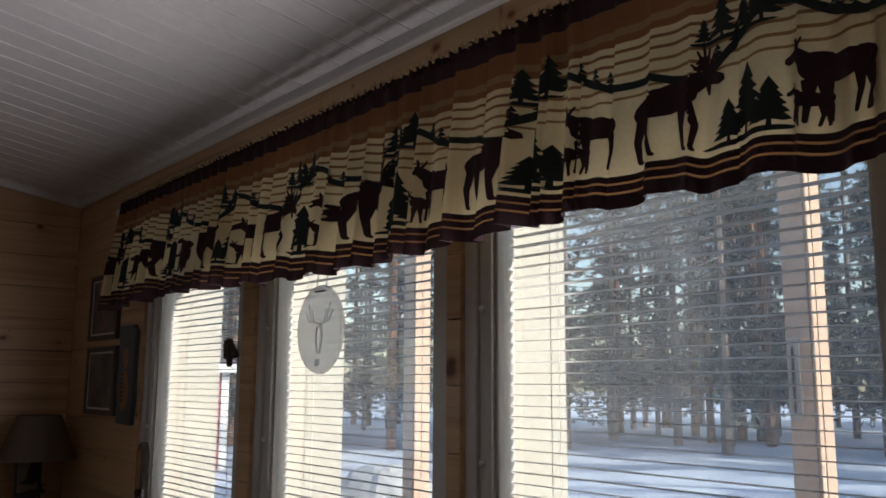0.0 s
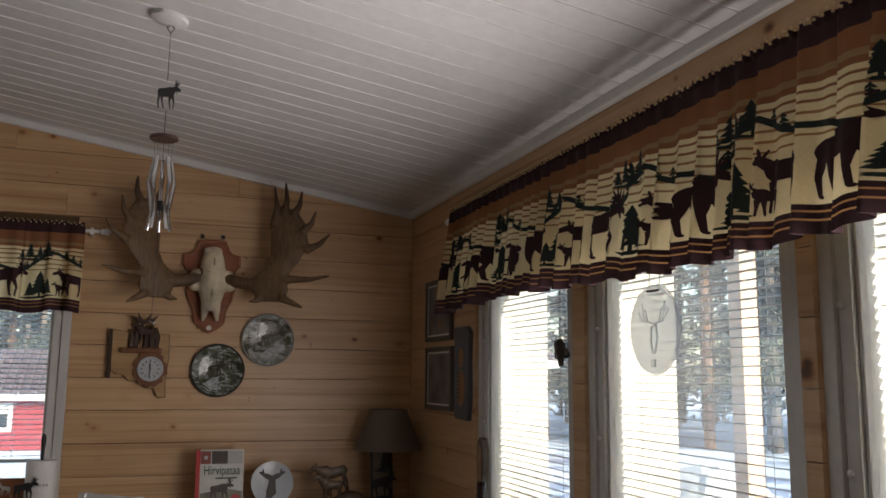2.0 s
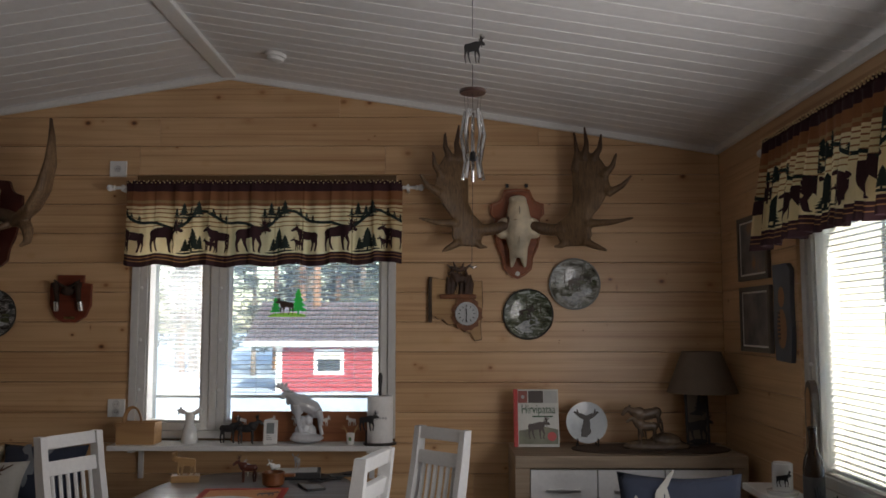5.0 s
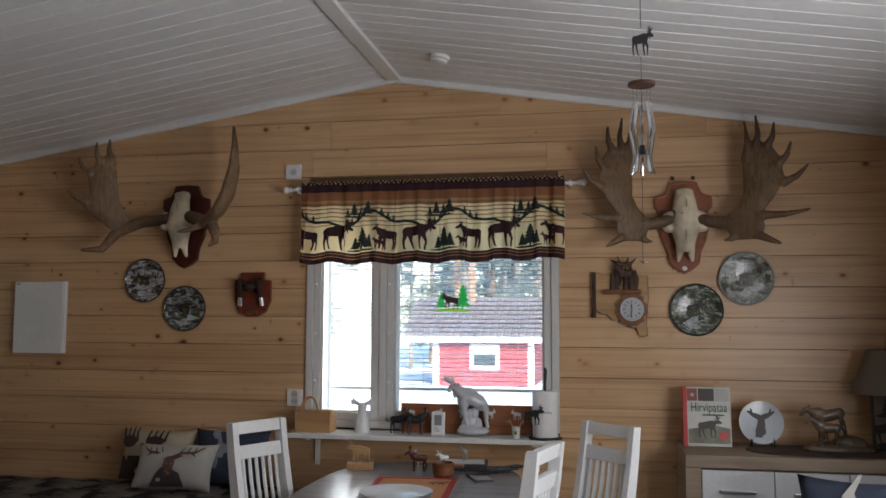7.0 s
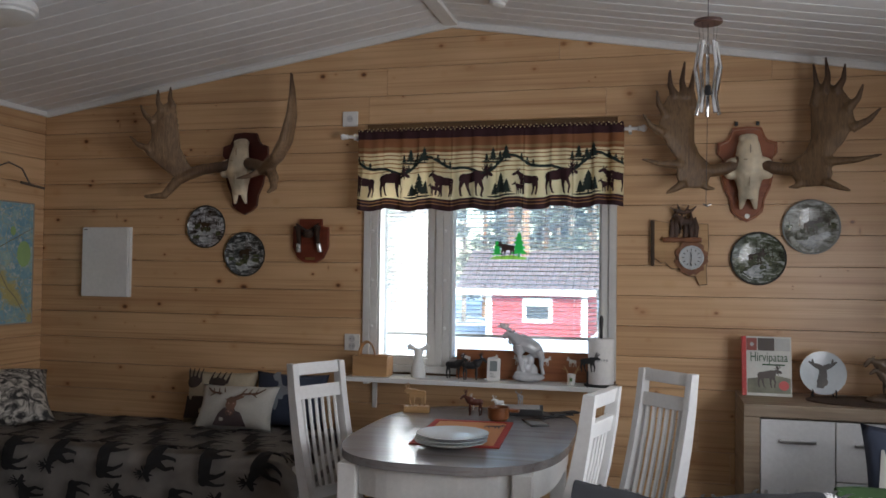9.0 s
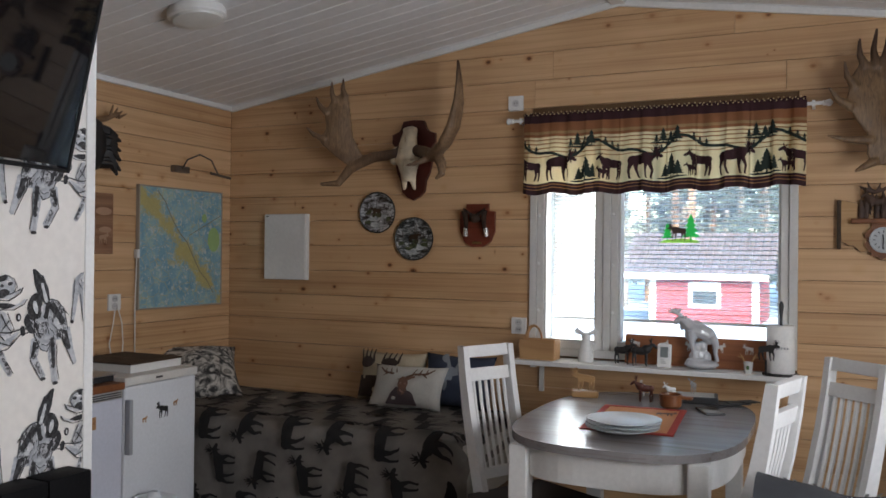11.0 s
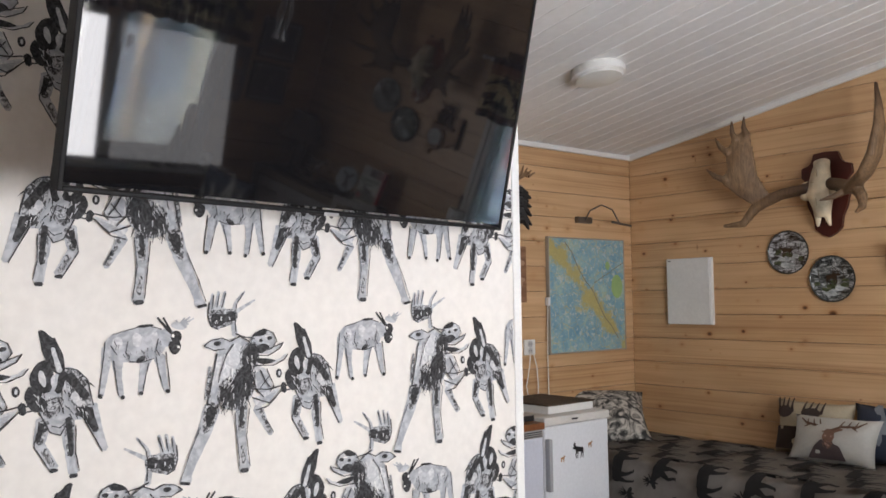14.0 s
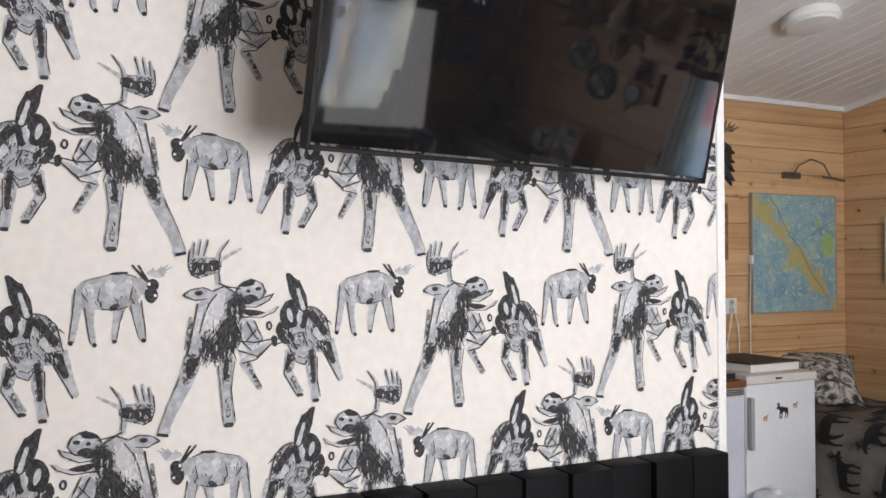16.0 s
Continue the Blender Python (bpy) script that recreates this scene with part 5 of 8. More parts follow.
clock = thing("wall_clock", (0.06, YA, 1.48), "rough pine slab clock with a carved moose", "clock")
PALEWOOD = timber("pale_slab", (0.50, 0.31, 0.14), (0.36, 0.20, 0.08), 0.5, True)
DARKBARK = plain("bark", (0.07, 0.045, 0.028), 0.85, vary=0.4, scale=60, relief=1.0)
REDBURL = timber("burl", (0.26, 0.10, 0.035), (0.14, 0.05, 0.018), 0.4, False, (14, 14, 14))
rnd = random.Random(2)
edge = [(0.125, 0.10), (-0.04, 0.105), (-0.105, 0.118), (-0.108, 0.05), (-0.104, -0.055), (-0.075, -0.075), (-0.06, -0.07), (-0.03, -0.10), (0.0, -0.098), (0.04, -0.13), (0.075, -0.135), (0.09, -0.172), (0.122, -0.168), (0.118, -0.10), (0.128, 0.0)]
part("slab", plate_of(bmesh.new(), edge, -0.022, 0.0), PALEWOOD, clock)
part("bark_edge", boxed(-0.122, -0.1055, -0.028, 0.0, -0.09, 0.12, bevel=0.004), DARKBARK, clock)
burl = [(0.055 + (0.068 + 0.010 * math.sin(k * 2.3)) * math.cos(2 * math.pi * k / 26), -0.05 + (0.078 + 0.006 * math.sin(k * 3.1)) * math.sin(2 * math.pi * k / 26)) for k in range(26)]
part("burl", plate_of(bmesh.new(), burl, -0.036, -0.0225), REDBURL, clock)
part("ledge", boxed(-0.07, 0.10, -0.05, -0.0225, 0.018, 0.04, bevel=0.006), REDBURL, clock)
bm = bmesh.new()
lathe(bm, [(0.052, 0.0), (0.054, 0.010), (0.048, 0.012), (0.046, 0.008), (0.005, 0.008)], 32, pose(0.055, -0.036, -0.05, 90))
dial = part("dial", bm, plain("dial_white", (0.45, 0.47, 0.48), 0.4), clock, "white dial with black bars", smooth=True)
for k in range(12):
    a = math.pi / 6 * k
    part("hour_mark", boxed(-0.0018, 0.0018, -0.0455, -0.0443, 0.030, 0.040, m=pose(0.055, 0, -0.05, 0, math.degrees(a), 0)), BLACK, dial)
part("hour_hand", boxed(-0.0025, 0.0025, -0.047, -0.0458, 0.0, 0.024, m=pose(0.055, 0, -0.05, 0, -8, 0)), BLACK, dial)
part("minute_hand", boxed(-0.0018, 0.0018, -0.049, -0.0478, 0.0, 0.036, m=pose(0.055, 0, -0.05, 0, 186, 0)), BLACK, dial)
CARVED = plain("carved_dark", (0.075, 0.038, 0.022), 0.6, vary=0.4, scale=50, relief=0.9)
bm = moose_mesh(0.125)
bmesh.ops.scale(bm, vec=(0.78, 0.7, 1), verts=bm.verts)
for x, h_ in ((-0.035, 0.13), (0.03, 0.115), (0.05, 0.09), (-0.055, 0.08), (0.005, 0.10)):
    tube(bm, [(x, 0.012, -0.01), (x + 0.004, 0.012, h_ * 0.5), (x, 0.012, h_)], [0.011, 0.014, 0.004], 7)
for x, z in ((-0.06, 0.135), (-0.03, 0.15), (0.02, 0.145), (0.055, 0.14)):
    tube(bm, [(0.0, -0.002, 0.108), (x * 0.6, -0.006, 0.118), (x, -0.008, z)], [0.010, 0.008, 0.003], 6)
grown(part("carved_moose", bm, CARVED, clock, "dark carved moose before trees", at=pose(0.022, -0.037, 0.042), smooth=True), 0.0035, 1)
# enlarged dark outline that draws the slab's shadow round its edge
part("slab_shadow_edge", plate_of(bmesh.new(), [(x * 1.025, z * 1.02) for x, z in edge], -0.014, -0.001), DARKBARK, clock, "dark sheet behind the slab for its shadow")

# ---- switches and boxes on the gable wall ----


def socket_plate(at, label, double=False):
    t = thing("wall_socket", at, label, "socket", "white switches and sockets")
    h = 0.082 if double else 0.076
    part("cover", boxed(-0.04, 0.04, -0.012, 0.0, -h / 2, h / 2, bevel=0.004), WHITE, t)
    for dz in ((-0.018, 0.018) if double else (0,)):
        bm = bmesh.new()
        lathe(bm, [(0.017, 0.0), (0.017, 0.003), (0.013, 0.003), (0.012, 0.001)], 18, pose(0, -0.012, dz, 90))
        part("inset", bm, plain("socket_grey", (0.55, 0.55, 0.55), 0.5), t, smooth=True)
        for dx in (-0.006, 0.006):
            part("pin_hole", boxed(dx - 0.002, dx + 0.002, -0.0142, -0.0135, dz - 0.002, dz + 0.002), BLACK, t)
    return t


socket_plate((-1.53, YA, 2.113), "white wall socket above the curtain rod")
socket_plate((-1.502, YA, 0.997), "white double wall socket beside the window", True)
socket_plate(pose(XL, 3.314, 1.094, 0, 0, 90), "white wall socket with hanging cables", True)
fuse = thing("fuse_box", (-2.911, YA, 1.384), "plain white metal fuse box", "fuse box")
part("case", boxed(-0.145, 0.145, -0.024, 0.0, -0.187, 0.187, bevel=0.003), WHITE, fuse)
part("door", boxed(-0.142, 0.138, -0.033, -0.0245, -0.184, 0.184, bevel=0.002), WHITE, fuse)
part("label_strip", boxed(-0.132, -0.112, -0.0345, -0.033, 0.171, 0.176), BLACK, fuse)

# ---- window shelf and what stands on it ----
SHELF_Z = 0.85
shelf = thing("window_shelf", (-0.85, YA, SHELF_Z), "narrow white shelf under the window on brackets", "shelf")
part("board", boxed(-0.62, 0.62, -0.19, -0.002, -0.022, 0.0, bevel=0.003), WHITE, shelf)
for x in (-0.53, 0.53):
    bm = bmesh.new()
    box(bm, x - 0.012, x + 0.012, -0.014, -0.002, -0.17, -0.0225, bevel=0.002)
    box(bm, x - 0.012, x + 0.012, -0.15, -0.014, -0.036, -0.0225, bevel=0.002)
    part("bracket", bm, WHITE, shelf)

BIRCH = timber("birch_shaving", (0.50, 0.30, 0.14), (0.38, 0.20, 0.09), 0.55, False, (3, 20, 20))
basket = thing("birch_basket", (-1.36, YA - 0.10, SHELF_Z), "small birch basket with an arched handle", "basket")
bm = bmesh.new()
box(bm, -0.08, 0.08, -0.045, 0.045, 0.0, 0.006)
for a in ((-0.086, 0.086, -0.05, -0.045), (-0.086, 0.086, 0.045, 0.05), (-0.086, -0.081, -0.045, 0.045), (0.081, 0.086, -0.045, 0.045)):
    box(bm, *a, 0.0, 0.095, bevel=0.0015)
part("body", bm, BIRCH, basket)
bm = bmesh.new()
tube(bm, [(0.018 * math.cos(a) * 2.2 - 0.03, 0, 0.085 + 0.075 * math.sin(a)) for a in (math.pi * k / 10 for k in range(11))], [(0.003, 0.009)] * 11, 8)
part("handle", bm, BIRCH, basket, smooth=True)
part("rim", boxed(-0.09, 0.09, -0.053, -0.0502, 0.08, 0.097, bevel=0.001), BIRCH, basket)

vase = thing("moose_vase", (-1.135, YA - 0.09, SHELF_Z), "white china moose vase with star-shaped antlers", "figurine")
bm = bmesh.new()
lathe(bm, [(0.036, 0.0), (0.037, 0.02), (0.03, 0.06), (0.021, 0.085), (0.019, 0.10), (0.023, 0.118), (0.017, 0.135), (0.004, 0.140)], 20)
part("body", bm, PORC, vase, smooth=True)
for s in (-1, 1):
    star = [((0.022 if k % 2 == 0 else 0.010) * math.cos(math.pi * k / 5 + 0.3) + 0.042 * s, (0.022 if k % 2 == 0 else 0.010) * math.sin(math.pi * k / 5 + 0.3) + 0.142) for k in range(10)]
    horn = part("antler", plate_of(bmesh.new(), star, -0.004, 0.004), PORC, vase)
    bm = bmesh.new()
    tube(bm, [(0.006 * s, 0, 0.126), (0.024 * s, 0, 0.136), (0.038 * s, 0, 0.141)], [0.011, 0.009, 0.006], 8)
    part("stem", bm, PORC, horn, smooth=True)

figure("moose_figurine", pose(-0.955, YA - 0.085, SHELF_Z, 0, 0, 176), 0.115, BLACK, "small black metal moose on the window shelf", group="black moose pair")
figure("moose_figurine", pose(-0.865, YA - 0.11, SHELF_Z, 0, 0, 186), 0.122, BLACK, "small black metal moose on the window shelf", group="black moose pair")
bm = bmesh.new()
tube(bm, [(-0.068, 0, 0.195), (-0.045, 0, 0.198), (-0.005, 0, 0.186), (0.035, 0, 0.164), (0.058, 0, 0.150)], [(0.030, 0.030), (0.042, 0.036), (0.043, 0.038), (0.038, 0.035), (0.022, 0.022)], 12)
ball(bm, (-0.03, 0, 0.222), 0.032, 0.018, 0.020)
tube(bm, [(-0.055, 0, 0.205), (-0.078, 0, 0.228), (-0.098, 0, 0.243)], [0.036, 0.028, 0.020], 10)
tube(bm, [(-0.088, 0, 0.250), (-0.106, 0, 0.243), (-0.126, 0, 0.226), (-0.132, 0, 0.220)], [0.014, 0.018, 0.014, 0.009], 10)
tube(bm, [(-0.092, 0, 0.228), (-0.098, 0, 0.200), (-0.094, 0, 0.182)], [0.013, 0.009, 0.003], 8)
for sy in (-1, 1):
    tube(bm, [(-0.052, 0.020 * sy, 0.185), (-0.048, 0.022 * sy, 0.125), (-0.040, 0.020 * sy, 0.075), (-0.038 - 0.012 * sy, 0.022 * sy, 0.030)], [0.024, 0.014, 0.010, 0.011], 8)
    tube(bm, [(0.048, 0.020 * sy, 0.155), (0.066, 0.022 * sy, 0.115), (0.064, 0.022 * sy, 0.075), (0.074, 0.022 * sy, 0.030)], [0.026, 0.016, 0.009, 0.010], 8)
    tube(bm, [(-0.092, 0.010 * sy, 0.258), (-0.100, 0.030 * sy, 0.266), (-0.118, 0.045 * sy, 0.272), (-0.140, 0.052 * sy, 0.284)], [(0.007, 0.007), (0.008, 0.012), (0.007, 0.019), (0.004, 0.010)], 8)
    for dx, dz in ((-0.165, 0.287), (-0.152, 0.300), (-0.128, 0.304), (-0.098, 0.298)):
        tube(bm, [(-0.118, 0.044 * sy, 0.272), (dx, 0.056 * sy, dz)], [0.008, 0.003], 6)
    tube(bm, [(-0.085, 0.012 * sy, 0.250), (-0.068, 0.028 * sy, 0.262)], [0.009, 0.003], 6)
for x, z, r in ((-0.012, 0.06, 0.034), (0.004, 0.10, 0.026), (-0.022, 0.10, 0.022), (0.018, 0.045, 0.030), (-0.035, 0.05, 0.026)):
    ball(bm, (x, 0.004, z), r, 0.026, r * 1.3)
ball(bm, (0.0, 0, 0.012), 0.085, 0.055, 0.026)
ball(bm, (-0.02, 0, 0.030), 0.055, 0.040, 0.020)
ball(bm, (-0.048, 0, 0.175), 0.036, 0.036, 0.050)
ball(bm, (0.040, 0, 0.150), 0.034, 0.034, 0.036)
bmesh.ops.scale(bm, vec=(0.90, 0.95, 0.86), verts=bm.verts)
statue = tagged(grown(ob_from("moose_statue", bm, plain("grey_glaze", (0.52, 0.53, 0.55), 0.2, vary=0.1), at=pose(-0.605, YA - 0.095, SHELF_Z + 0.012, 0, 0, 12), smooth=True), 0.003, 1), "large grey-white glazed moose statue on a rock base", "statue")
gauge = thing("thermometer", pose(-0.765, YA - 0.12, SHELF_Z, -8), "white digital thermometer with a grey display", "thermometer")
part("case", boxed(-0.031, 0.031, -0.008, 0.008, 0.0, 0.105, bevel=0.005), WHITE, gauge)
part("display", boxed(-0.017, 0.017, -0.0095, -0.0078, 0.045, 0.092), plain("lcd_grey", (0.22, 0.25, 0.25), 0.2), gauge)
for k in range(3):
    part("print_bar", boxed(-0.016, 0.010 - 0.006 * k, -0.0092, -0.0078, 0.018 + 0.008 * k, 0.021 + 0.008 * k), plain("print_grey", (0.3, 0.3, 0.3), 0.6), gauge)
panel = thing("deer_sign", pose(-0.60, YA - 0.035, SHELF_Z, -6), "long brown wooden panel with white deer leaning on the window", "sign")
part("board", boxed(-0.36, 0.36, -0.012, 0.0, 0.0, 0.135, bevel=0.002), timber("brown_board", (0.34, 0.13, 0.05), (0.24, 0.08, 0.03), 0.5, False), panel)
for k in range(6):
    x = -0.31 + k * 0.125
    bm = drawing([(0, moved(bull_shape(), x, 0.07, 0.045, k % 2 == 0))], lambda a, b, l: Vector((a, -0.012 - l, b)), 0.1)
    part("deer_print", bm, PORC, panel)
cups = thing("shot_glass", (-0.405, YA - 0.13, SHELF_Z), "small white cup with a green print and two antler sticks", "cup")
bm = bmesh.new()
lathe(bm, [(0.016, 0.0), (0.02, 0.05), (0.017, 0.05), (0.014, 0.006)], 18)
part("cup", bm, PORC, cups, smooth=True)
part("print", boxed(-0.006, 0.006, -0.0205, -0.0185, 0.018, 0.034, bevel=0.002), plain("print_green", (0.10, 0.2, 0.06), 0.5), cups)
for s in (-1, 1):
    bm = bmesh.new()
    tube(bm, [(0.008 * s, 0, 0.03), (0.022 * s, 0, 0.065), (0.034 * s, 0, 0.085)], [0.003, 0.004, 0.002], 6)
    tube(bm, [(0.022 * s, 0, 0.065), (0.044 * s, 0, 0.072)], [0.003, 0.0015], 6)
    part("antler_stick", bm, PALEWOOD, cups)

towel = thing("paper_towel_holder", (-0.275, YA - 0.115, SHELF_Z), "white kitchen roll on a black moose holder", "kitchen roll")
bm = bmesh.new()
lathe(bm, [(0.075, 0.0), (0.075, 0.006), (0.07, 0.008)], 28)
part("foot_plate", bm, BLACK, towel, smooth=True)
bm = bmesh.new()
lathe(bm, [(0.018, 0.010), (0.057, 0.010), (0.058, 0.20), (0.056, 0.212), (0.018, 0.212)], 32)
part("roll", bm, plain("tissue", (0.80, 0.79, 0.77), 0.9, relief=0.5), towel, smooth=True)
bm = bmesh.new()
tube(bm, [(0, 0, 0.0), (0, 0, 0.25), (0, 0, 0.275), (0, 0, 0.30), (0, 0, 0.315)], [0.006, 0.006, 0.009, 0.010, 0.004], 10)
part("rod", bm, BLACK, towel, smooth=True)
bm = drawing([(0, moved(bull_shape(), -0.05, 0.068, 0.085))], lambda a, b, l: Vector((a, -0.075 - l, b)), 1)
bmesh.ops.solidify(bm, geom=bm.faces[:], thickness=0.003)
part("moose_cutout", bm, BLACK, towel)
part("post", boxed(-0.058, -0.050, -0.077, -0.071, 0.0, 0.07), BLACK, towel)
for k in range(4):
    part("print_bar", boxed(-0.01 + k * 0.012, -0.003 + k * 0.012, -0.0592, -0.0570, 0.115, 0.124), plain("print_grey_b", (0.45, 0.45, 0.46), 0.7), towel)

sticker = thing("window_sticker", (-0.735, YA + 0.076, 1.475), "green fir and brown moose sticker on the glass", "sticker")
gp = lit_through("sticker_green", (0.04, 0.5, 0.08))
bm = drawing([(0, [[(-0.095, -0.058), (0.09, -0.058), (0.085, -0.048), (0.02, -0.038), (-0.07, -0.045)]])], lambda a, b, l: Vector((a, -l, b)), 1, 0.0)
part("meadow", bm, lit_through("sticker_lime", (0.40, 0.75, 0.08)), sticker)
bm = drawing([(0, moved(fir_shape(4), 0.052, -0.048, 0.125) + moved(fir_shape(4), -0.055, -0.048, 0.085))], lambda a, b, l: Vector((a, -l - 0.0006, b)), 1, 0.0)
part("firs", bm, gp, sticker)
bm = drawing([(0, moved(bull_shape(), -0.005, -0.048, 0.085, True))], lambda a, b, l: Vector((a, -l - 0.0016, b)), 1, 0.0)
part("moose", bm, plain("sticker_brown", (0.05, 0.022, 0.012), 0.5), sticker)

# ---- dining table, chairs and table things ----
TABLE_TOP = timber("grey_table_top", (0.27, 0.26, 0.265), (0.22, 0.21, 0.215), 0.22, False, (3, 18, 3), 0.02)
table = thing("dining_table", (-0.725, 3.365, 0), "oval-ended table with grey top and white legs", "table")


def superoval(a, b, p, n=56):
    out = []
    for k in range(n):
        t_ = 2 * math.pi * k / n
        c, s = math.cos(t_), math.sin(t_)
        out.append((a * math.copysign(abs(c) ** (2 / p), c), b * math.copysign(abs(s) ** (2 / p), s)))
    return out


def slab_xy(bm, outline, z0, z1, bevel=0.0):
    lo = [bm.verts.new((x, y, z0)) for x, y in outline]
    hi = [bm.verts.new((x, y, z1)) for x, y in outline]
    n = len(outline)
    f0, f1 = bm.faces.new(lo[::-1]), bm.faces.new(hi)
    for i in range(n):
        bm.faces.new((lo[i], lo[(i + 1) % n], hi[(i + 1) % n], hi[i]))
    if bevel:
        bmesh.ops.bevel(bm, geom=list(f1.edges) + list(f0.edges), offset=bevel, segments=2, affect="EDGES")
    return bm


part("tabletop", slab_xy(bmesh.new(), superoval(0.40, 0.585, 3.0), 0.722, 0.75, 0.006), TABLE_TOP, table, "glossy grey stained top")
outer, inner = superoval(0.365, 0.55, 3.2), superoval(0.345, 0.53, 3.2)
bm = bmesh.new()
for k in range(len(outer)):
    a, b, c, d = outer[k], outer[(k + 1) % len(outer)], inner[(k + 1) % len(outer)], inner[k]
    v = [bm.verts.new((*p, z)) for z in (0.62, 0.7215) for p in (a, b, c, d)]
    for f in ((0, 1, 5, 4), (2, 3, 7, 6), (1, 0, 3, 2)):
        bm.faces.new([v[i] for i in f])
bmesh.ops.remove_doubles(bm, verts=bm.verts, dist=0.0001)
part("apron", bm, WHITE, table, "white curved apron")
for sx in (-1, 1):
    for sy in (-1, 1):
        part("leg", boxed(sx * 0.29 - 0.032, sx * 0.29 + 0.032, sy * 0.485 - 0.032, sy * 0.485 + 0.032, -0.02, 0.721, bevel=0.005), WHITE, table)

CHAIR_W = plain("chair_paint", (0.74, 0.74, 0.73), 0.38, vary=0.04)
SEAT = plain("brown_seat", (0.055, 0.045, 0.042), 0.85, vary=0.2, relief=0.5)


def make_chair():
    """Faces its own +x; the back stands at x < 0."""
    t = thing("dining_chair", (0, 0, 0), "white slat-back dining chair with a dark cushion seat", "chair", "chairs round the table")
    W, H = 0.115, 1.0
    back = lambda z: -0.17 - 0.115 * max(0, (z - 0.45) / 0.55) - 0.02 * math.sin(max(0, z - 0.45) * 5)
    for s in (-1, 1):
        bm = bmesh.new()
        zs = [-0.02, 0.2, 0.44, 0.6, 0.75, 0.88, H]
        ring_v = []
        for z in zs:
            wide_ = 0.031 - 0.013 * abs(z - 0.44) / 0.56
            x = back(z) if z > 0.44 else -0.17 - 0.05 * (0.44 - z)
            ring_v.append([bm.verts.new((x + dx, s * W + dy, z)) for dx, dy in ((-wide_, -0.013), (wide_, -0.013), (wide_, 0.013), (-wide_, 0.013))])
        for a, b in zip(ring_v, ring_v[1:]):
            for i in range(4):
                bm.faces.new((a[i], a[(i + 1) % 4], b[(i + 1) % 4], b[i]))
        bm.faces.new(ring_v[0][::-1])
        bm.faces.new(ring_v[-1])
        part("back_post", bm, CHAIR_W, t)
        part("front_leg", boxed(0.165, 0.20, s * 0.165 - 0.017, s * 0.165 + 0.017, -0.02, 0.43, bevel=0.003), CHAIR_W, t)
        part("side_rail", boxed(-0.15, 0.165, s * 0.165 - 0.01, s * 0.165 + 0.01, 0.385, 0.43, bevel=0.002), CHAIR_W, t)
        part("stretcher", boxed(-0.17, 0.165, s * 0.165 - 0.008, s * 0.165 + 0.008, 0.17, 0.20, bevel=0.002), CHAIR_W, t)
    for z0, z1 in ((0.955, 1.0), (0.865, 0.915)):
        zm = (z0 + z1) / 2
        part("top_rail" if z0 > 0.9 else "cross_rail", boxed(-0.011, 0.011, -W + 0.014, W - 0.014, -(z1 - z0) / 2, (z1 - z0) / 2, bevel=0.003, m=pose(back(zm), 0, zm, 0, -12, 0)), CHAIR_W, t)
    part("low_rail", boxed(-0.011, 0.011, -W + 0.014, W - 0.014, -0.02, 0.02, m=pose(back(0.53), 0, 0.53, 0, -8, 0)), CHAIR_W, t)
    for k in range(6):
        y = -0.0775 + k * 0.031
        bm = bmesh.new()
        pts = [(back(z), y, z) for z in (0.535, 0.65, 0.78, 0.875)]
        tube(bm, pts, [(0.007, 0.009)] * 4, 6)
        part("slat", bm, CHAIR_W, t)
    part("front_rail", boxed(0.17, 0.19, -0.148, 0.148, 0.385, 0.43, bevel=0.002), CHAIR_W, t)
    part("seat", boxed(-0.18, 0.21, -0.185, 0.185, 0.4305, 0.475, bevel=0.014), SEAT, t, "dark brown upholstered seat", smooth=True)
    return t


chair = make_chair()
chair.matrix_basis = pose(-1.041, 3.131, 0, 0, 0, -27)
for m in (pose(-0.468, 2.906, 0, 0, 0, 165), pose(-0.19, 3.22, 0, 0, 0, 227)):
    copy_thing(chair, m)

TZ = 0.75
mat_ = thing("place_mat", pose(-0.725, 3.32, TZ, 0, 0, 4), "orange cloth table mat with a red border", "table mat")
part("cloth", boxed(-0.15, 0.15, -0.24, 0.24, 0.0005, 0.003), plain("mat_orange", (0.62, 0.27, 0.11), 0.9, relief=0.5), mat_)
bm = bmesh.new()
for a in ((-0.158, 0.158, -0.25, -0.225), (-0.158, 0.158, 0.225, 0.25), (-0.158, -0.135, -0.225, 0.225), (0.135, 0.158, -0.225, 0.225)):
    box(bm, *a, 0.001, 0.0045)
part("border", bm, plain("mat_red", (0.42, 0.05, 0.035), 0.9), mat_)
for k in range(3):
    bm = drawing([(0, moved(bull_shape(), -0.09 + 0.09 * k, -0.1 + 0.1 * k, 0.08, k == 1))], lambda a, b, l: Vector((a, b, 0.0032 + l)), 1)
    part("moose_print", bm, ANTLER, mat_)
for k in range(3):
    p = thing("dinner_plate", (-0.718 + 0.004 * k, 3.072 - 0.003 * k, TZ + 0.0045 + k * 0.013), "white china dinner plate in a stack of three", "plate", "stacked plates")
    bm = bmesh.new()
    lathe(bm, [(0.06, 0.0), (0.075, 0.003), (0.125, 0.018), (0.126, 0.020), (0.085, 0.0105), (0.07, 0.0075), (0.01, 0.0065)], 40)
    part("dish", bm, PORC, p, smooth=True)

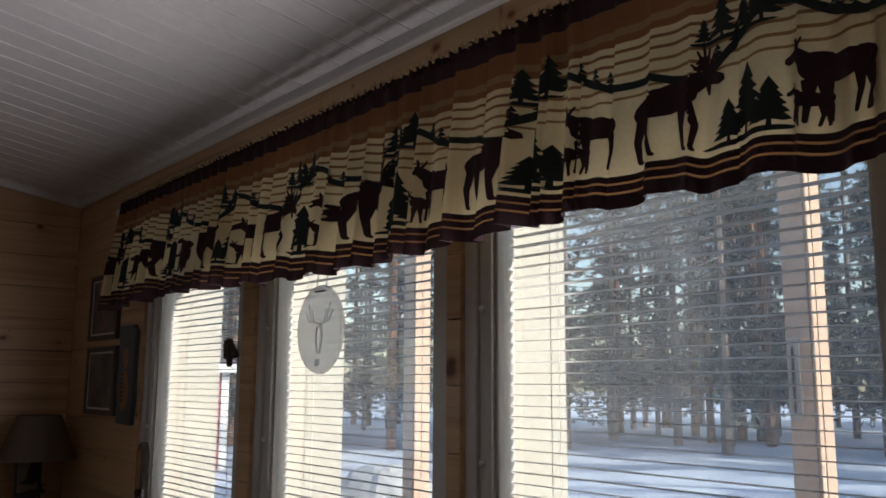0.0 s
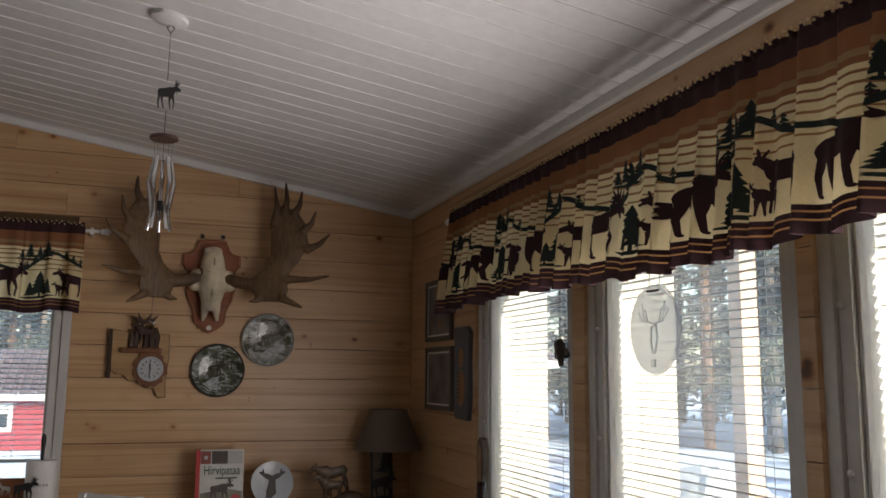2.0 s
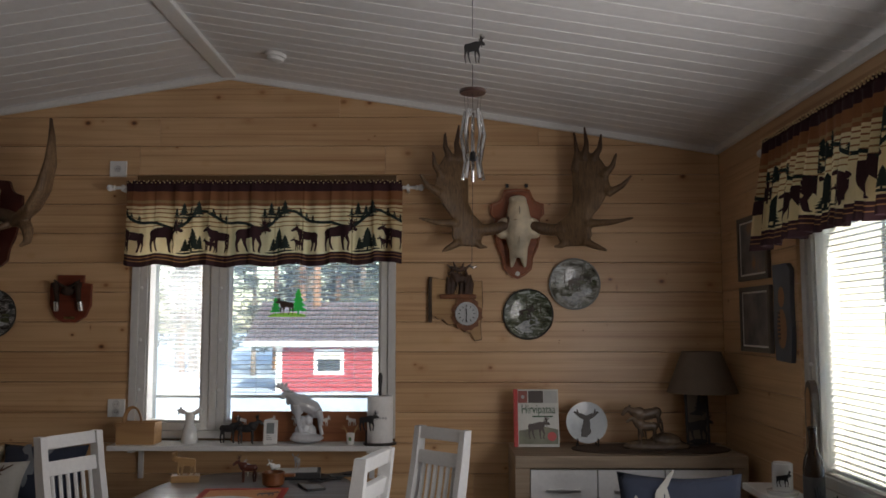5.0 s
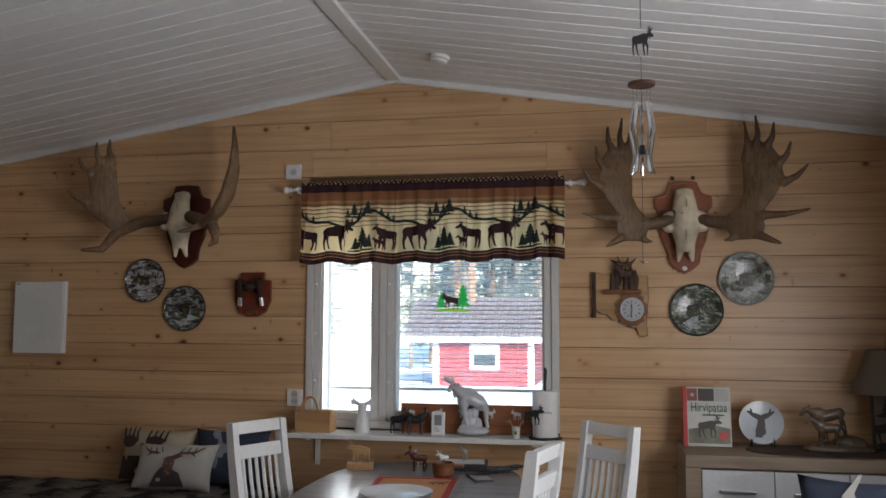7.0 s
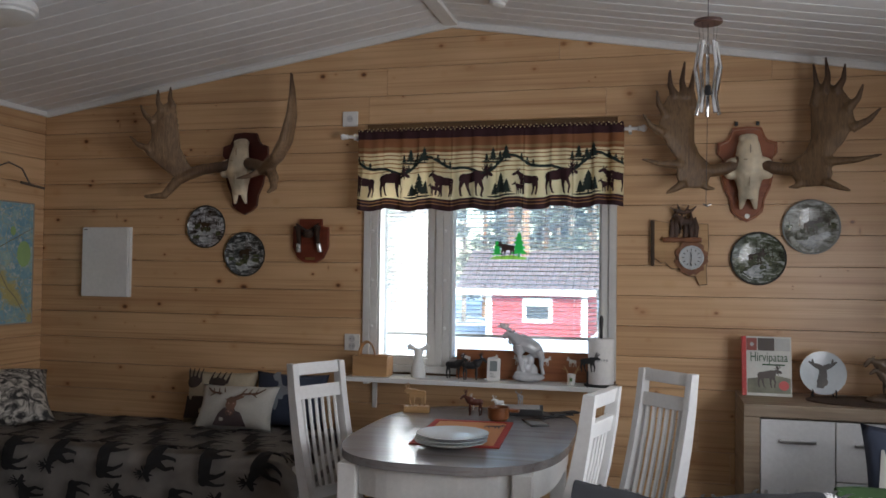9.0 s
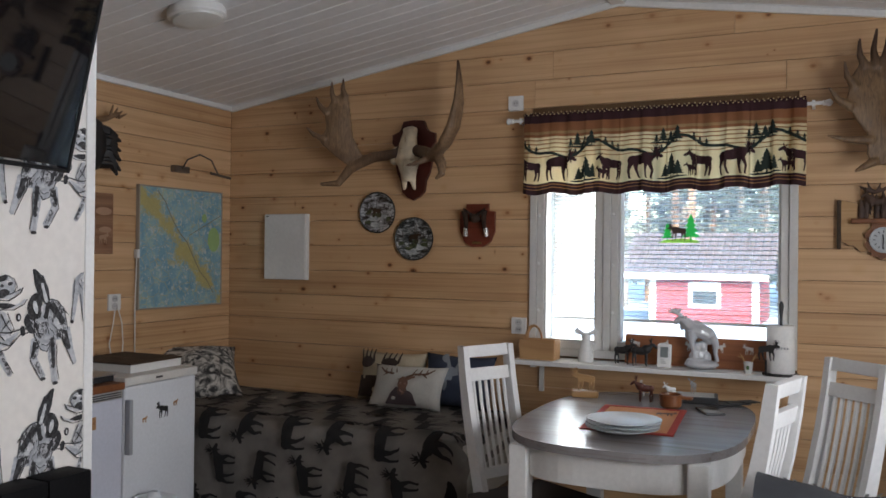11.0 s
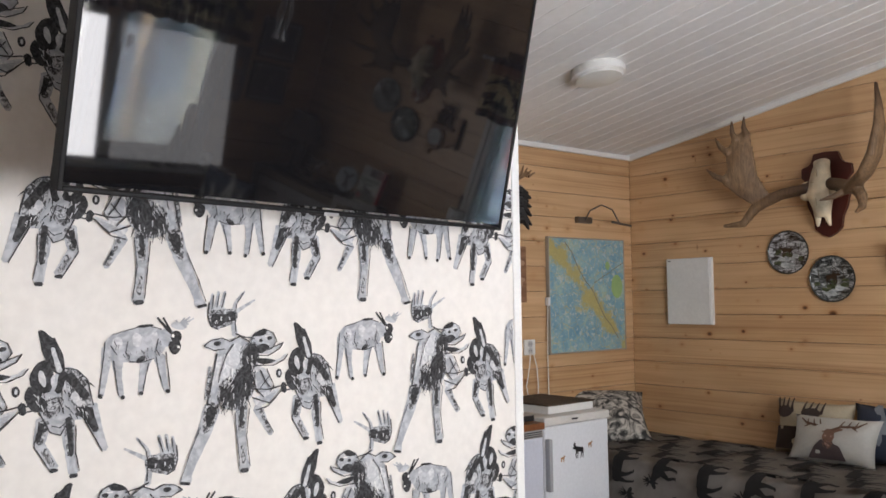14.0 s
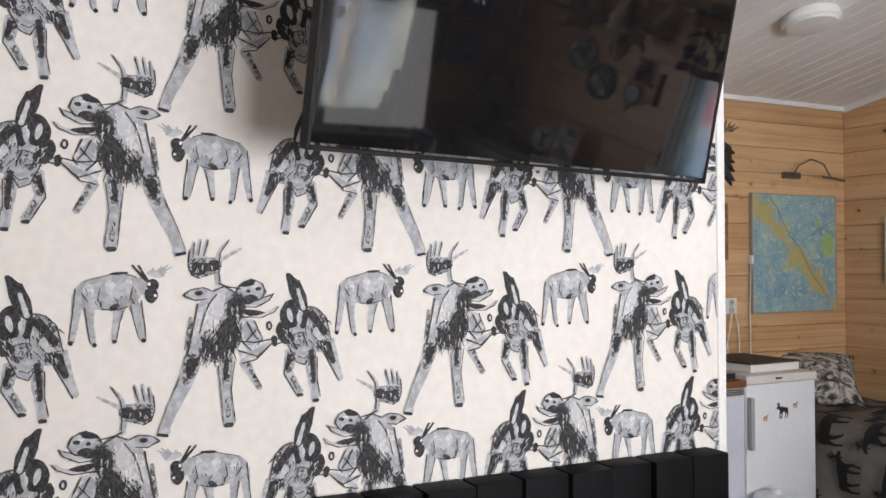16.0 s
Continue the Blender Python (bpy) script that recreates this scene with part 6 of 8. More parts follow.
holder = thing("wooden_moose", pose(-1.03, 3.73, TZ, 0, 0, 190), "pale wooden cut-out moose on a block", "figurine")
bm = drawing([(0, moved(bull_shape(), 0, 0.025, 0.095))], lambda a, b, l: Vector((a, -l, b)), 1)
bmesh.ops.solidify(bm, geom=bm.faces[:], thickness=0.012)
part("cut_out", bm, PALEWOOD, holder)
part("block", boxed(-0.055, 0.055, -0.02, 0.032, 0.0, 0.027, bevel=0.003), PALEWOOD, holder)
figure("moose_cup", pose(-0.78, 3.72, TZ, 0, 0, 10), 0.10, plain("red_brown_wood", (0.11, 0.028, 0.016), 0.35, vary=0.25), "dark red wooden moose figure on the table", "figurine")
bowl = thing("wooden_cup", (-0.655, 3.63, TZ), "carved red-brown wooden drinking cup", "cup")
bm = bmesh.new()
lathe(bm, [(0.03, 0.0), (0.042, 0.01), (0.045, 0.055), (0.041, 0.056), (0.036, 0.012), (0.01, 0.008)], 24)
part("cup", bm, REDBURL, bowl, smooth=True)
part("handle", boxed(0.043, 0.085, -0.016, 0.016, 0.038, 0.05, bevel=0.004), REDBURL, bowl)
for k, (x, y) in enumerate(((-0.80, 3.86), (-0.70, 3.87), (-0.60, 3.84))):
    figure("salt_shaker", pose(x, y, TZ + (0.03 if k == 2 else 0.0), 0, 0, 40 * k), 0.065, PORC if k < 2 else plain("silver_grey", (0.4, 0.4, 0.4), 0.3, 0.6), "small white china moose shaker" if k < 2 else "small silver moose on a dark box", "figurine")
tray = thing("dark_box", pose(-0.60, 3.83, TZ, 0, 0, 8), "flat dark box with papers", "box")
part("tray", boxed(-0.10, 0.10, -0.07, 0.07, 0.0, 0.028, bevel=0.004), BLACK, tray)
part("paper", boxed(-0.085, 0.085, -0.055, 0.055, 0.0285, 0.0295), PORC, tray)
phone = thing("phone", pose(-0.50, 3.60, TZ, 0, 0, 25), "black phone lying on the table", "phone")
part("body", boxed(-0.037, 0.037, -0.07, 0.07, 0.0, 0.009, bevel=0.003), SCREEN, phone)
for k in range(6):
    c = thing("coaster", pose(-0.44 + 0.028 * (k % 3) - 0.05 * (k // 3), 3.80 + 0.035 * (k % 3) - 0.05 * (k // 3), TZ + 0.004 * (k % 3), 0, 0, 23 * k), "small dark leather coaster", "coaster", "coasters on the table")
    part("pad", boxed(-0.035, 0.035, -0.03, 0.03, 0.0, 0.004, bevel=0.001), BLACK, c)

# ---- sideboard ----
OAK = timber("grey_oak", (0.36, 0.28, 0.20), (0.24, 0.18, 0.125), 0.5, False, (3, 3, 30), 0.05)
OAK_H = timber("grey_oak_long", (0.36, 0.28, 0.20), (0.24, 0.18, 0.125), 0.5, False, (3, 30, 30), 0.05)
side = thing("sideboard", (0.78, 3.98, 0), "grey oak sideboard with white doors and drawers", "sideboard")
part("top", boxed(-0.476, 0.476, -0.20, 0.20, 0.795, 0.845, bevel=0.003), OAK_H, side)
for s in (-1, 1):
    part("side_panel", boxed(s * 0.446 - 0.03, s * 0.446 + 0.03, -0.198, 0.20, -0.02, 0.7945, bevel=0.002), OAK, side)
part("back_panel", boxed(-0.416, 0.416, 0.17, 0.198, 0.0, 0.79), OAK_H, side)
part("plinth", boxed(-0.416, 0.416, -0.18, 0.17, -0.02, 0.08), OAK_H, side)
FRONT_W = plain("white_lacquer", (0.76, 0.77, 0.78), 0.25, vary=0.03)
STEEL = plain("brushed_steel", (0.55, 0.55, 0.55), 0.3, 0.9, vary=0.05)
for k in range(3):
    x0 = -0.414 + k * 0.276
    if k != 1:
        d = part("door", boxed(x0 + 0.002, x0 + 0.274, -0.19, -0.17, 0.085, 0.787, bevel=0.002), FRONT_W, side)
        part("handle", boxed(x0 + 0.07, x0 + 0.204, -0.208, -0.191, 0.70, 0.711, bevel=0.002), STEEL, d)
    else:
        for z0, z1 in ((0.085, 0.32), (0.324, 0.555), (0.559, 0.787)):
            d = part("drawer", boxed(x0 + 0.002, x0 + 0.274, -0.19, -0.17, z0, z1, bevel=0.002), FRONT_W, side)
            part("handle", boxed(x0 + 0.07, x0 + 0.204, -0.208, -0.191, z1 - 0.09, z1 - 0.079, bevel=0.002), STEEL, d)
SZ = 0.845
runner = thing("woven_runner", (0.90, 3.96, SZ), "oval dark brown woven table runner", "table runner")
part("mat", slab_xy(bmesh.new(), superoval(0.34, 0.15, 2.2), 0.0005, 0.006, 0.002), plain("wicker", (0.07, 0.045, 0.03), 0.9, vary=0.4, scale=60, relief=1.0), runner)

cook = thing("cookbook", pose(0.420, 4.03, SZ, -9), "red and green moose cookbook standing upright", "book")
part("pages", boxed(-0.093, 0.093, -0.010, 0.010, 0.003, 0.247), PORC, cook)
part("cover", boxed(-0.097, 0.097, -0.0145, -0.0102, 0.0, 0.250, bevel=0.001), plain("book_cover", (0.50, 0.50, 0.46), 0.35, vary=0.2), cook)
part("back_cover", boxed(-0.097, 0.097, 0.0102, 0.0145, 0.0, 0.250, bevel=0.001), plain("book_red", (0.50, 0.035, 0.03), 0.35), cook)
part("spine", boxed(-0.1005, -0.0972, -0.0145, 0.0145, 0.0, 0.250), MATS["book_red"], cook)
part("red_strip", boxed(-0.097, -0.083, -0.0162, -0.0147, 0.0, 0.250), MATS["book_red"], cook)
bm = drawing([(0, [[(-0.082, 0.19), (-0.04, 0.19), (-0.04, 0.243), (-0.082, 0.243)]]), (1, [[(-0.036, 0.19), (0.03, 0.19), (0.03, 0.243), (-0.036, 0.243)]]), (2, [[(0.034, 0.19), (0.092, 0.19), (0.092, 0.243), (0.034, 0.243)]]), (0, [blob(-0.06, 0.216, 0.017, 0.017)]), (2, [blob(-0.06, 0.216, 0.008, 0.008)]),
              (4, [[(-0.08, 0.012), (0.092, 0.012), (0.092, 0.075), (0.03, 0.088), (-0.08, 0.07)]]), (1, moved(bull_shape(), 0.0, 0.035, 0.095)), (3, [blob(0.065, 0.045, 0.02, 0.02)])], lambda a, b, l: Vector((a, -0.0147 - l, b)), 1)
part("cover_pictures", bm, [plain("pic_red", (0.25, 0.06, 0.04), 0.4), plain("pic_brown", (0.05, 0.033, 0.025), 0.4), plain("pic_grey", (0.4, 0.4, 0.38), 0.4), MATS["book_red"], plain("pic_moss", (0.17, 0.17, 0.11), 0.4, vary=0.4, scale=60)], cook)


def lettering(text, size, at, material, parent, name="title"):
    cu = bpy.data.curves.new(name, "FONT")
    cu.body, cu.size, cu.extrude, cu.align_x, cu.resolution_u = text, size, 0.0005, "CENTER", 3
    tmp = bpy.data.objects.new(name, cu)
    scene.collection.objects.link(tmp)
    me = bpy.data.meshes.new_from_object(tmp.evaluated_get(bpy.context.evaluated_depsgraph_get()))
    bpy.data.objects.remove(tmp)
    me.materials.append(material)
    ob = new(name, me)
    ob.matrix_basis = at
    ob.parent = parent
    return ob


TITLE = plain("title_green", (0.012, 0.07, 0.02), 0.5)
word = lettering("Hirvipataa", 0.046, pose(0.007, -0.0165, 0.145, 90) @ Matrix.Diagonal((0.80, 1.2, 1, 1)), TITLE, cook)
for k in range(2):
    part("subtitle_bar", boxed(-0.02 + 0.0, 0.07, -0.0165, -0.0152, 0.128 - k * 0.0, 0.134), TITLE, cook) if k == 0 else None

pl = thing("display_plate", pose(0.642, 4.04, SZ + 0.012, -14), "blue-white china plate with a moose head on a stand", "plate")
bm = bmesh.new()
lathe(bm, [(0.03, 0.0), (0.055, 0.003), (0.09, 0.012), (0.091, 0.014), (0.06, 0.007), (0.005, 0.006)], 36, pose(0, 0, 0.092, 90))
part("dish", bm, plain("pale_blue_china", (0.55, 0.60, 0.63), 0.18, vary=0.05), pl, smooth=True)
head = [blob(0.0, 0.085, 0.016, 0.036), blob(-0.004, 0.055, 0.022, 0.02), limb(0, 0.11, 0.012, -0.03, 0.125, 0.010), limb(0, 0.11, 0.012, 0.03, 0.125, 0.010), limb(-0.025, 0.12, 0.008, -0.055, 0.14, 0.004), limb(0.025, 0.12, 0.008, 0.055, 0.14, 0.004), limb(-0.035, 0.122, 0.006, -0.04, 0.15, 0.003), limb(0.035, 0.122, 0.006, 0.04, 0.15, 0.003), [(-0.028, 0.03), (0.0, 0.028), (0.012, 0.07), (-0.018, 0.085)]]
part("moose_print", drawing([(0, head)], lambda a, b, l: Vector((a, -0.0085 - l, b)), 0.1), plain("print_dark", (0.05, 0.045, 0.04), 0.4), pl)
bm = bmesh.new()
for s in (-1, 1):
    tube(bm, [(0.045 * s, 0.03, -0.008), (0.045 * s, -0.02, -0.008), (0.045 * s, -0.028, 0.012), (0.045 * s, -0.022, 0.02)], 0.0035, 6)
    tube(bm, [(0.045 * s, 0.03, -0.008), (0.03 * s, 0.012, 0.05)], 0.0035, 6)
tube(bm, [(-0.045, 0.02, -0.006), (0.045, 0.02, -0.006)], 0.0035, 6)
part("stand", bm, BLACK, pl)

deer = moose_mesh(0.15, False, plinth=0.0)
bmesh.ops.rotate(deer, verts=deer.verts, matrix=Matrix.Rotation(radians(-14), 3, "Y"))
bmesh.ops.translate(deer, verts=deer.verts, vec=(0, 0, 0.045))
fawn = moose_mesh(0.12, False)
bmesh.ops.translate(fawn, verts=fawn.verts, vec=(-0.03, -0.04, 0.02))
tmp_me = bpy.data.meshes.new("tmp")
fawn.to_mesh(tmp_me)
fawn.free()
deer.from_mesh(tmp_me)
ball(deer, (0.02, -0.01, 0.006), 0.125, 0.055, 0.03)
ball(deer, (0.05, -0.01, 0.025), 0.06, 0.04, 0.035)
bmesh.ops.scale(deer, vec=(1.18, 1, 1.12), verts=deer.verts)
tagged(grown(ob_from("deer_figurine", deer, plain("deer_china", (0.13, 0.09, 0.06), 0.25, vary=0.5, scale=30), at=pose(0.905, 3.97, SZ + 0.006), smooth=True), 0.003, 1), "brown and white china group of leaping deer", "figurine")

frm = thing("framed_picture", pose(1.125, 4.02, SZ + 0.006, -6, 0, 4), "narrow black frame with dark moose silhouettes", "picture frame")
bm = bmesh.new()
ring(bm, -0.052, 0.052, 0.0, 0.275, 0.010, -0.008, 0.008)
part("frame", bm, BLACK, frm)
part("picture", boxed(-0.042, 0.042, 0.0, 0.005, 0.010, 0.265), plain("dusk_print", (0.17, 0.13, 0.09), 0.5, vary=0.3), frm)
bm = drawing([(0, moved(bull_shape(), -0.002, 0.02, 0.12) + moved(fir_shape(), 0.02, 0.13, 0.11) + [blob(0, 0.02, 0.04, 0.012), blob(0, 0.14, 0.035, 0.007)])], lambda a, b, l: Vector((a, -l - 0.0005, b)), 1)
part("silhouette", bm, BLACK, frm)

lamp = thing("table_lamp", (1.155, 4.05, SZ + 0.001), "table lamp with a dark brown flared shade, unlit", "lamp")
bm = bmesh.new()
lathe(bm, [(0.05, 0.0), (0.05, 0.012), (0.015, 0.02), (0.012, 0.18), (0.02, 0.20), (0.012, 0.24), (0.012, 0.33)], 20)
part("stem", bm, DARKBARK, lamp, smooth=True)
bm = bmesh.new()
lathe(bm, [(0.155, 0.235), (0.085, 0.415), (0.083, 0.415), (0.153, 0.235)], 32, close=False)
part("shade", bm, plain("shade_brown", (0.14, 0.105, 0.075), 0.85, relief=0.4), lamp, smooth=True)

# ---- window wall: sill, pictures and small things ----
sill = thing("window_sill", (XR, 1.98, 0.785), "long white sill board under the windows", "sill", kind="structure")
part("board", boxed(-0.16, -0.017, -1.9, 1.56, -0.025, 0.0, bevel=0.004), WHITE, sill)
for k, (y, z) in enumerate(((3.765, 1.70), (3.757, 1.403))):
    f = thing("framed_picture", pose(XR, y, z, 0, 0, -90), "dark picture with a pale mat and a thin frame" if k == 0 else "grey misty picture with a pale mat and a thin frame", "picture frame", "framed pictures in the corner")
    bm = bmesh.new()
    ring(bm, -0.17, 0.17, -0.135, 0.135, 0.02, -0.018, 0.0)
    part("frame", bm, plain("frame_grey", (0.10, 0.09, 0.08), 0.5), f)
    bm = bmesh.new()
    ring(bm, -0.15, 0.15, -0.115, 0.115, 0.008, -0.012, -0.003)
    part("mat", bm, WHITE, f)
    m_, nt_, b_ = shader("misty_picture_%d" % k, 0.35)
    n_ = node(nt_, "ShaderNodeTexNoise", Scale=9.0, Detail=3.0)
    nt_.links.new(coords(nt_), n_.inputs["Vector"])
    nt_.links.new(ramp(nt_, n_.outputs[0], [(0.35, (0.05, 0.06, 0.08)), (0.55, (0.16, 0.15, 0.15)), (0.7, (0.35, 0.17, 0.07) if k == 0 else (0.2, 0.2, 0.2))]), b_.inputs["Base Color"])
    part("print", boxed(-0.142, 0.142, -0.010, -0.004, -0.107, 0.107), m_, f)
plank = thing("painted_plank", pose(XR, 3.46, 1.425, 0, 0, -90), "narrow weathered board painted blue and orange", "wall board")
part("board", plate_of(bmesh.new(), [(-0.085, 0.185), (0.05, 0.185), (0.085, 0.16), (0.078, 0.05), (0.085, -0.10), (0.07, -0.185), (-0.07, -0.18), (-0.085, -0.05), (-0.075, 0.08)], -0.018, 0.0), plain("plank_blue", (0.09, 0.10, 0.12), 0.6, vary=0.4), plank)
bm = drawing([(0, [blob(0, -0.06, 0.045, 0.075), blob(0.0, 0.06, 0.03, 0.04)])], lambda a, b, l: Vector((a, -0.018 - l, b)), 1)
part("picture", bm, plain("plank_orange", (0.35, 0.17, 0.07), 0.6, vary=0.3), plank)
for k in range(7):
    part("notch", boxed(-0.035, -0.015, -0.0215, -0.019, -0.10 + k * 0.016, -0.092 + k * 0.016), BLACK, plank)

disc = thing("glass_ornament", pose(XR - 0.035, 2.055, 1.53, 0, 0, -90), "oval clear glass ornament with a moose relief, hung in the window", "ornament")
FROST = lit_through("frosted_glass", (0.86, 0.87, 0.86), 0.5)
bm = bmesh.new()
lathe(bm, [(0.01, 0.006), (0.90, 0.006), (0.97, 0.008), (1.0, 0.0), (0.97, -0.004), (0.01, -0.004)], 40, Matrix.Diagonal((0.105, 1, 0.112, 1)) @ pose(0, 0, 0, 90))
part("disc", bm, FROST, disc, smooth=True)
bm = bmesh.new()
tube(bm, [(-0.004, -0.006, -0.06), (-0.012, -0.007, -0.03), (-0.008, -0.007, 0.005), (0.012, -0.007, 0.012), (0.016, -0.007, -0.02), (0.004, -0.006, -0.06)], 0.003, 6)
for s in (-1, 1):
    for a, b in ((0.035, 0.05), (0.05, 0.065), (0.065, 0.045)):
        tube(bm, [(0.004, -0.006, 0.012), (a * s * 0.7, -0.007, 0.02), (a * s, -0.006, b)], 0.0018, 6)
part("moose_relief", bm, FROST, disc, smooth=True)
bm = bmesh.new()
for s in (-1, 1):
    tube(bm, [(0.022 * s, -0.002, 0.10), (0.026 * s, 0.030, 0.42)], 0.0012, 5)
tube(bm, [(-0.026, -0.004, 0.095), (0.026, -0.004, 0.095)], 0.003, 6)
part("hanger", bm, BLACK, disc)
part("tag", boxed(-0.009, 0.009, -0.011, -0.007, -0.092, -0.074, bevel=0.002), FROST, disc)

peg = thing("wooden_bird", pose(XR + 0.01, 2.655, 1.49, 0, 0, -90), "small dark wooden bird hung in the window", "ornament")
bm = bmesh.new()
tube(bm, [(0, 0, 0.04), (0.004, 0, 0.0), (0.006, 0, -0.045)], [0.010, 0.014, 0.008], 8)
tube(bm, [(-0.028, 0, 0.035), (-0.022, 0, -0.02)], [(0.004, 0.012), (0.004, 0.018)], 6)
tube(bm, [(0.02, 0, 0.03), (0.045, 0, -0.015)], [0.004, 0.012], 6)
part("body", bm, plain("bird_brown", (0.06, 0.045, 0.03), 0.7), peg, smooth=True)
bm = bmesh.new()
tube(bm, [(0, 0, 0.04), (0, 0, 0.26)], 0.0008, 4)
part("thread", bm, BLACK, peg)

SILL = 0.785
candle = thing("candle", (1.215, 3.32, SILL), "white candle with black antler print on a saucer", "candle")
bm = bmesh.new()
lathe(bm, [(0.05, 0.0), (0.055, 0.012), (0.045, 0.014)], 24)
part("saucer", bm, PORC, candle, smooth=True)
bm = bmesh.new()
lathe(bm, [(0.035, 0.0145), (0.036, 0.105), (0.03, 0.11), (0.02, 0.105)], 24)
part("wax", bm, PORC, candle, smooth=True)
bm = drawing([(0, moved(bull_shape(), 0, 0.03, 0.055))], lambda a, b, l: Vector((0.0365 * math.sin(a / 0.036) * 1.0, -0.0362 * math.cos(a / 0.036) - l, b)), 0.02)
part("antler_print", bm, BLACK, candle, at=pose(0, 0, 0, 0, 0, -20))
bottle = thing("beer_bottle", (1.212, 3.05, SILL), "brown glass bottle with a dark label", "bottle")
BROWNGLASS = plain("brown_glass", (0.035, 0.018, 0.010), 0.08, vary=0.1, relief=0)
bm = bmesh.new()
lathe(bm, [(0.030, 0.0), (0.033, 0.006), (0.033, 0.135), (0.028, 0.165), (0.014, 0.20), (0.013, 0.25), (0.015, 0.252), (0.015, 0.265), (0.01, 0.268)], 24)
part("glass", bm, BROWNGLASS, bottle, smooth=True)
bm = bmesh.new()
lathe(bm, [(0.0337, 0.03), (0.0337, 0.11)], 24, close=False)
part("label", bm, plain("label_dark", (0.10, 0.10, 0.10), 0.5, vary=0.3), bottle)
knife = thing("wooden_paddle", pose(1.255, 3.145, SILL, 0, 0, -90), "tall dark wooden paddle leaning by the window", "paddle")
pad = [(-0.022, 0.0), (0.022, 0.0), (0.026, 0.16), (0.03, 0.32), (0.028, 0.37), (0.016, 0.40), (0.0, 0.41), (-0.016, 0.40), (-0.028, 0.37), (-0.03, 0.32), (-0.026, 0.16)]
part("blade", plate_of(bmesh.new(), pad, -0.012, 0.012), timber("dark_paddle", (0.14, 0.10, 0.07), (0.08, 0.055, 0.035), 0.5, False), knife)
part("inlay", plate_of(bmesh.new(), [(x * 0.55, 0.14 + z * 0.6) for x, z in pad], -0.0145, -0.0122), BIRCH, knife)
rack = thing("antler_holder", (1.20, 2.93, SILL), "black metal candle holder shaped like antlers", "candle holder")
bm = bmesh.new()
lathe(bm, [(0.035, 0.0), (0.035, 0.006), (0.008, 0.012), (0.007, 0.03)], 16)
for s in (-1, 1):
    tube(bm, [(0, 0, 0.028), (0, 0.04 * s, 0.035), (0, 0.075 * s, 0.05)], [0.007, 0.007, 0.005], 6)
    for a, b in ((0.03, 0.065), (0.05, 0.075), (0.07, 0.085), (0.09, 0.075)):
        tube(bm, [(0, a * s * 0.8, 0.037), (0, a * s, b)], [0.005, 0.002], 5)
part("antlers", bm, BLACK, rack, smooth=True)
figure("bird_figurine", pose(1.222, 2.78, SILL, 0, 0, 60), 0.075, BLACK, "tiny dark animal figure on the sill", antlers=False)
sticks = thing("reed_jar", (1.20, 1.93, SILL), "glass jar with dark-tipped reeds on the sill", "reed diffuser")
bm = bmesh.new()
lathe(bm, [(0.03, 0.0), (0.034, 0.005), (0.034, 0.10), (0.018, 0.13), (0.016, 0.15)], 20)
part("jar", bm, BROWNGLASS, sticks, smooth=True)
for k in range(6):
    a = 2 * math.pi * k / 6 + 0.4
    top = Vector((0.03 * math.cos(a), 0.085 * math.sin(a), 0.29 + 0.05 * math.sin(k * 2.1)))
    bm = bmesh.new()
    tube(bm, [(0.004 * math.cos(a), 0.004 * math.sin(a), 0.02), tuple(top)], 0.003, 6)
    r_ = part("reed", bm, BIRCH, sticks)
    bm = bmesh.new()
    tube(bm, [tuple(top * 0.93), tuple(top * 1.01)], 0.0042, 6)
    part("tip", bm, BLACK, r_)

# ---- seats with throws and cushions ----
DENIM = plain("navy_cloth", (0.035, 0.045, 0.075), 0.9, vary=0.2, relief=0.5)
GREYCLOTH = plain("grey_throw", (0.028, 0.03, 0.035), 0.95, vary=0.25, scale=50, relief=0.8)
armchair = thing("armchair", (0.17, 2.46, 0), "dark armchair under a grey throw with white moose", "armchair")
part("seat", boxed(-0.36, 0.36, -0.62, -0.02, -0.02, 0.42, bevel=0.05), LEATHER, armchair, smooth=True)
part("back", boxed(-0.38, 0.38, -0.06, 0.14, 0.30, 0.75, bevel=0.06), LEATHER, armchair, smooth=True)
for s in (-1, 1):
    part("arm", boxed(s * 0.36 - 0.07, s * 0.36 + 0.07, -0.60, 0.02, -0.02, 0.58, bevel=0.05), LEATHER, armchair, smooth=True)


def throw_surface(x, y, lift=0.0):
    """A cloth over the armchair's back: x across, y from the front hem over the top to the rear hem."""
    w = 0.008 * math.sin(x * 23 + y * 5) + 0.006 * math.sin(x * 41)
    q = y - 0.40
    sag = 0.02 * math.sin(x * 9)
    if q < -0.06:
        return Vector((x, -0.085 - w - lift, 0.714 + q + 0.06 + sag))
    if q > 0.20:
        return Vector((x, 0.165 + w + lift, 0.714 - (q - 0.20) + sag))
    a = (q + 0.06) / 0.26 * math.pi
    return Vector((x, 0.04 - (0.125 + w + lift) * math.cos(a), 0.714 + (0.075 + w * 0.3 + lift) * math.sin(a) + sag))


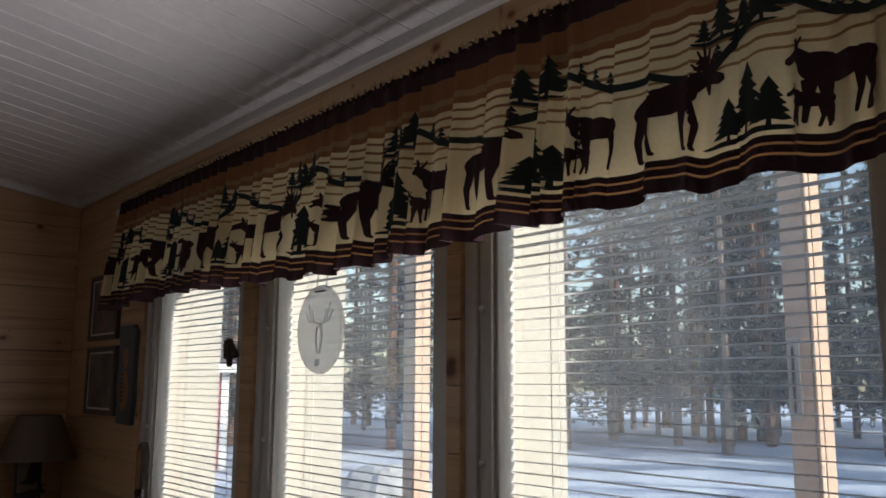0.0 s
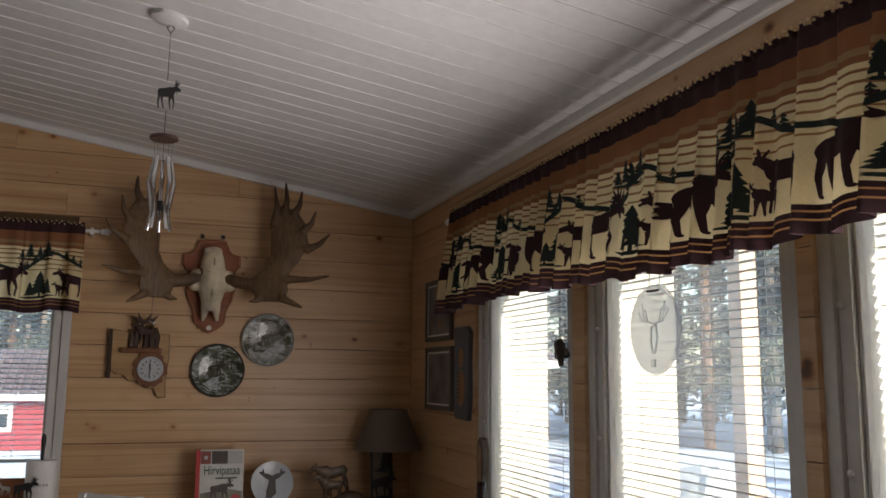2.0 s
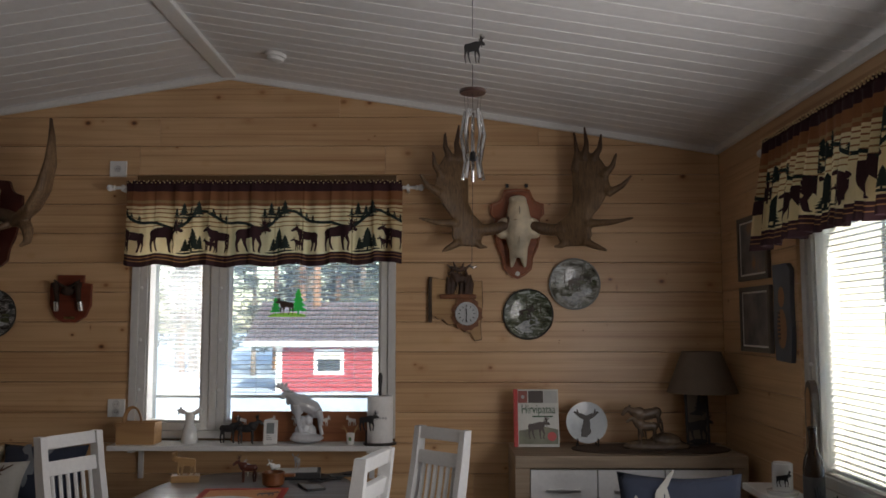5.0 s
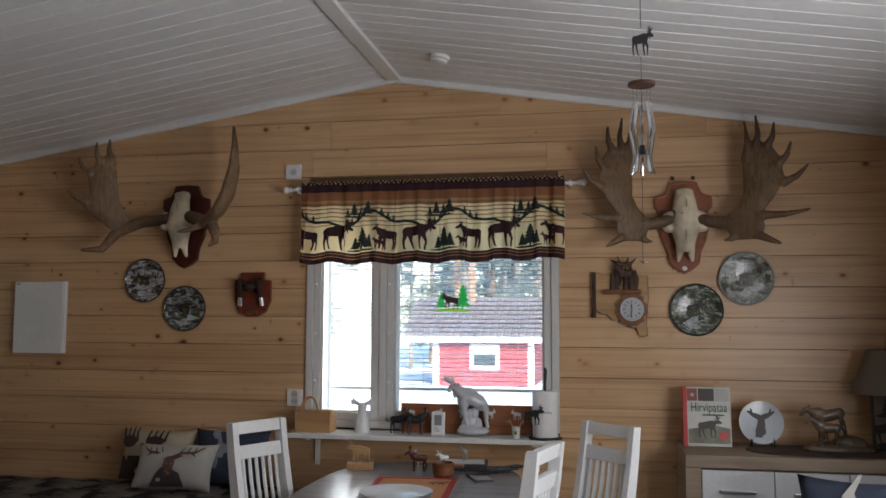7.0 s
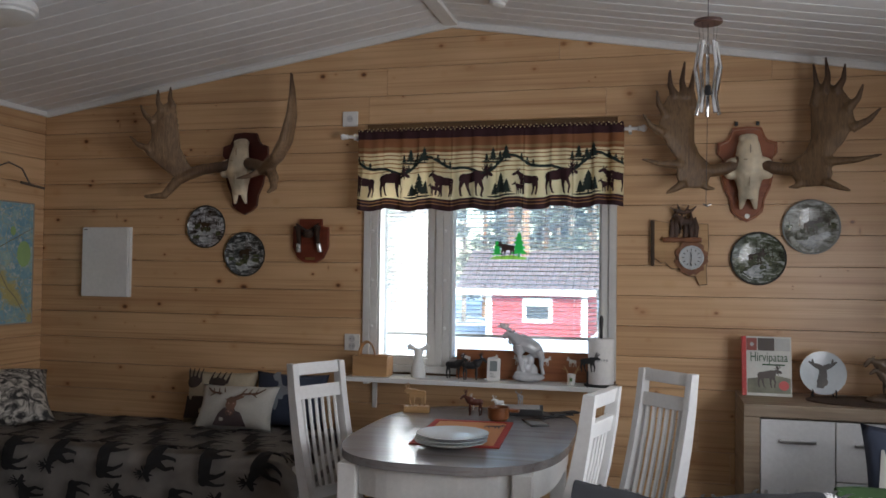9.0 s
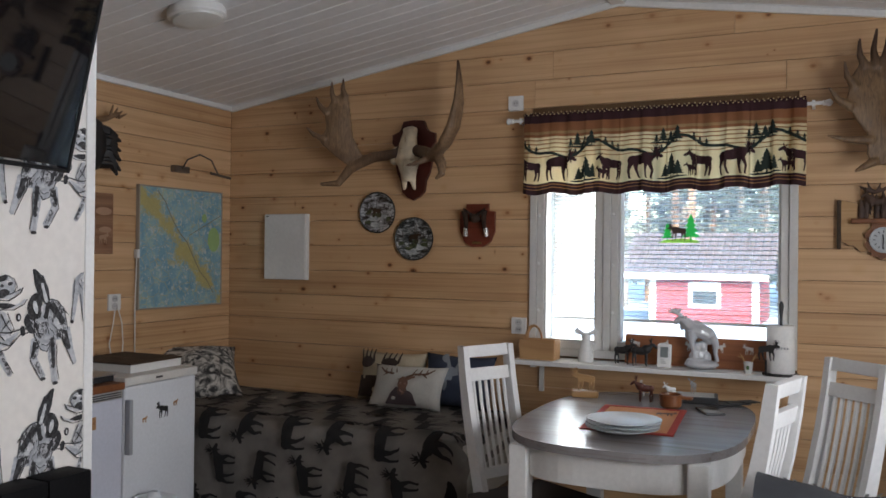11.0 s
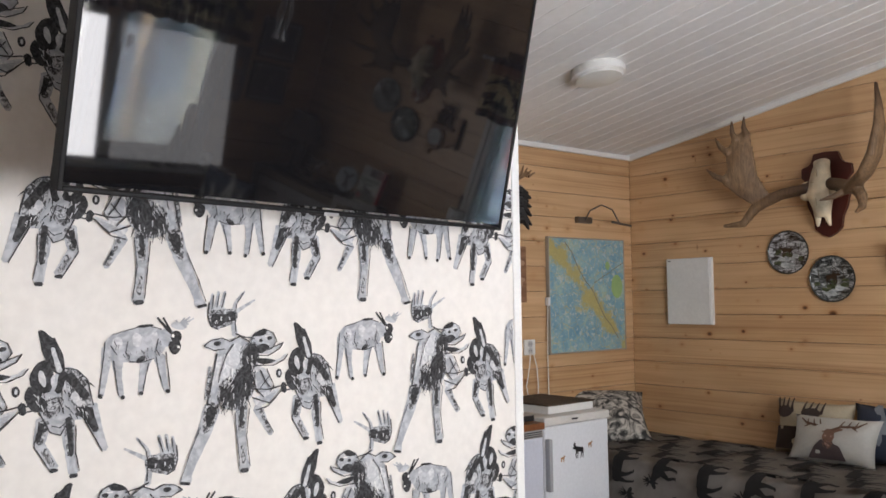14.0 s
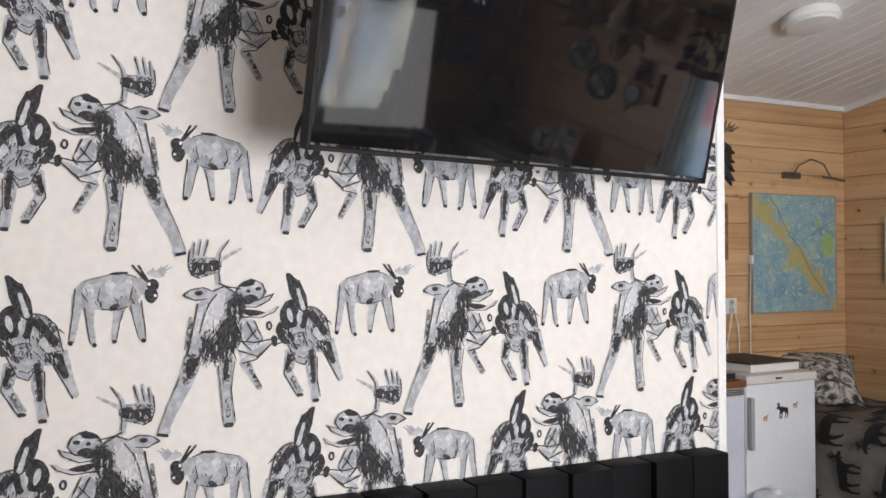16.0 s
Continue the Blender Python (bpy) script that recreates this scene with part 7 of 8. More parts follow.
throw = thing("throw_blanket", (0.17, 2.46, 0), "dark grey throw with white moose over the chair back", "blanket")
bm = bmesh.new()
g = [[bm.verts.new(throw_surface(-0.41 + 0.82 * i / 60, 0.02 + 0.86 * j / 60)) for i in range(61)] for j in range(61)]
for j in range(60):
    for i in range(60):
        f = bm.faces.new((g[j][i], g[j][i + 1], g[j + 1][i + 1], g[j + 1][i]))
        f.smooth = True
part("cloth", bm, GREYCLOTH, throw)
whites = []
for i in range(4):
    for j in range(4):
        whites += moved(bull_shape(), -0.30 + 0.2 * i + 0.05 * (j % 2), 0.12 + 0.19 * j, 0.15, (i + j) % 2 == 0)
part("moose_print", drawing([(0, whites)], throw_surface, 0.02, 0.002), plain("throw_white", (0.66, 0.66, 0.66), 0.95, relief=0.6), throw, "white moose print")

couch = thing("couch", (0.86, 2.25, 0), "low dark couch along the window wall", "couch")
part("seat", boxed(-0.34, 0.30, -1.0, 1.0, -0.02, 0.42, bevel=0.04), DENIM, couch, smooth=True)
part("back", boxed(0.14, 0.30, -1.0, 1.0, 0.4205, 0.68, bevel=0.05), DENIM, couch, smooth=True)
part("arm", boxed(-0.34, 0.135, 0.86, 1.04, 0.4205, 0.60, bevel=0.05), DENIM, couch, smooth=True)


def cushion_bm(w, h, d, seed=0):
    """A stuffed cushion standing in x-z, pinched at its corners."""
    bm = bmesh.new()
    N_ = 16
    layers = {}
    for s in (-1, 1):
        for i in range(N_ + 1):
            for j in range(N_ + 1):
                u, v = i / N_ * 2 - 1, j / N_ * 2 - 1
                full = max(0.0, (1 - u * u) * (1 - v * v)) ** 0.42
                pinch = 1 - 0.09 * (1 - v * v) * abs(u) ** 3
                pinch2 = 1 - 0.09 * (1 - u * u) * abs(v) ** 3
                wr = 0.006 * math.sin(7 * u + seed) * math.sin(6 * v + 2 * seed)
                layers[s, i, j] = bm.verts.new((u * w / 2 * pinch, s * (d / 2 * full + wr * full), v * h / 2 * pinch2 + h / 2))
        for i in range(N_):
            for j in range(N_):
                q = (layers[s, i, j], layers[s, i + 1, j], layers[s, i + 1, j + 1], layers[s, i, j + 1])
                f = bm.faces.new(q if s < 0 else q[::-1])
                f.smooth = True
    bmesh.ops.remove_doubles(bm, verts=bm.verts, dist=0.0005)
    return bm


def cushion(at, w, h, d, material, label, art=(), seed=0, group=""):
    t = thing("cushion", at, label, "cushion", group)
    part("cover", cushion_bm(w, h, d, seed), material, t)

    def face(x, z, lift):
        u, v = max(-0.99, min(0.99, x / (w / 2))), max(-0.99, min(0.99, z / (h / 2) - 1))
        full = max(0.0, (1 - u * u) * (1 - v * v)) ** 0.42
        wr = 0.006 * math.sin(7 * u + seed) * math.sin(6 * v + 2 * seed)
        return Vector((x * (1 - 0.09 * (1 - v * v) * abs(u) ** 3), -(d / 2 * full - wr * full) - lift, z))

    for name, material2, shapes in art:
        part(name, drawing([(0, shapes)], face, 0.015, 0.006), material2, t)
    return t


OFFWHITE = plain("linen_white", (0.50, 0.49, 0.45), 0.95, vary=0.1, relief=0.5)
BROWNP = plain("print_brown", (0.05, 0.035, 0.03), 0.95, vary=0.3)
cushion(pose(0.81, 3.11, 0.43, -14, 0, -6), 0.42, 0.46, 0.13, DENIM, "blue cushion with large white antler print", [("antler_print", OFFWHITE, [[(x, z + 0.045) for x, z in p] for p in [blob(-0.04, 0.16, 0.15, 0.06), limb(-0.15, 0.18, 0.03, -0.155, 0.33, 0.005), limb(-0.09, 0.19, 0.028, -0.075, 0.34, 0.014), limb(-0.075, 0.34, 0.014, -0.02, 0.42, 0.004), limb(-0.03, 0.19, 0.02, -0.055, 0.37, 0.004), limb(0.02, 0.19, 0.03, 0.07, 0.32, 0.006), limb(0.08, 0.17, 0.03, 0.16, 0.28, 0.008), limb(0.10, 0.14, 0.03, 0.19, 0.20, 0.010)]])], 2)
roll_ = thing("rolled_throw", (0.575, 3.10, 0.60), "rolled green throw on the couch arm", "blanket")
bm = bmesh.new()
tube(bm, [(-0.06, 0, 0.05), (0.0, 0.0, 0.052), (0.08, 0.01, 0.05), (0.14, 0.01, 0.05)], [0.046, 0.05, 0.05, 0.045], 14)
part("cloth", bm, plain("green_cloth", (0.04, 0.085, 0.03), 0.95, vary=0.3, relief=0.6), roll_, smooth=True)

# ---- bed ----
BED_Z, BED_Y, BX0, BX1 = 0.565, 3.36, -3.30, -1.40
bed = thing("bed", (-2.35, 3.79, 0), "low single bed along the gable wall", "bed")
part("base", boxed(-0.93, 0.93, -0.40, 0.39, 0.02, 0.30, bevel=0.01), BACKING, bed)
part("mattress", boxed(-0.935, 0.935, -0.41, 0.395, 0.301, 0.55, bevel=0.05), OFFWHITE, bed, smooth=True)
for x in (-0.88, 0.88):
    for y in (-0.35, 0.34):
        part("leg", boxed(x - 0.03, x + 0.03, y - 0.03, y + 0.03, -0.02, 0.021), BACKING, bed)
WOOL = plain("grey_wool", (0.185, 0.168, 0.15), 1.0, vary=0.15, scale=60, relief=0.8)
WOOL_B = plain("black_wool", (0.009, 0.0085, 0.0085), 1.0, vary=0.2, scale=60, relief=0.8)


def cover(x, y, lift=0.0):
    """The bedspread: x along the bed, y from the wall over the top and down the front."""
    w = 0.006 * math.sin(x * 11 + y * 3) + 0.004 * math.sin(x * 27)
    top = 0.79
    end = min(1.0, max(0.0, (x - 1.78) / 0.12))
    drop_end = 0.10 * end * end
    if y < top:
        return Vector((BX0 + x, YA - 0.025 - y, BED_Z + w * 0.6 + 0.012 * math.sin(y * 6) + lift - drop_end + 0.02 * (y / top)))
    q = y - top
    r = 0.07
    if q < r * 1.57:
        a = q / r
        return Vector((BX0 + x, YA - 0.025 - top - (r + lift + w) * math.sin(a), BED_Z + 0.02 - r + (r + lift) * math.cos(a) - drop_end))
    d = q - r * 1.57
    return Vector((BX0 + x, YA - 0.025 - top - r - w * (1 + 3 * d) - lift - 0.05 * d + 0.10 * end * d, BED_Z + 0.02 - r - d - drop_end))


LONG, DEEP = BX1 - BX0, 0.79 + 0.11 + 0.36
spread = thing("bedspread", (0, 0, 0), "grey wool bedspread woven with black moose", "bedspread")
bm = bmesh.new()
g = [[bm.verts.new(cover(LONG * i / 90, DEEP * j / 70)) for i in range(91)] for j in range(71)]
for j in range(70):
    for i in range(90):
        f = bm.faces.new((g[j][i], g[j + 1][i], g[j + 1][i + 1], g[j][i + 1]))
        f.smooth = True
part("cloth", bm, WOOL, spread)
herd = []
for j in range(7):
    for i in range(8):
        cx, cy = 0.12 + 0.235 * i + (0.10 if j % 2 else 0.0), 0.10 + 0.19 * j
        q = moved(bull_shape(), 0, 0, 0.172, False, -90)
        q = moved(q, cx - 0.08, cy + (0.03 if i % 2 else 0.0), 1.0)
        if i % 2:
            q = [[(x, 2 * cy - y) for x, y in p][::-1] for p in q]
        q = [[(2 * cx - x, y) for x, y in p][::-1] for p in q]
        herd += [p for p in q if all(0.01 < x < LONG - 0.01 and 0.01 < y < DEEP - 0.02 for x, y in p)]
part("moose_pattern", drawing([(0, herd)], cover, 0.03, 0.003), WOOL_B, spread, "black woven moose")

PRINTED = ink("printed_cotton", (0.03, 0.03, 0.03), (0.55, 0.52, 0.47), 14)
cushion(pose(-3.10, 3.66, BED_Z + 0.015, -52, 0, 48), 0.50, 0.38, 0.17, PRINTED, "pillow in black and white moose print", [], 5)
cushion(pose(-2.17, 4.08, BED_Z + 0.01, -12, 0, 3), 0.39, 0.265, 0.12, plain("cream_linen", (0.46, 0.40, 0.29), 0.95, relief=0.5), "cream cushion with dark antlers and a black lower half", [("antler_print", BROWNP, [[(-0.19, 0.02), (0.19, 0.02), (0.19, 0.13), (-0.19, 0.13)], blob(-0.14, 0.20, 0.045, 0.03), blob(0.0, 0.20, 0.05, 0.025)] + [limb(-0.17 + 0.025 * k, 0.20, 0.008, -0.18 + 0.026 * k, 0.27, 0.003) for k in range(4)] + [limb(-0.04 + 0.03 * k, 0.20, 0.008, -0.03 + 0.03 * k, 0.255, 0.003) for k in range(4)])], 1, "cushions on the bed")
cushion(pose(-1.79, 4.06, BED_Z + 0.01, -14, 0, -4), 0.40, 0.275, 0.13, DENIM, "navy cushion with a faded white moose head", [("moose_print", plain("faded_print", (0.22, 0.24, 0.27), 0.95), [blob(-0.02, 0.17, 0.05, 0.035), blob(-0.05, 0.12, 0.025, 0.04), limb(-0.02, 0.19, 0.012, -0.07, 0.26, 0.02), limb(0.02, 0.19, 0.012, 0.05, 0.26, 0.02)])], 7, "cushions on the bed")
stag = [blob(0, 0.112, 0.026, 0.036), blob(0.0, 0.076, 0.022, 0.024), limb(0.022, 0.138, 0.010, 0.058, 0.148, 0.004), limb(-0.022, 0.138, 0.010, -0.058, 0.148, 0.004)]
horns = []
for s_ in (-1, 1):
    horns += [limb(0.012 * s_, 0.142, 0.006, 0.050 * s_, 0.160, 0.006), limb(0.050 * s_, 0.160, 0.006, 0.115 * s_, 0.172, 0.005), limb(0.115 * s_, 0.172, 0.005, 0.15 * s_, 0.200, 0.003)]
    horns += [limb(q * s_, 0.160, 0.005, (q + 0.010) * s_, 0.196, 0.002) for q in (0.045, 0.075, 0.105)] + [limb(0.09 * s_, 0.168, 0.004, 0.12 * s_, 0.150, 0.002)]
chest = [[(-0.085, 0.012), (0.085, 0.012), (0.060, 0.060), (0.030, 0.090), (-0.030, 0.090), (-0.060, 0.060)]]
cushion(pose(-2.00, 3.90, BED_Z + 0.015, -30, 0, 4), 0.40, 0.235, 0.13, OFFWHITE, "white cushion with a brown moose head", [("chest_print", plain("print_violet_brown", (0.055, 0.04, 0.042), 0.95, vary=0.3), chest), ("head_print", plain("print_head", (0.17, 0.095, 0.065), 0.95, vary=0.3), stag), ("antler_print", plain("print_antler", (0.13, 0.075, 0.05), 0.95, vary=0.3), horns), ("muzzle_print", plain("print_muzzle", (0.36, 0.23, 0.19), 0.95, vary=0.2), [blob(0, 0.072, 0.012, 0.014), blob(-0.012, 0.112, 0.004, 0.004), blob(0.012, 0.112, 0.004, 0.004)])], 3, "cushions on the bed")

# ---- kitchen side ----
KX = -2.745
freezer = thing("chest_fridge", (KX, 3.04, 0), "small white fridge with moose magnets", "fridge")
FRIDGE = plain("fridge_enamel", (0.74, 0.76, 0.79), 0.3, vary=0.03)
part("body", boxed(-0.56, -0.045, -0.215, 0.215, 0.02, 0.78, bevel=0.006), FRIDGE, freezer)
part("door", boxed(-0.043, 0.0, -0.215, 0.215, 0.05, 0.782, bevel=0.008), FRIDGE, freezer)
part("top", boxed(-0.57, 0.008, -0.22, 0.22, 0.784, 0.822, bevel=0.008), plain("fridge_top", (0.66, 0.64, 0.60), 0.4), freezer)
part("handle", boxed(0.001, 0.03, -0.213, -0.193, 0.50, 0.73, bevel=0.005), plain("handle_grey", (0.35, 0.36, 0.38), 0.4), freezer)
part("plinth", boxed(-0.55, -0.06, -0.21, 0.21, -0.02, 0.021), BLACK, freezer)
part("badge", boxed(0.0085, 0.0095, -0.045, -0.005, 0.800, 0.808), BLACK, freezer)
for k, (y, z, w, mat2) in enumerate(((-0.10, 0.63, 0.022, BIRCH), (0.01, 0.655, 0.05, BLACK), (0.085, 0.675, 0.022, BIRCH))):
    m2 = thing("fridge_magnet", pose(KX + 0.001, 3.04 + y, z, 0, 0, 90), "small moose-shaped fridge magnet", "magnet", "fridge magnets")
    bm = drawing([(0, moved(cow_shape() if k != 1 else bull_shape(), 0, -w * 0.7, w * 1.4, k == 1))], lambda a, b, l: Vector((a, -l, b)), 1, 0.0)
    bmesh.ops.solidify(bm, geom=bm.faces[:], thickness=0.004)
    part("cut_out", bm, mat2, m2)
cab = thing("stove", (KX, 2.40, 0), "white cooker with a brown wooden worktop cover", "cooker")
part("body", boxed(-0.56, 0.0, -0.40, 0.415, -0.02, 0.74, bevel=0.005), plain("stove_enamel", (0.60, 0.62, 0.70), 0.35, vary=0.04), cab)
part("vent", boxed(-0.02, 0.006, -0.40, 0.41, 0.742, 0.775), plain("vent_grey", (0.35, 0.34, 0.33), 0.5), cab)
for k in range(3):
    part("vent_slot", boxed(0.0065, 0.009, -0.38, 0.40, 0.747 + 0.009 * k, 0.751 + 0.009 * k), BLACK, cab)
part("worktop", boxed(-0.57, 0.012, -0.41, 0.418, 0.776, 0.806, bevel=0.004), REDBURL, cab, "brown wooden top")
tag_ = thing("fridge_magnet", (KX + 0.001, 2.655, 0.66), "small square wooden magnet", "magnet", "fridge magnets")
part("tile", boxed(0.0, 0.006, -0.018, 0.018, -0.025, 0.025, bevel=0.002), BIRCH, tag_)
book2 = thing("induction_plate", pose(-2.99, 3.07, 0.822, 0, 0, 2), "white portable hob with a dark top", "hob")
part("case", boxed(-0.17, 0.17, -0.15, 0.17, 0.0, 0.035, bevel=0.004), WHITE, book2)
part("glass_top", boxed(-0.175, 0.175, -0.155, 0.175, 0.0355, 0.043, bevel=0.002), DARKBARK, book2)
trayk = thing("baking_tray", (-2.98, 2.62, 0.806), "dark shallow tray with a steel rim", "tray")
part("pan", boxed(-0.18, 0.18, -0.2, 0.2, 0.0, 0.025, bevel=0.004), BLACK, trayk)
part("rim", boxed(-0.185, 0.185, -0.205, 0.205, 0.0255, 0.029), STEEL, trayk)
kettle = thing("dark_kettle", (-3.10, 2.72, 0.836), "dark coffee maker on the worktop", "coffee maker")
bm = bmesh.new()
lathe(bm, [(0.07, 0.0), (0.075, 0.02), (0.06, 0.12), (0.04, 0.17), (0.035, 0.19)], 20)
part("body", bm, BLACK, kettle, smooth=True)
bin_ = thing("white_bin", (-2.635, 2.885, -0.02), "small white lidded bin by the fridge", "bin")
bm = bmesh.new()
lathe(bm, [(0.078, 0.0), (0.094, 0.30), (0.09, 0.30), (0.07, 0.01)], 28)
part("tub", bm, FRIDGE, bin_, smooth=True)
bm = bmesh.new()
lathe(bm, [(0.098, 0.298), (0.100, 0.318), (0.094, 0.326), (0.088, 0.342), (0.03, 0.352), (0.018, 0.370), (0.005, 0.372)], 28)
part("lid", bm, FRIDGE, bin_, smooth=True)
rug = thing("dark_bundle", (-2.0, 3.05, -0.02), "black fur rug heaped before the bed", "rug")
bm = bmesh.new()
bmesh.ops.create_grid(bm, x_segments=40, y_segments=20, size=0.5)
for v_ in bm.verts:
    e_ = max(0, 1 - (v_.co.x / 0.5) ** 4) * max(0, 1 - (v_.co.y / 0.5) ** 4)
    v_.co = Vector((v_.co.x * 1.1, v_.co.y * 0.5, 0.02 + e_ * (0.17 + 0.03 * noise.noise(v_.co * 9))))
part("fur", bm, plain("black_fur", (0.010, 0.010, 0.011), 1.0, vary=0.4, scale=80, relief=1.0), rug, smooth=True)

# map, its lamp, picture, cables, antlered head
M_MAP, mnt, mbs = shader("road_map", 0.35)
mv = coords(mnt, (1, 1, 1), False)
wat = node(mnt, "ShaderNodeTexNoise", Scale=11.0, Detail=7.0, Roughness=0.7, Distortion=0.5)
lak = node(mnt, "ShaderNodeTexNoise", Scale=38.0, Detail=5.0, Roughness=0.65, Distortion=0.8)
tow = node(mnt, "ShaderNodeTexNoise", Scale=5.0, Detail=6.0, Roughness=0.75)
for n_ in (wat, lak, tow):
    mnt.links.new(mv, n_.inputs["Vector"])
c_ = ramp(mnt, wat.outputs[0], [(0.34, (0.13, 0.30, 0.42)), (0.5, (0.22, 0.40, 0.48)), (0.64, (0.36, 0.50, 0.44))])
c_ = mixed(mnt, ramp(mnt, lak.outputs[0], [(0.56, (0, 0, 0)), (0.60, (1, 1, 1))]), c_, (0.48, 0.55, 0.55))
# built-up land along the lakes, thickest on a slanting line across the sheet
sepm = mnt.nodes.new("ShaderNodeSeparateXYZ")
mnt.links.new(mv, sepm.inputs[0])
last_ = sepm.outputs["X"]
for op_, second_, third_ in (("MULTIPLY_ADD", 0.9, sepm.outputs["Z"]), ("ABSOLUTE", None, None), ("MULTIPLY", 1.5, None)):
    mm_ = mnt.nodes.new("ShaderNodeMath")
    mm_.operation = op_
    mnt.links.new(last_, mm_.inputs[0])
    if second_ is not None:
        mm_.inputs[1].default_value = second_
    if third_ is not None:
        mnt.links.new(third_, mm_.inputs[2])
    last_ = mm_.outputs[0]
near_ = mnt.nodes.new("ShaderNodeMath")
near_.operation = "SUBTRACT"
mnt.links.new(tow.outputs[0], near_.inputs[0])
mnt.links.new(last_, near_.inputs[1])
web = node(mnt, "ShaderNodeTexVoronoi", Scale=17.0)
web.feature = "DISTANCE_TO_EDGE"
mnt.links.new(mv, web.inputs["Vector"])
c_ = mixed(mnt, ramp(mnt, web.outputs["Distance"], [(0.012, (0.6, 0.6, 0.6)), (0.03, (0, 0, 0))]), c_, (0.50, 0.42, 0.14))
c_ = mixed(mnt, ramp(mnt, near_.outputs[0], [(0.37, (0, 0, 0)), (0.46, (0.85, 0.85, 0.85))]), c_, mixed(mnt, lak.outputs[0], (0.40, 0.30, 0.06), (0.55, 0.47, 0.14)))
mnt.links.new(c_, mbs.inputs["Base Color"])
map_ = thing("wall_map", pose(XL, 3.778, 1.37, 0, 0, 90), "large blue and yellow lake district map in a thin frame", "map")
part("sheet", boxed(-0.315, 0.315, -0.022, 0.0, -0.315, 0.318), M_MAP, map_)
bm = bmesh.new()
ring(bm, -0.323, 0.323, -0.323, 0.326, 0.008, -0.026, -0.002)
part("frame", bm, plain("map_frame", (0.36, 0.32, 0.26), 0.5), map_)
bm = drawing([(0, [limb(-0.19 + 0.055 * k, 0.30 - 0.07 * k + 0.015 * math.sin(k * 1.9), 0.003, -0.19 + 0.055 * (k + 1), 0.30 - 0.07 * (k + 1) + 0.015 * math.sin((k + 1) * 1.9), 0.003) for k in range(8)] + [limb(0.05, 0.07, 0.002, 0.31, 0.19, 0.002)]), (1, [blob(0.25, 0.05, 0.05, 0.07), blob(0.17, 0.17, 0.02, 0.025)])], lambda a, b, l: Vector((a, -0.022 - l, b)), 1)
part("road_and_field", bm, [plain("map_road", (0.22, 0.19, 0.12), 0.5), plain("map_green", (0.33, 0.50, 0.20), 0.5)], map_)
part("switch", boxed(-0.336, -0.318, -0.03, -0.004, -0.055, -0.01, bevel=0.004), WHITE, map_)
plamp = thing("picture_lamp", pose(XL, 3.80, 1.80, 0, 0, 90), "grey curved picture lamp over the map, unlit", "lamp")
STEEL2 = plain("pewter", (0.20, 0.18, 0.16), 0.35, 0.8)
part("mount", boxed(-0.10, 0.02, -0.03, 0.0, -0.018, 0.018, bevel=0.004), STEEL2, plamp)
bm = bmesh.new()
tube(bm, [(-0.04, -0.03, 0.0), (-0.035, -0.06, 0.05), (0.03, -0.09, 0.085), (0.10, -0.11, 0.06), (0.15, -0.12, -0.02)], 0.0045, 8)
part("arm", bm, STEEL2, plamp, smooth=True)
bm = bmesh.new()
tube(bm, [(0.09, -0.115, -0.012), (0.24, -0.13, -0.030)], 0.007, 10)
part("shade", bm, STEEL2, plamp, smooth=True)
pic = thing("birch_picture", pose(XL, 3.235, 1.485, 0, 0, 90), "brown birch bark picture on the side wall", "picture")
part("panel", boxed(-0.06, 0.062, -0.012, 0.0, -0.15, 0.15, bevel=0.002), timber("bark_picture", (0.36, 0.20, 0.12), (0.22, 0.11, 0.06), 0.7, True), pic)
bm = drawing([(0, moved(bull_shape(), 0, -0.10, 0.06) + [blob(0, 0.06, 0.05, 0.02), blob(0.01, -0.03, 0.04, 0.015)])], lambda a, b, l: Vector((a, -0.012 - l, b)), 1)
part("drawing", bm, plain("burnt_line", (0.45, 0.28, 0.18), 0.7), pic)
cable = thing("power_cable", (XL + 0.012, 3.314, 1.07), "two thin white cables hanging from the socket", "cable")
for dy in (-0.02, 0.02):
    bm = bmesh.new()
    tube(bm, [(0.012, dy * 0.4, 0.0), (0.02, dy * 1.4, -0.08), (0.012, dy * 2.2, -0.18), (0.02, dy * 1.5, -0.275)], 0.003, 6)
    part("wire", bm, WHITE, cable)
bm = bmesh.new()
tube(bm, [(0.006, 0.135, 0.25), (0.008, 0.125, 0.0), (0.006, 0.13, -0.265)], 0.003, 6)
part("wire", bm, WHITE, cable)
bm = bmesh.new()
for k in range(9):
    a = -0.9 + k * 0.22
    tube(bm, [(0.03, -0.05, -0.02 * k), (0.09, 0.02 + 0.012 * (k % 3), -0.018 * k - 0.02), (0.10, 0.065 + 0.02 * (k % 2), -0.024 * k - 0.03)], [0.04, 0.03, 0.006], 6)
ball(bm, (0.05, -0.05, -0.08), 0.06, 0.10, 0.13)
dm = ob_from("dark_tassel", bm, BLACK, at=pose(XL, 3.17, 1.94), smooth=True)
tagged(dm, "black feathery wall decoration under small antlers", "wall decoration")
hornset = thing("small_antlers", (XL, 3.17, 1.97), "small brown antlers on the side wall", "antlers")
bm = bmesh.new()
tube(bm, [(0.0, -0.02, 0.0), (0.07, 0.02, 0.02), (0.10, 0.07, 0.05)], [0.018, 0.014, 0.01], 7)
for k in range(4):
    tube(bm, [(0.08 + 0.006 * k, 0.035 + 0.012 * k, 0.03), (0.10, 0.035 + 0.028 * k, 0.085 - 0.01 * k)], [0.009, 0.003], 6)
part("antler", bm, ANTLER_PALE, hornset, smooth=True)

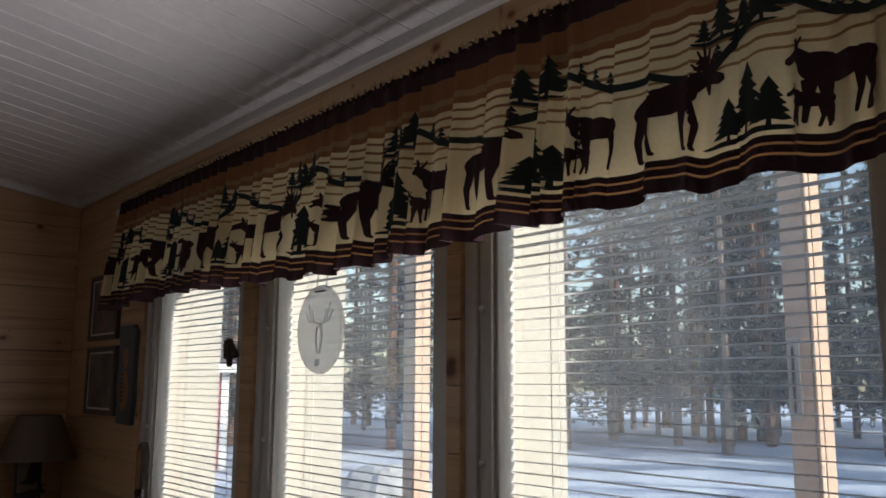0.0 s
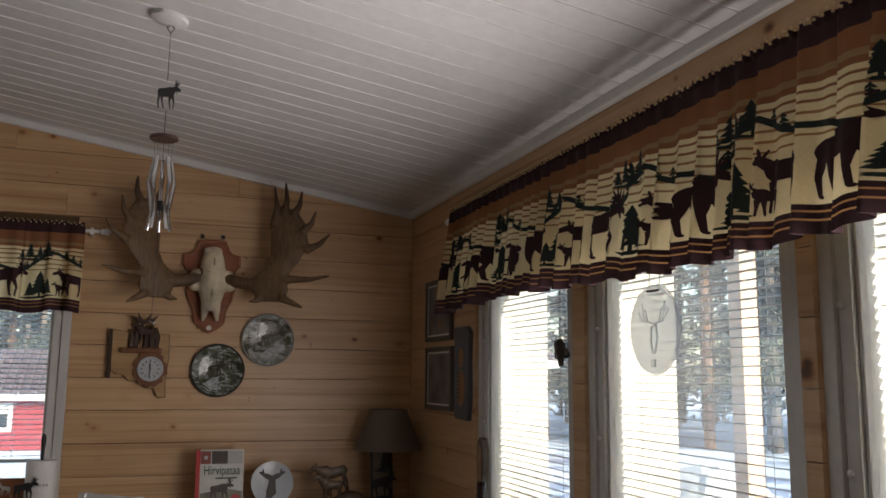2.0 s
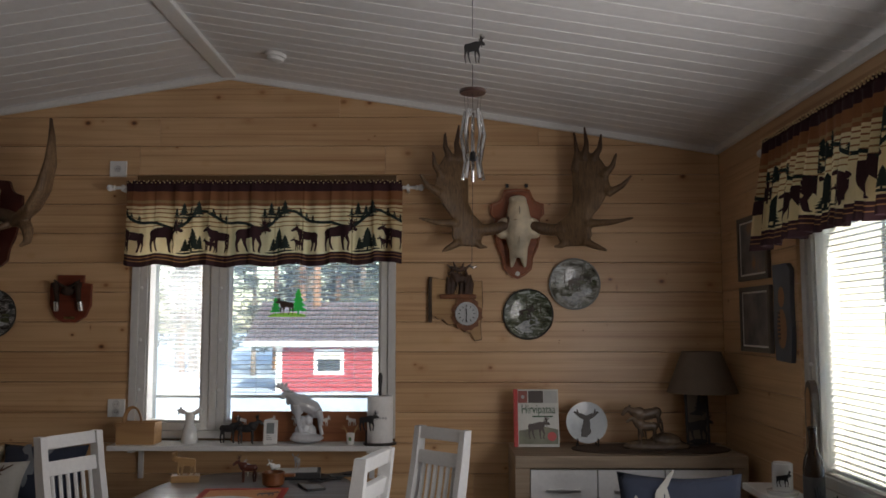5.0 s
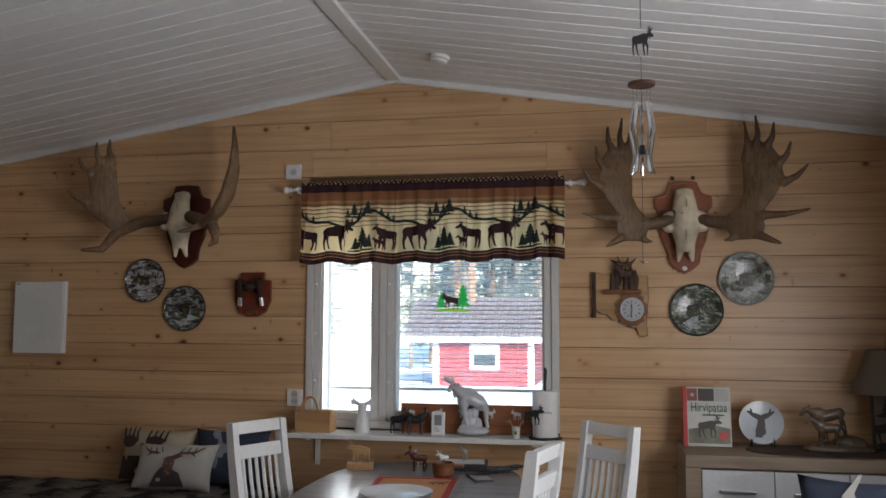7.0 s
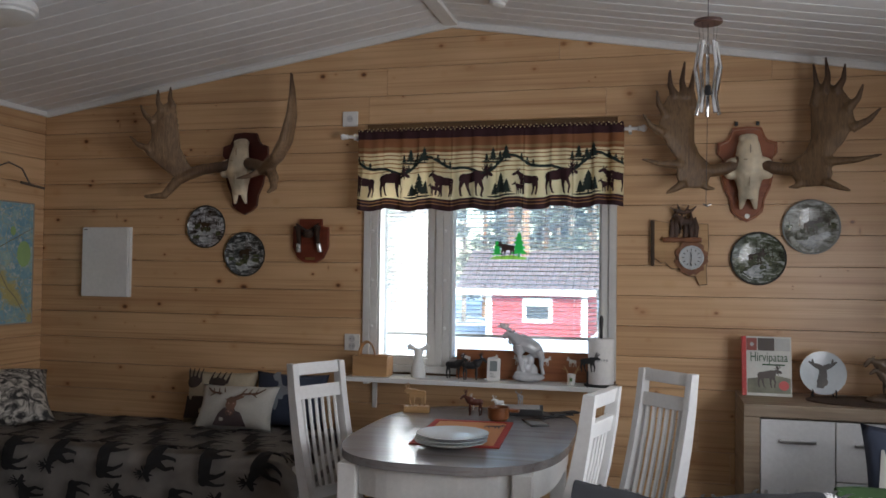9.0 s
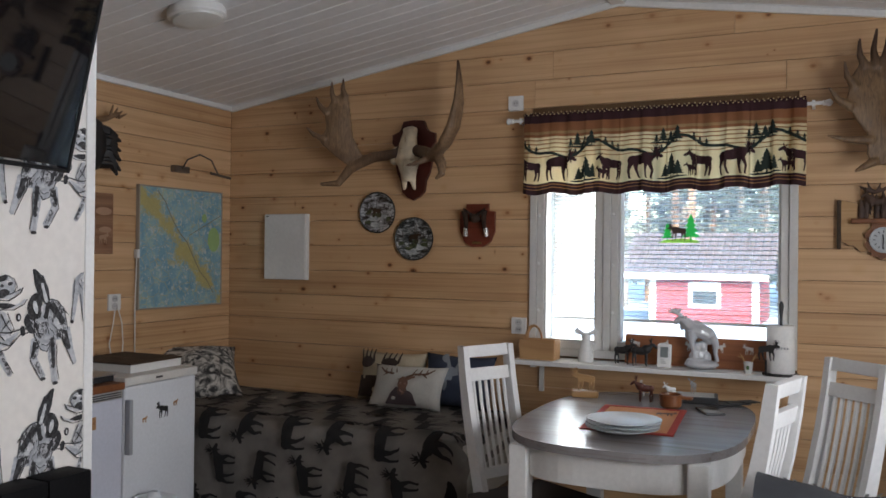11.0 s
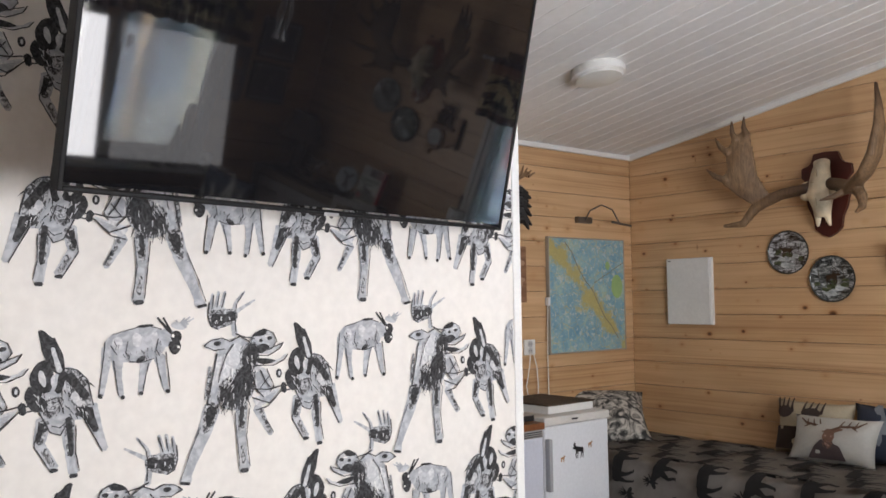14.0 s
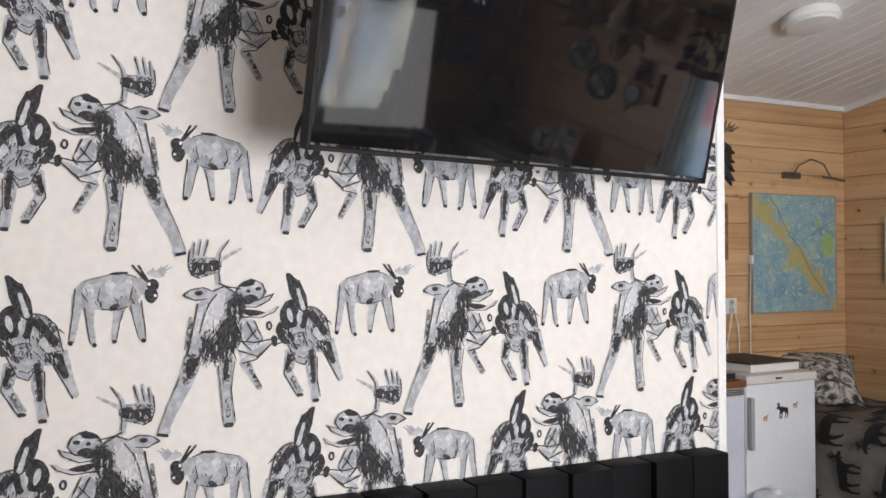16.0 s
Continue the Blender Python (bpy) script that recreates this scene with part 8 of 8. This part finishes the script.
# ---- ceiling things ----
cl = thing("ceiling_light", pose(-2.445, 2.894, roof_z(-2.445), 0, -9.0, 0), "round white plastic ceiling light, unlit", "ceiling light")
bm = bmesh.new()
lathe(bm, [(0.112, 0.0), (0.118, -0.012), (0.118, -0.035), (0.112, -0.04)], 36)
part("rim", bm, WHITE, cl, smooth=True)
bm = bmesh.new()
lathe(bm, [(0.105, -0.040), (0.10, -0.050), (0.06, -0.058), (0.01, -0.060)], 36)
part("diffuser", bm, plain("diffuser", (0.70, 0.70, 0.66), 0.35), cl, smooth=True)
sd = thing("smoke_alarm", pose(-0.697, 3.74, roof_z(-0.697), 0, 9.0, 0), "round white smoke alarm on the ceiling", "smoke alarm")
bm = bmesh.new()
lathe(bm, [(0.044, 0.0), (0.044, -0.014), (0.036, -0.018), (0.034, -0.030), (0.022, -0.036), (0.005, -0.038)], 28)
part("case", bm, WHITE, sd, smooth=True)
cyan = thing("lamp_cap", pose(0.10, 2.63, roof_z(0.10), 0, 9, 0), "white round ceiling lamp cover with a hook", "ceiling rose")
bm = bmesh.new()
lathe(bm, [(0.05, 0.0), (0.05, -0.012), (0.03, -0.02), (0.008, -0.024)], 28)
part("cap", bm, WHITE, cyan, smooth=True)
chime = thing("wind_chime", (0.103, 2.63, roof_z(0.10) - 0.02), "wind chime with bent steel tubes and a small moose", "wind chime")
bm = bmesh.new()
tube(bm, [(0, 0, 0.0), (0.010, 0, -0.012), (0.0, 0, -0.026), (-0.010, 0, -0.012), (0, 0, 0.0)], 0.0018, 6)
tube(bm, [(0, 0, -0.026), (0, 0, -0.165)], 0.0012, 5)
tube(bm, [(0, 0, -0.25), (0, 0, -0.325)], 0.0012, 5)
tube(bm, [(0, 0, -0.335), (0.0, 0, -0.52)], 0.0008, 5)
tube(bm, [(0, 0, -0.50), (-0.004, 0, -0.83)], 0.0008, 5)
part("cord", bm, BLACK, chime)
bm = drawing([(0, [[(x * 0.72, y) for x, y in p] for p in moved(bull_shape(), 0.0, -0.245, 0.082)])], lambda a, b, l: Vector((a, -l, b)), 1)
bmesh.ops.solidify(bm, geom=bm.faces[:], thickness=0.004)
part("moose", bm, BLACK, chime, "small dark metal moose")
bm = bmesh.new()
lathe(bm, [(0.01, -0.323), (0.038, -0.325), (0.039, -0.332), (0.036, -0.335), (0.01, -0.335)], 26)
part("disc", bm, plain("chime_wood", (0.055, 0.026, 0.02), 0.35, vary=0.2), chime, smooth=True)
for k in range(5):
    a = 2 * math.pi * k / 5 + 0.3
    c_, s_ = math.cos(a), math.sin(a)
    bm = bmesh.new()
    tube(bm, [(r * c_, r * s_, z) for r, z in ((0.022, -0.385), (0.030, -0.43), (0.035, -0.455), (0.028, -0.50), (0.022, -0.535), (0.026, -0.56), (0.032, -0.585))], 0.0055, 10)
    tb = part("tube", bm, plain("steel_tube", (0.65, 0.65, 0.65), 0.18, 1.0, vary=0.03) if "steel_tube" not in MATS else MATS["steel_tube"], chime, smooth=True)
    bm = bmesh.new()
    tube(bm, [(0.026 * c_, 0.026 * s_, -0.335), (0.022 * c_, 0.022 * s_, -0.385)], 0.0006, 4)
    part("thread", bm, BLACK, tb)
bm = bmesh.new()
lathe(bm, [(0.008, -0.505), (0.009, -0.53), (0.004, -0.532)], 12)
part("clapper", bm, BLACK, chime)
bm = bmesh.new()
tube(bm, [(-0.012, 0, -0.83), (0.0, 0, -0.835), (0.010, 0, -0.83)], [0.002, 0.004, 0.002], 6)
part("wind_catcher", bm, STEEL2, chime)

# ---- yard: terrace posts, sheds, forest ----
PEACH = plain("peach_paint", (0.66, 0.46, 0.33), 0.6, vary=0.06)
for k, y in enumerate((1.78, 4.12, -0.6)):
    p = thing("terrace_post", (3.2, y, -0.55), "peach painted square terrace post", "post", "terrace posts")
    part("shaft", boxed(-0.055, 0.055, -0.055, 0.055, 0.0, 3.05, bevel=0.006), PEACH, p)
    if k == 0:
        g_ = thing("outdoor_thermometer", (3.14, 1.80, 1.42), "long grey thermometer screwed to the post", "thermometer")
        part("back", boxed(-0.012, 0.004, -0.022, 0.022, -0.15, 0.15, bevel=0.004), plain("gauge_grey", (0.45, 0.42, 0.38), 0.5), g_)
        part("tube", boxed(-0.018, -0.0125, -0.004, 0.004, -0.12, 0.12), BLACK, g_)
beam = thing("terrace_beam", (3.2, 1.7, 2.5), "peach painted terrace beam on the posts", "beam")
part("beam", boxed(-0.05, 0.05, -2.6, 2.8, 0.0, 0.16, bevel=0.005), PEACH, beam)

heap = thing("wrapped_bundle", (3.9, 5.4, -0.55), "garden furniture wrapped in crumpled pale plastic", "bundle")
bm = bmesh.new()
bmesh.ops.create_icosphere(bm, subdivisions=5, radius=1.0)
for v_ in bm.verts:
    d_ = v_.co.copy()
    r_ = 1 + 0.16 * noise.noise(d_ * 2.1) + 0.07 * abs(noise.noise(d_ * 7)) + 0.03 * abs(noise.noise(d_ * 19))
    v_.co = Vector((d_.x * 0.8 * r_, d_.y * 0.9 * r_, max(0, 0.35 + d_.z * 0.95 * r_)))
part("cover", bm, plain("plastic_sheet", (0.55, 0.57, 0.58), 0.22, vary=0.2, scale=20, relief=0.5), heap)

# red pushed to crimson: the purple bloom over the cabin is painted in
RED = timber("bloomed_red_ochre", (0.36, 0.05, 0.065), (0.26, 0.033, 0.045), 0.8, False, (20, 20, 1.5), 0.2)
# tile grey holds the violet of the roof's shadows
TILE = plain("roof_tile", (0.15, 0.115, 0.125), 0.7, vary=0.25)


def cabin(at, w, d, eave, base, rise, label, windows, corner=0.16):
    """A board-clad outbuilding: x along its front, the front at y=0, the ground at z=0."""
    t = thing("red_cabin", at, label, "cabin", "red outbuildings")
    for side_, (y0, y1) in (("front", (0.0, 0.12)), ("rear", (d - 0.12, d))):
        part("wall", boxed(0, w, y0, y1, base, eave), RED, t)
    for x in (0.0, w - 0.12):
        part("wall", boxed(x, x + 0.12, 0.12, d - 0.12, base, eave), RED, t)
    n = int(w / 0.16)
    for k in range(int((eave - base) / 0.15)):
        part("board", boxed(corner, w - corner, -0.026, -0.001, base + 0.15 * k + 0.006, base + 0.15 * (k + 1) - 0.008), RED, t)
    for x in (0.0, w - corner):
        part("corner_board", boxed(x - 0.02, x + corner + 0.02, -0.045, -0.002, base, eave), WHITE, t)
    part("eave_board", boxed(-1.0, w + 0.3, -0.42, -0.38, eave + 0.0, eave + 0.20), WHITE, t)
    for x0, x1, z0, z1 in windows:
        fr = bmesh.new()
        ring(fr, x0, x1, z0, z1, 0.12, -0.06, -0.03)
        wd = part("window", fr, WHITE, t)
        part("pane", boxed(x0 + 0.12, x1 - 0.12, -0.04, -0.03, z0 + 0.12, z1 - 0.12), plain("dark_pane", (0.03, 0.035, 0.04), 0.05, relief=0) if "dark_pane" not in MATS else MATS["dark_pane"], wd)
        part("curtain", boxed(x0 + 0.14, x1 - 0.14, -0.046, -0.041, z1 - 0.32, z1 - 0.13), OFFWHITE, wd)
    # tiled roof, one slope seen
    slope = math.hypot(d / 2 + 0.4, rise)
    cols, rows_ = int((w + 1.5) / 0.24), int(slope / 0.30)
    verts, faces = [], []
    for r in range(rows_):
        for c in range(cols):
            i0 = len(verts)
            for q, (u, lift) in enumerate(((0.0, 0.0), (0.06, 0.045), (0.17, 0.045), (0.235, 0.0))):
                for s_, up in ((r, 0.05), (r + 1.08, 0.01)):
                    f_ = s_ / rows_
                    verts.append((-1.0 + c * 0.24 + u, -0.4 + (d / 2 + 0.4) * f_, eave + 0.12 + rise * f_ + lift + up))
            faces += [(i0, i0 + 2, i0 + 3, i0 + 1), (i0 + 2, i0 + 4, i0 + 5, i0 + 3), (i0 + 4, i0 + 6, i0 + 7, i0 + 5)]
    me = bpy.data.meshes.new("roof_tiles")
    me.from_pydata(verts, [], faces)
    me.materials.append(TILE)
    rt = new("roof_tiles", me)
    rt.parent = t
    rt["kind"] = "stuff"
    bm = bmesh.new()
    v = [bm.verts.new(p) for p in ((-1.0, -0.4, eave + 0.1), (w + 0.3, -0.4, eave + 0.1), (w + 0.3, d / 2, eave + 0.1 + rise), (-1.0, d / 2, eave + 0.1 + rise), (-1.0, d + 0.4, eave + 0.1), (w + 0.3, d + 0.4, eave + 0.1))]
    for f in ((0, 1, 2, 3), (3, 2, 5, 4)):
        bm.faces.new([v[i] for i in f])
    bmesh.ops.solidify(bm, geom=bm.faces[:], thickness=0.08)
    part("roof", bm, TILE, t)
    return t


cabin((-5.62, 28.0, -0.80), 3.32, 4.2, 1.42, -0.3, 1.35, "red board cabin with white corners and a tiled roof in snow", [(1.22, 2.20, 0.52, 1.35)])
cabin((6.3, 20.0, -0.75), 3.4, 3.0, 2.4, -0.3, 0.9, "red board shed with white corners at the forest edge", [])

# needles and bark paled, with the haze over the forest mixed into them
NEEDLE = plain("needles", (0.090, 0.110, 0.095), 0.8, vary=0.5, scale=3)
NEEDLE_P = plain("pine_needles", (0.11, 0.125, 0.085), 0.8, vary=0.4, scale=3)
BARK = plain("tree_bark", (0.20, 0.165, 0.14), 0.9, vary=0.4, scale=6)
BARK_P = plain("pine_bark", (0.22, 0.12, 0.07), 0.9, vary=0.4, scale=6)


def tree(kind, seed, h):
    rnd_ = random.Random(seed)
    t = thing("spruce" if kind == 0 else "pine", (0, 0, 0), "dark snowy-footed spruce of the forest edge" if kind == 0 else "tall pine with a bare lower trunk", "tree", "forest trees")
    bm = bmesh.new()
    lean = rnd_.uniform(-0.3, 0.3)
    tube(bm, [(lean * f * f, 0, h * f) for f in (0, 0.2, 0.45, 0.7, 0.95)], [h * 0.011, h * 0.0095, h * 0.0075, h * 0.005, h * 0.001], 8)
    limbs = []
    start = 0.14 if kind == 0 else 0.48
    n = 46 if kind == 0 else 30
    for k in range(n):
        f = start + (0.98 - start) * (k + rnd_.random()) / n
        a = rnd_.uniform(0, 6.28)
        reach = h * (0.17 * (1.02 - f) / (1 - start) + 0.015) * rnd_.uniform(0.6, 1.15) if kind == 0 else h * 0.12 * math.sin(math.pi * min(1, (f - start) / (1 - start) * 0.85 + 0.12)) * rnd_.uniform(0.5, 1.2)
        droop = -0.35 if kind == 0 else 0.25
        p0 = Vector((lean * f * f, 0, h * f))
        p1 = p0 + Vector((math.cos(a) * reach, math.sin(a) * reach, reach * droop))
        tube(bm, [p0, p1], [h * 0.0022, h * 0.0006], 4, False)
        limbs.append((p0, p1, reach))
    if kind == 1:
        for k in range(9):
            f, a = rnd_.uniform(0.12, 0.46), rnd_.uniform(0, 6.28)
            p0 = Vector((lean * f * f, 0, h * f))
            tube(bm, [p0, p0 + Vector((math.cos(a), math.sin(a), -0.2)) * h * 0.05], [h * 0.0015, h * 0.0004], 4, False)
    part("trunk", bm, BARK if kind == 0 else BARK_P, t)
    verts, faces = [], []
    for p0, p1, reach in limbs:
        d_ = p1 - p0
        for k in range(int(10 + reach * 9)):
            c = p0 + d_ * rnd_.uniform(0.15, 1.05) + Vector((rnd_.gauss(0, 1), rnd_.gauss(0, 1), rnd_.gauss(-0.3, 0.8))) * reach * 0.10
            for _ in range(3):
                ax = Vector((rnd_.gauss(0, 1), rnd_.gauss(0, 1), rnd_.gauss(0, 0.6))).normalized() * rnd_.uniform(0.12, 0.32)
                bx = ax.cross(Vector((rnd_.gauss(0, 1), rnd_.gauss(0, 1), rnd_.gauss(0, 1)))).normalized() * rnd_.uniform(0.02, 0.06)
                i0 = len(verts)
                verts += [tuple(c - ax * 0.5 + bx), tuple(c - ax * 0.5 - bx), tuple(c + ax)]
                faces.append((i0, i0 + 1, i0 + 2))
    me = bpy.data.meshes.new("crown")
    me.from_pydata(verts, [], faces)
    me.materials.append(NEEDLE if kind == 0 else NEEDLE_P)
    cr = new("crown", me)
    cr.parent = t
    return t


rnd = random.Random(21)
kinds = [tree(0, 1, 14.0), tree(0, 2, 11.0), tree(1, 3, 17.0), tree(1, 4, 15.0), tree(0, 5, 16.0)]
spots = []
for k in range(270):
    a = radians(rnd.uniform(-12, 100))
    d = rnd.uniform(27, 62) + (3 if a > radians(70) else 0)
    x, y = math.cos(a) * d, math.sin(a) * d
    spots.append((x, y))
for k in range(16):
    spots.append((rnd.uniform(20, 40), rnd.uniform(-34, -9)))
# unseen trees added to cast shade on the yard, clear of the house's sun
for k in range(34):
    x, y = rnd.uniform(9, 38), rnd.uniform(-32, -4)
    if x - 1.3 - 0.34 * (1.5 - y) > 4.0:
        spots.append((x, y))
for k in range(26):
    spots.append((rnd.uniform(-16, 8), rnd.uniform(37, 52)))
used = set()
for k, (x, y) in enumerate(spots):
    z = -0.62 - (0.0136 * max(0, y - 6))
    m = pose(x, y, z, 0, 0, rnd.uniform(0, 360)) @ Matrix.Diagonal((1, 1, 1, 1))
    i = rnd.randrange(5)
    if i not in used:
        kinds[i].matrix_basis = m
        used.add(i)
    else:
        copy_thing(kinds[i], m)

# ---- panel boards of the walls and floor boards, each its own piece ----
COURSE = 0.1385
Z0 = 0.7 - 6 * COURSE


def board(parent, outline, at):
    """A panel board with eased front edges: its outline in x-z, the front at y=0."""
    cx, cz = sum(p[0] for p in outline) / len(outline), (min(p[1] for p in outline) + max(p[1] for p in outline)) / 2
    n, e = len(outline), 0.0013
    inner = [(x - math.copysign(min(0.0006, abs(x - cx)), x - cx), z - math.copysign(min(e, abs(z - cz)), z - cz)) for x, z in outline]
    v = [(x, 0.0, z) for x, z in inner] + [(x, 0.0045, z) for x, z in outline] + [(x, 0.0195, z) for x, z in outline]
    f = [tuple(range(n))] + [(a + k, a + (k + 1) % n, a - n + (k + 1) % n, a - n + k) for a in (n, 2 * n) for k in range(n)]
    me = bpy.data.meshes.new("board")
    me.from_pydata([(x - cx, y, z - cz) for x, y, z in v], [], f)
    me.materials.append(PINE)
    ob = new("board", me)
    ob.matrix_basis = at @ Matrix.Translation((cx, 0, cz))
    ob.parent = parent


def below_roof(poly):
    """Cut an outline under the two slopes of the ceiling."""
    for s in (-1, 1):
        inside = lambda p: p[1] - (ZR - SLOPE * s * (p[0] - XM))
        out = []
        for p, q in zip(poly, poly[1:] + poly[:1]):
            a, b = inside(p), inside(q)
            if a <= 0:
                out.append(p)
            if a * b < 0:
                f = a / (a - b)
                out.append((p[0] + (q[0] - p[0]) * f, p[1] + (q[1] - p[1]) * f))
        poly = out
    return poly


rnd = random.Random(5)


def clad(parent, at, u0, u1, holes, top, gabled=False):
    """Courses of boards along a wall from u0 to u1, broken at holes (a, b, low, high)."""
    k = 0
    while Z0 + k * COURSE < top - 0.004:
        za, zb = max(-0.02, Z0 + k * COURSE), min(top, Z0 + (k + 1) * COURSE)
        k += 1
        if zb - za < 0.02:
            continue
        spans = [(u0, u1)]
        for a, b, lo, hi in holes:
            if zb > lo + 0.002 and za < hi - 0.002:
                spans = [s for c, d in spans for s in ((c, min(d, a)), (max(c, b), d)) if s[1] - s[0] > 0.01]
        for c, d in spans:
            cuts = [c]
            while d - cuts[-1] > 2.2:
                cuts.append(cuts[-1] + rnd.uniform(0.8, 2.1))
            if d - cuts[-1] < 0.25 and len(cuts) > 1:
                cuts.pop()
            cuts.append(d)
            for p, q in zip(cuts, cuts[1:]):
                g_ = 0.0005
                poly = [(p + 0.0002, za + g_), (q - 0.0002, za + g_), (q - 0.0002, zb - g_), (p + 0.0002, zb - g_)]
                if gabled:
                    poly = below_roof(poly)
                if len(poly) > 2:
                    board(parent, poly, at)


clad(wall_n, pose(0, YA, 0), XL, XR, [(WIN_A[0], WIN_A[1], WIN_A[2], WIN_A[3])], ZR, True)
clad(wall_e, pose(XR, 0, 0, 0, 0, -90), -YA, 0.6, [(-b, -a, ZB0, ZB1) for a, b in WINS_B], ZE)
clad(wall_w, pose(XL, 0, 0, 0, 0, 90), 1.2, YA, [], ZE)
for k in range(34):
    x0 = XL + k * 0.1365
    me = bpy.data.meshes.new("floor_board")
    w_ = min(0.134, XR - x0)
    if w_ < 0.01:
        break
    fb = boxed(YB, YA, 0.0, w_, -0.0195, 0.0)
    fb.to_mesh(me)
    fb.free()
    me.materials.append(FLOOR)
    ob = new("floor_board", me)
    ob.matrix_basis = pose(x0 + w_, 0, -0.02, 0, 0, 90)
    ob.parent = floor
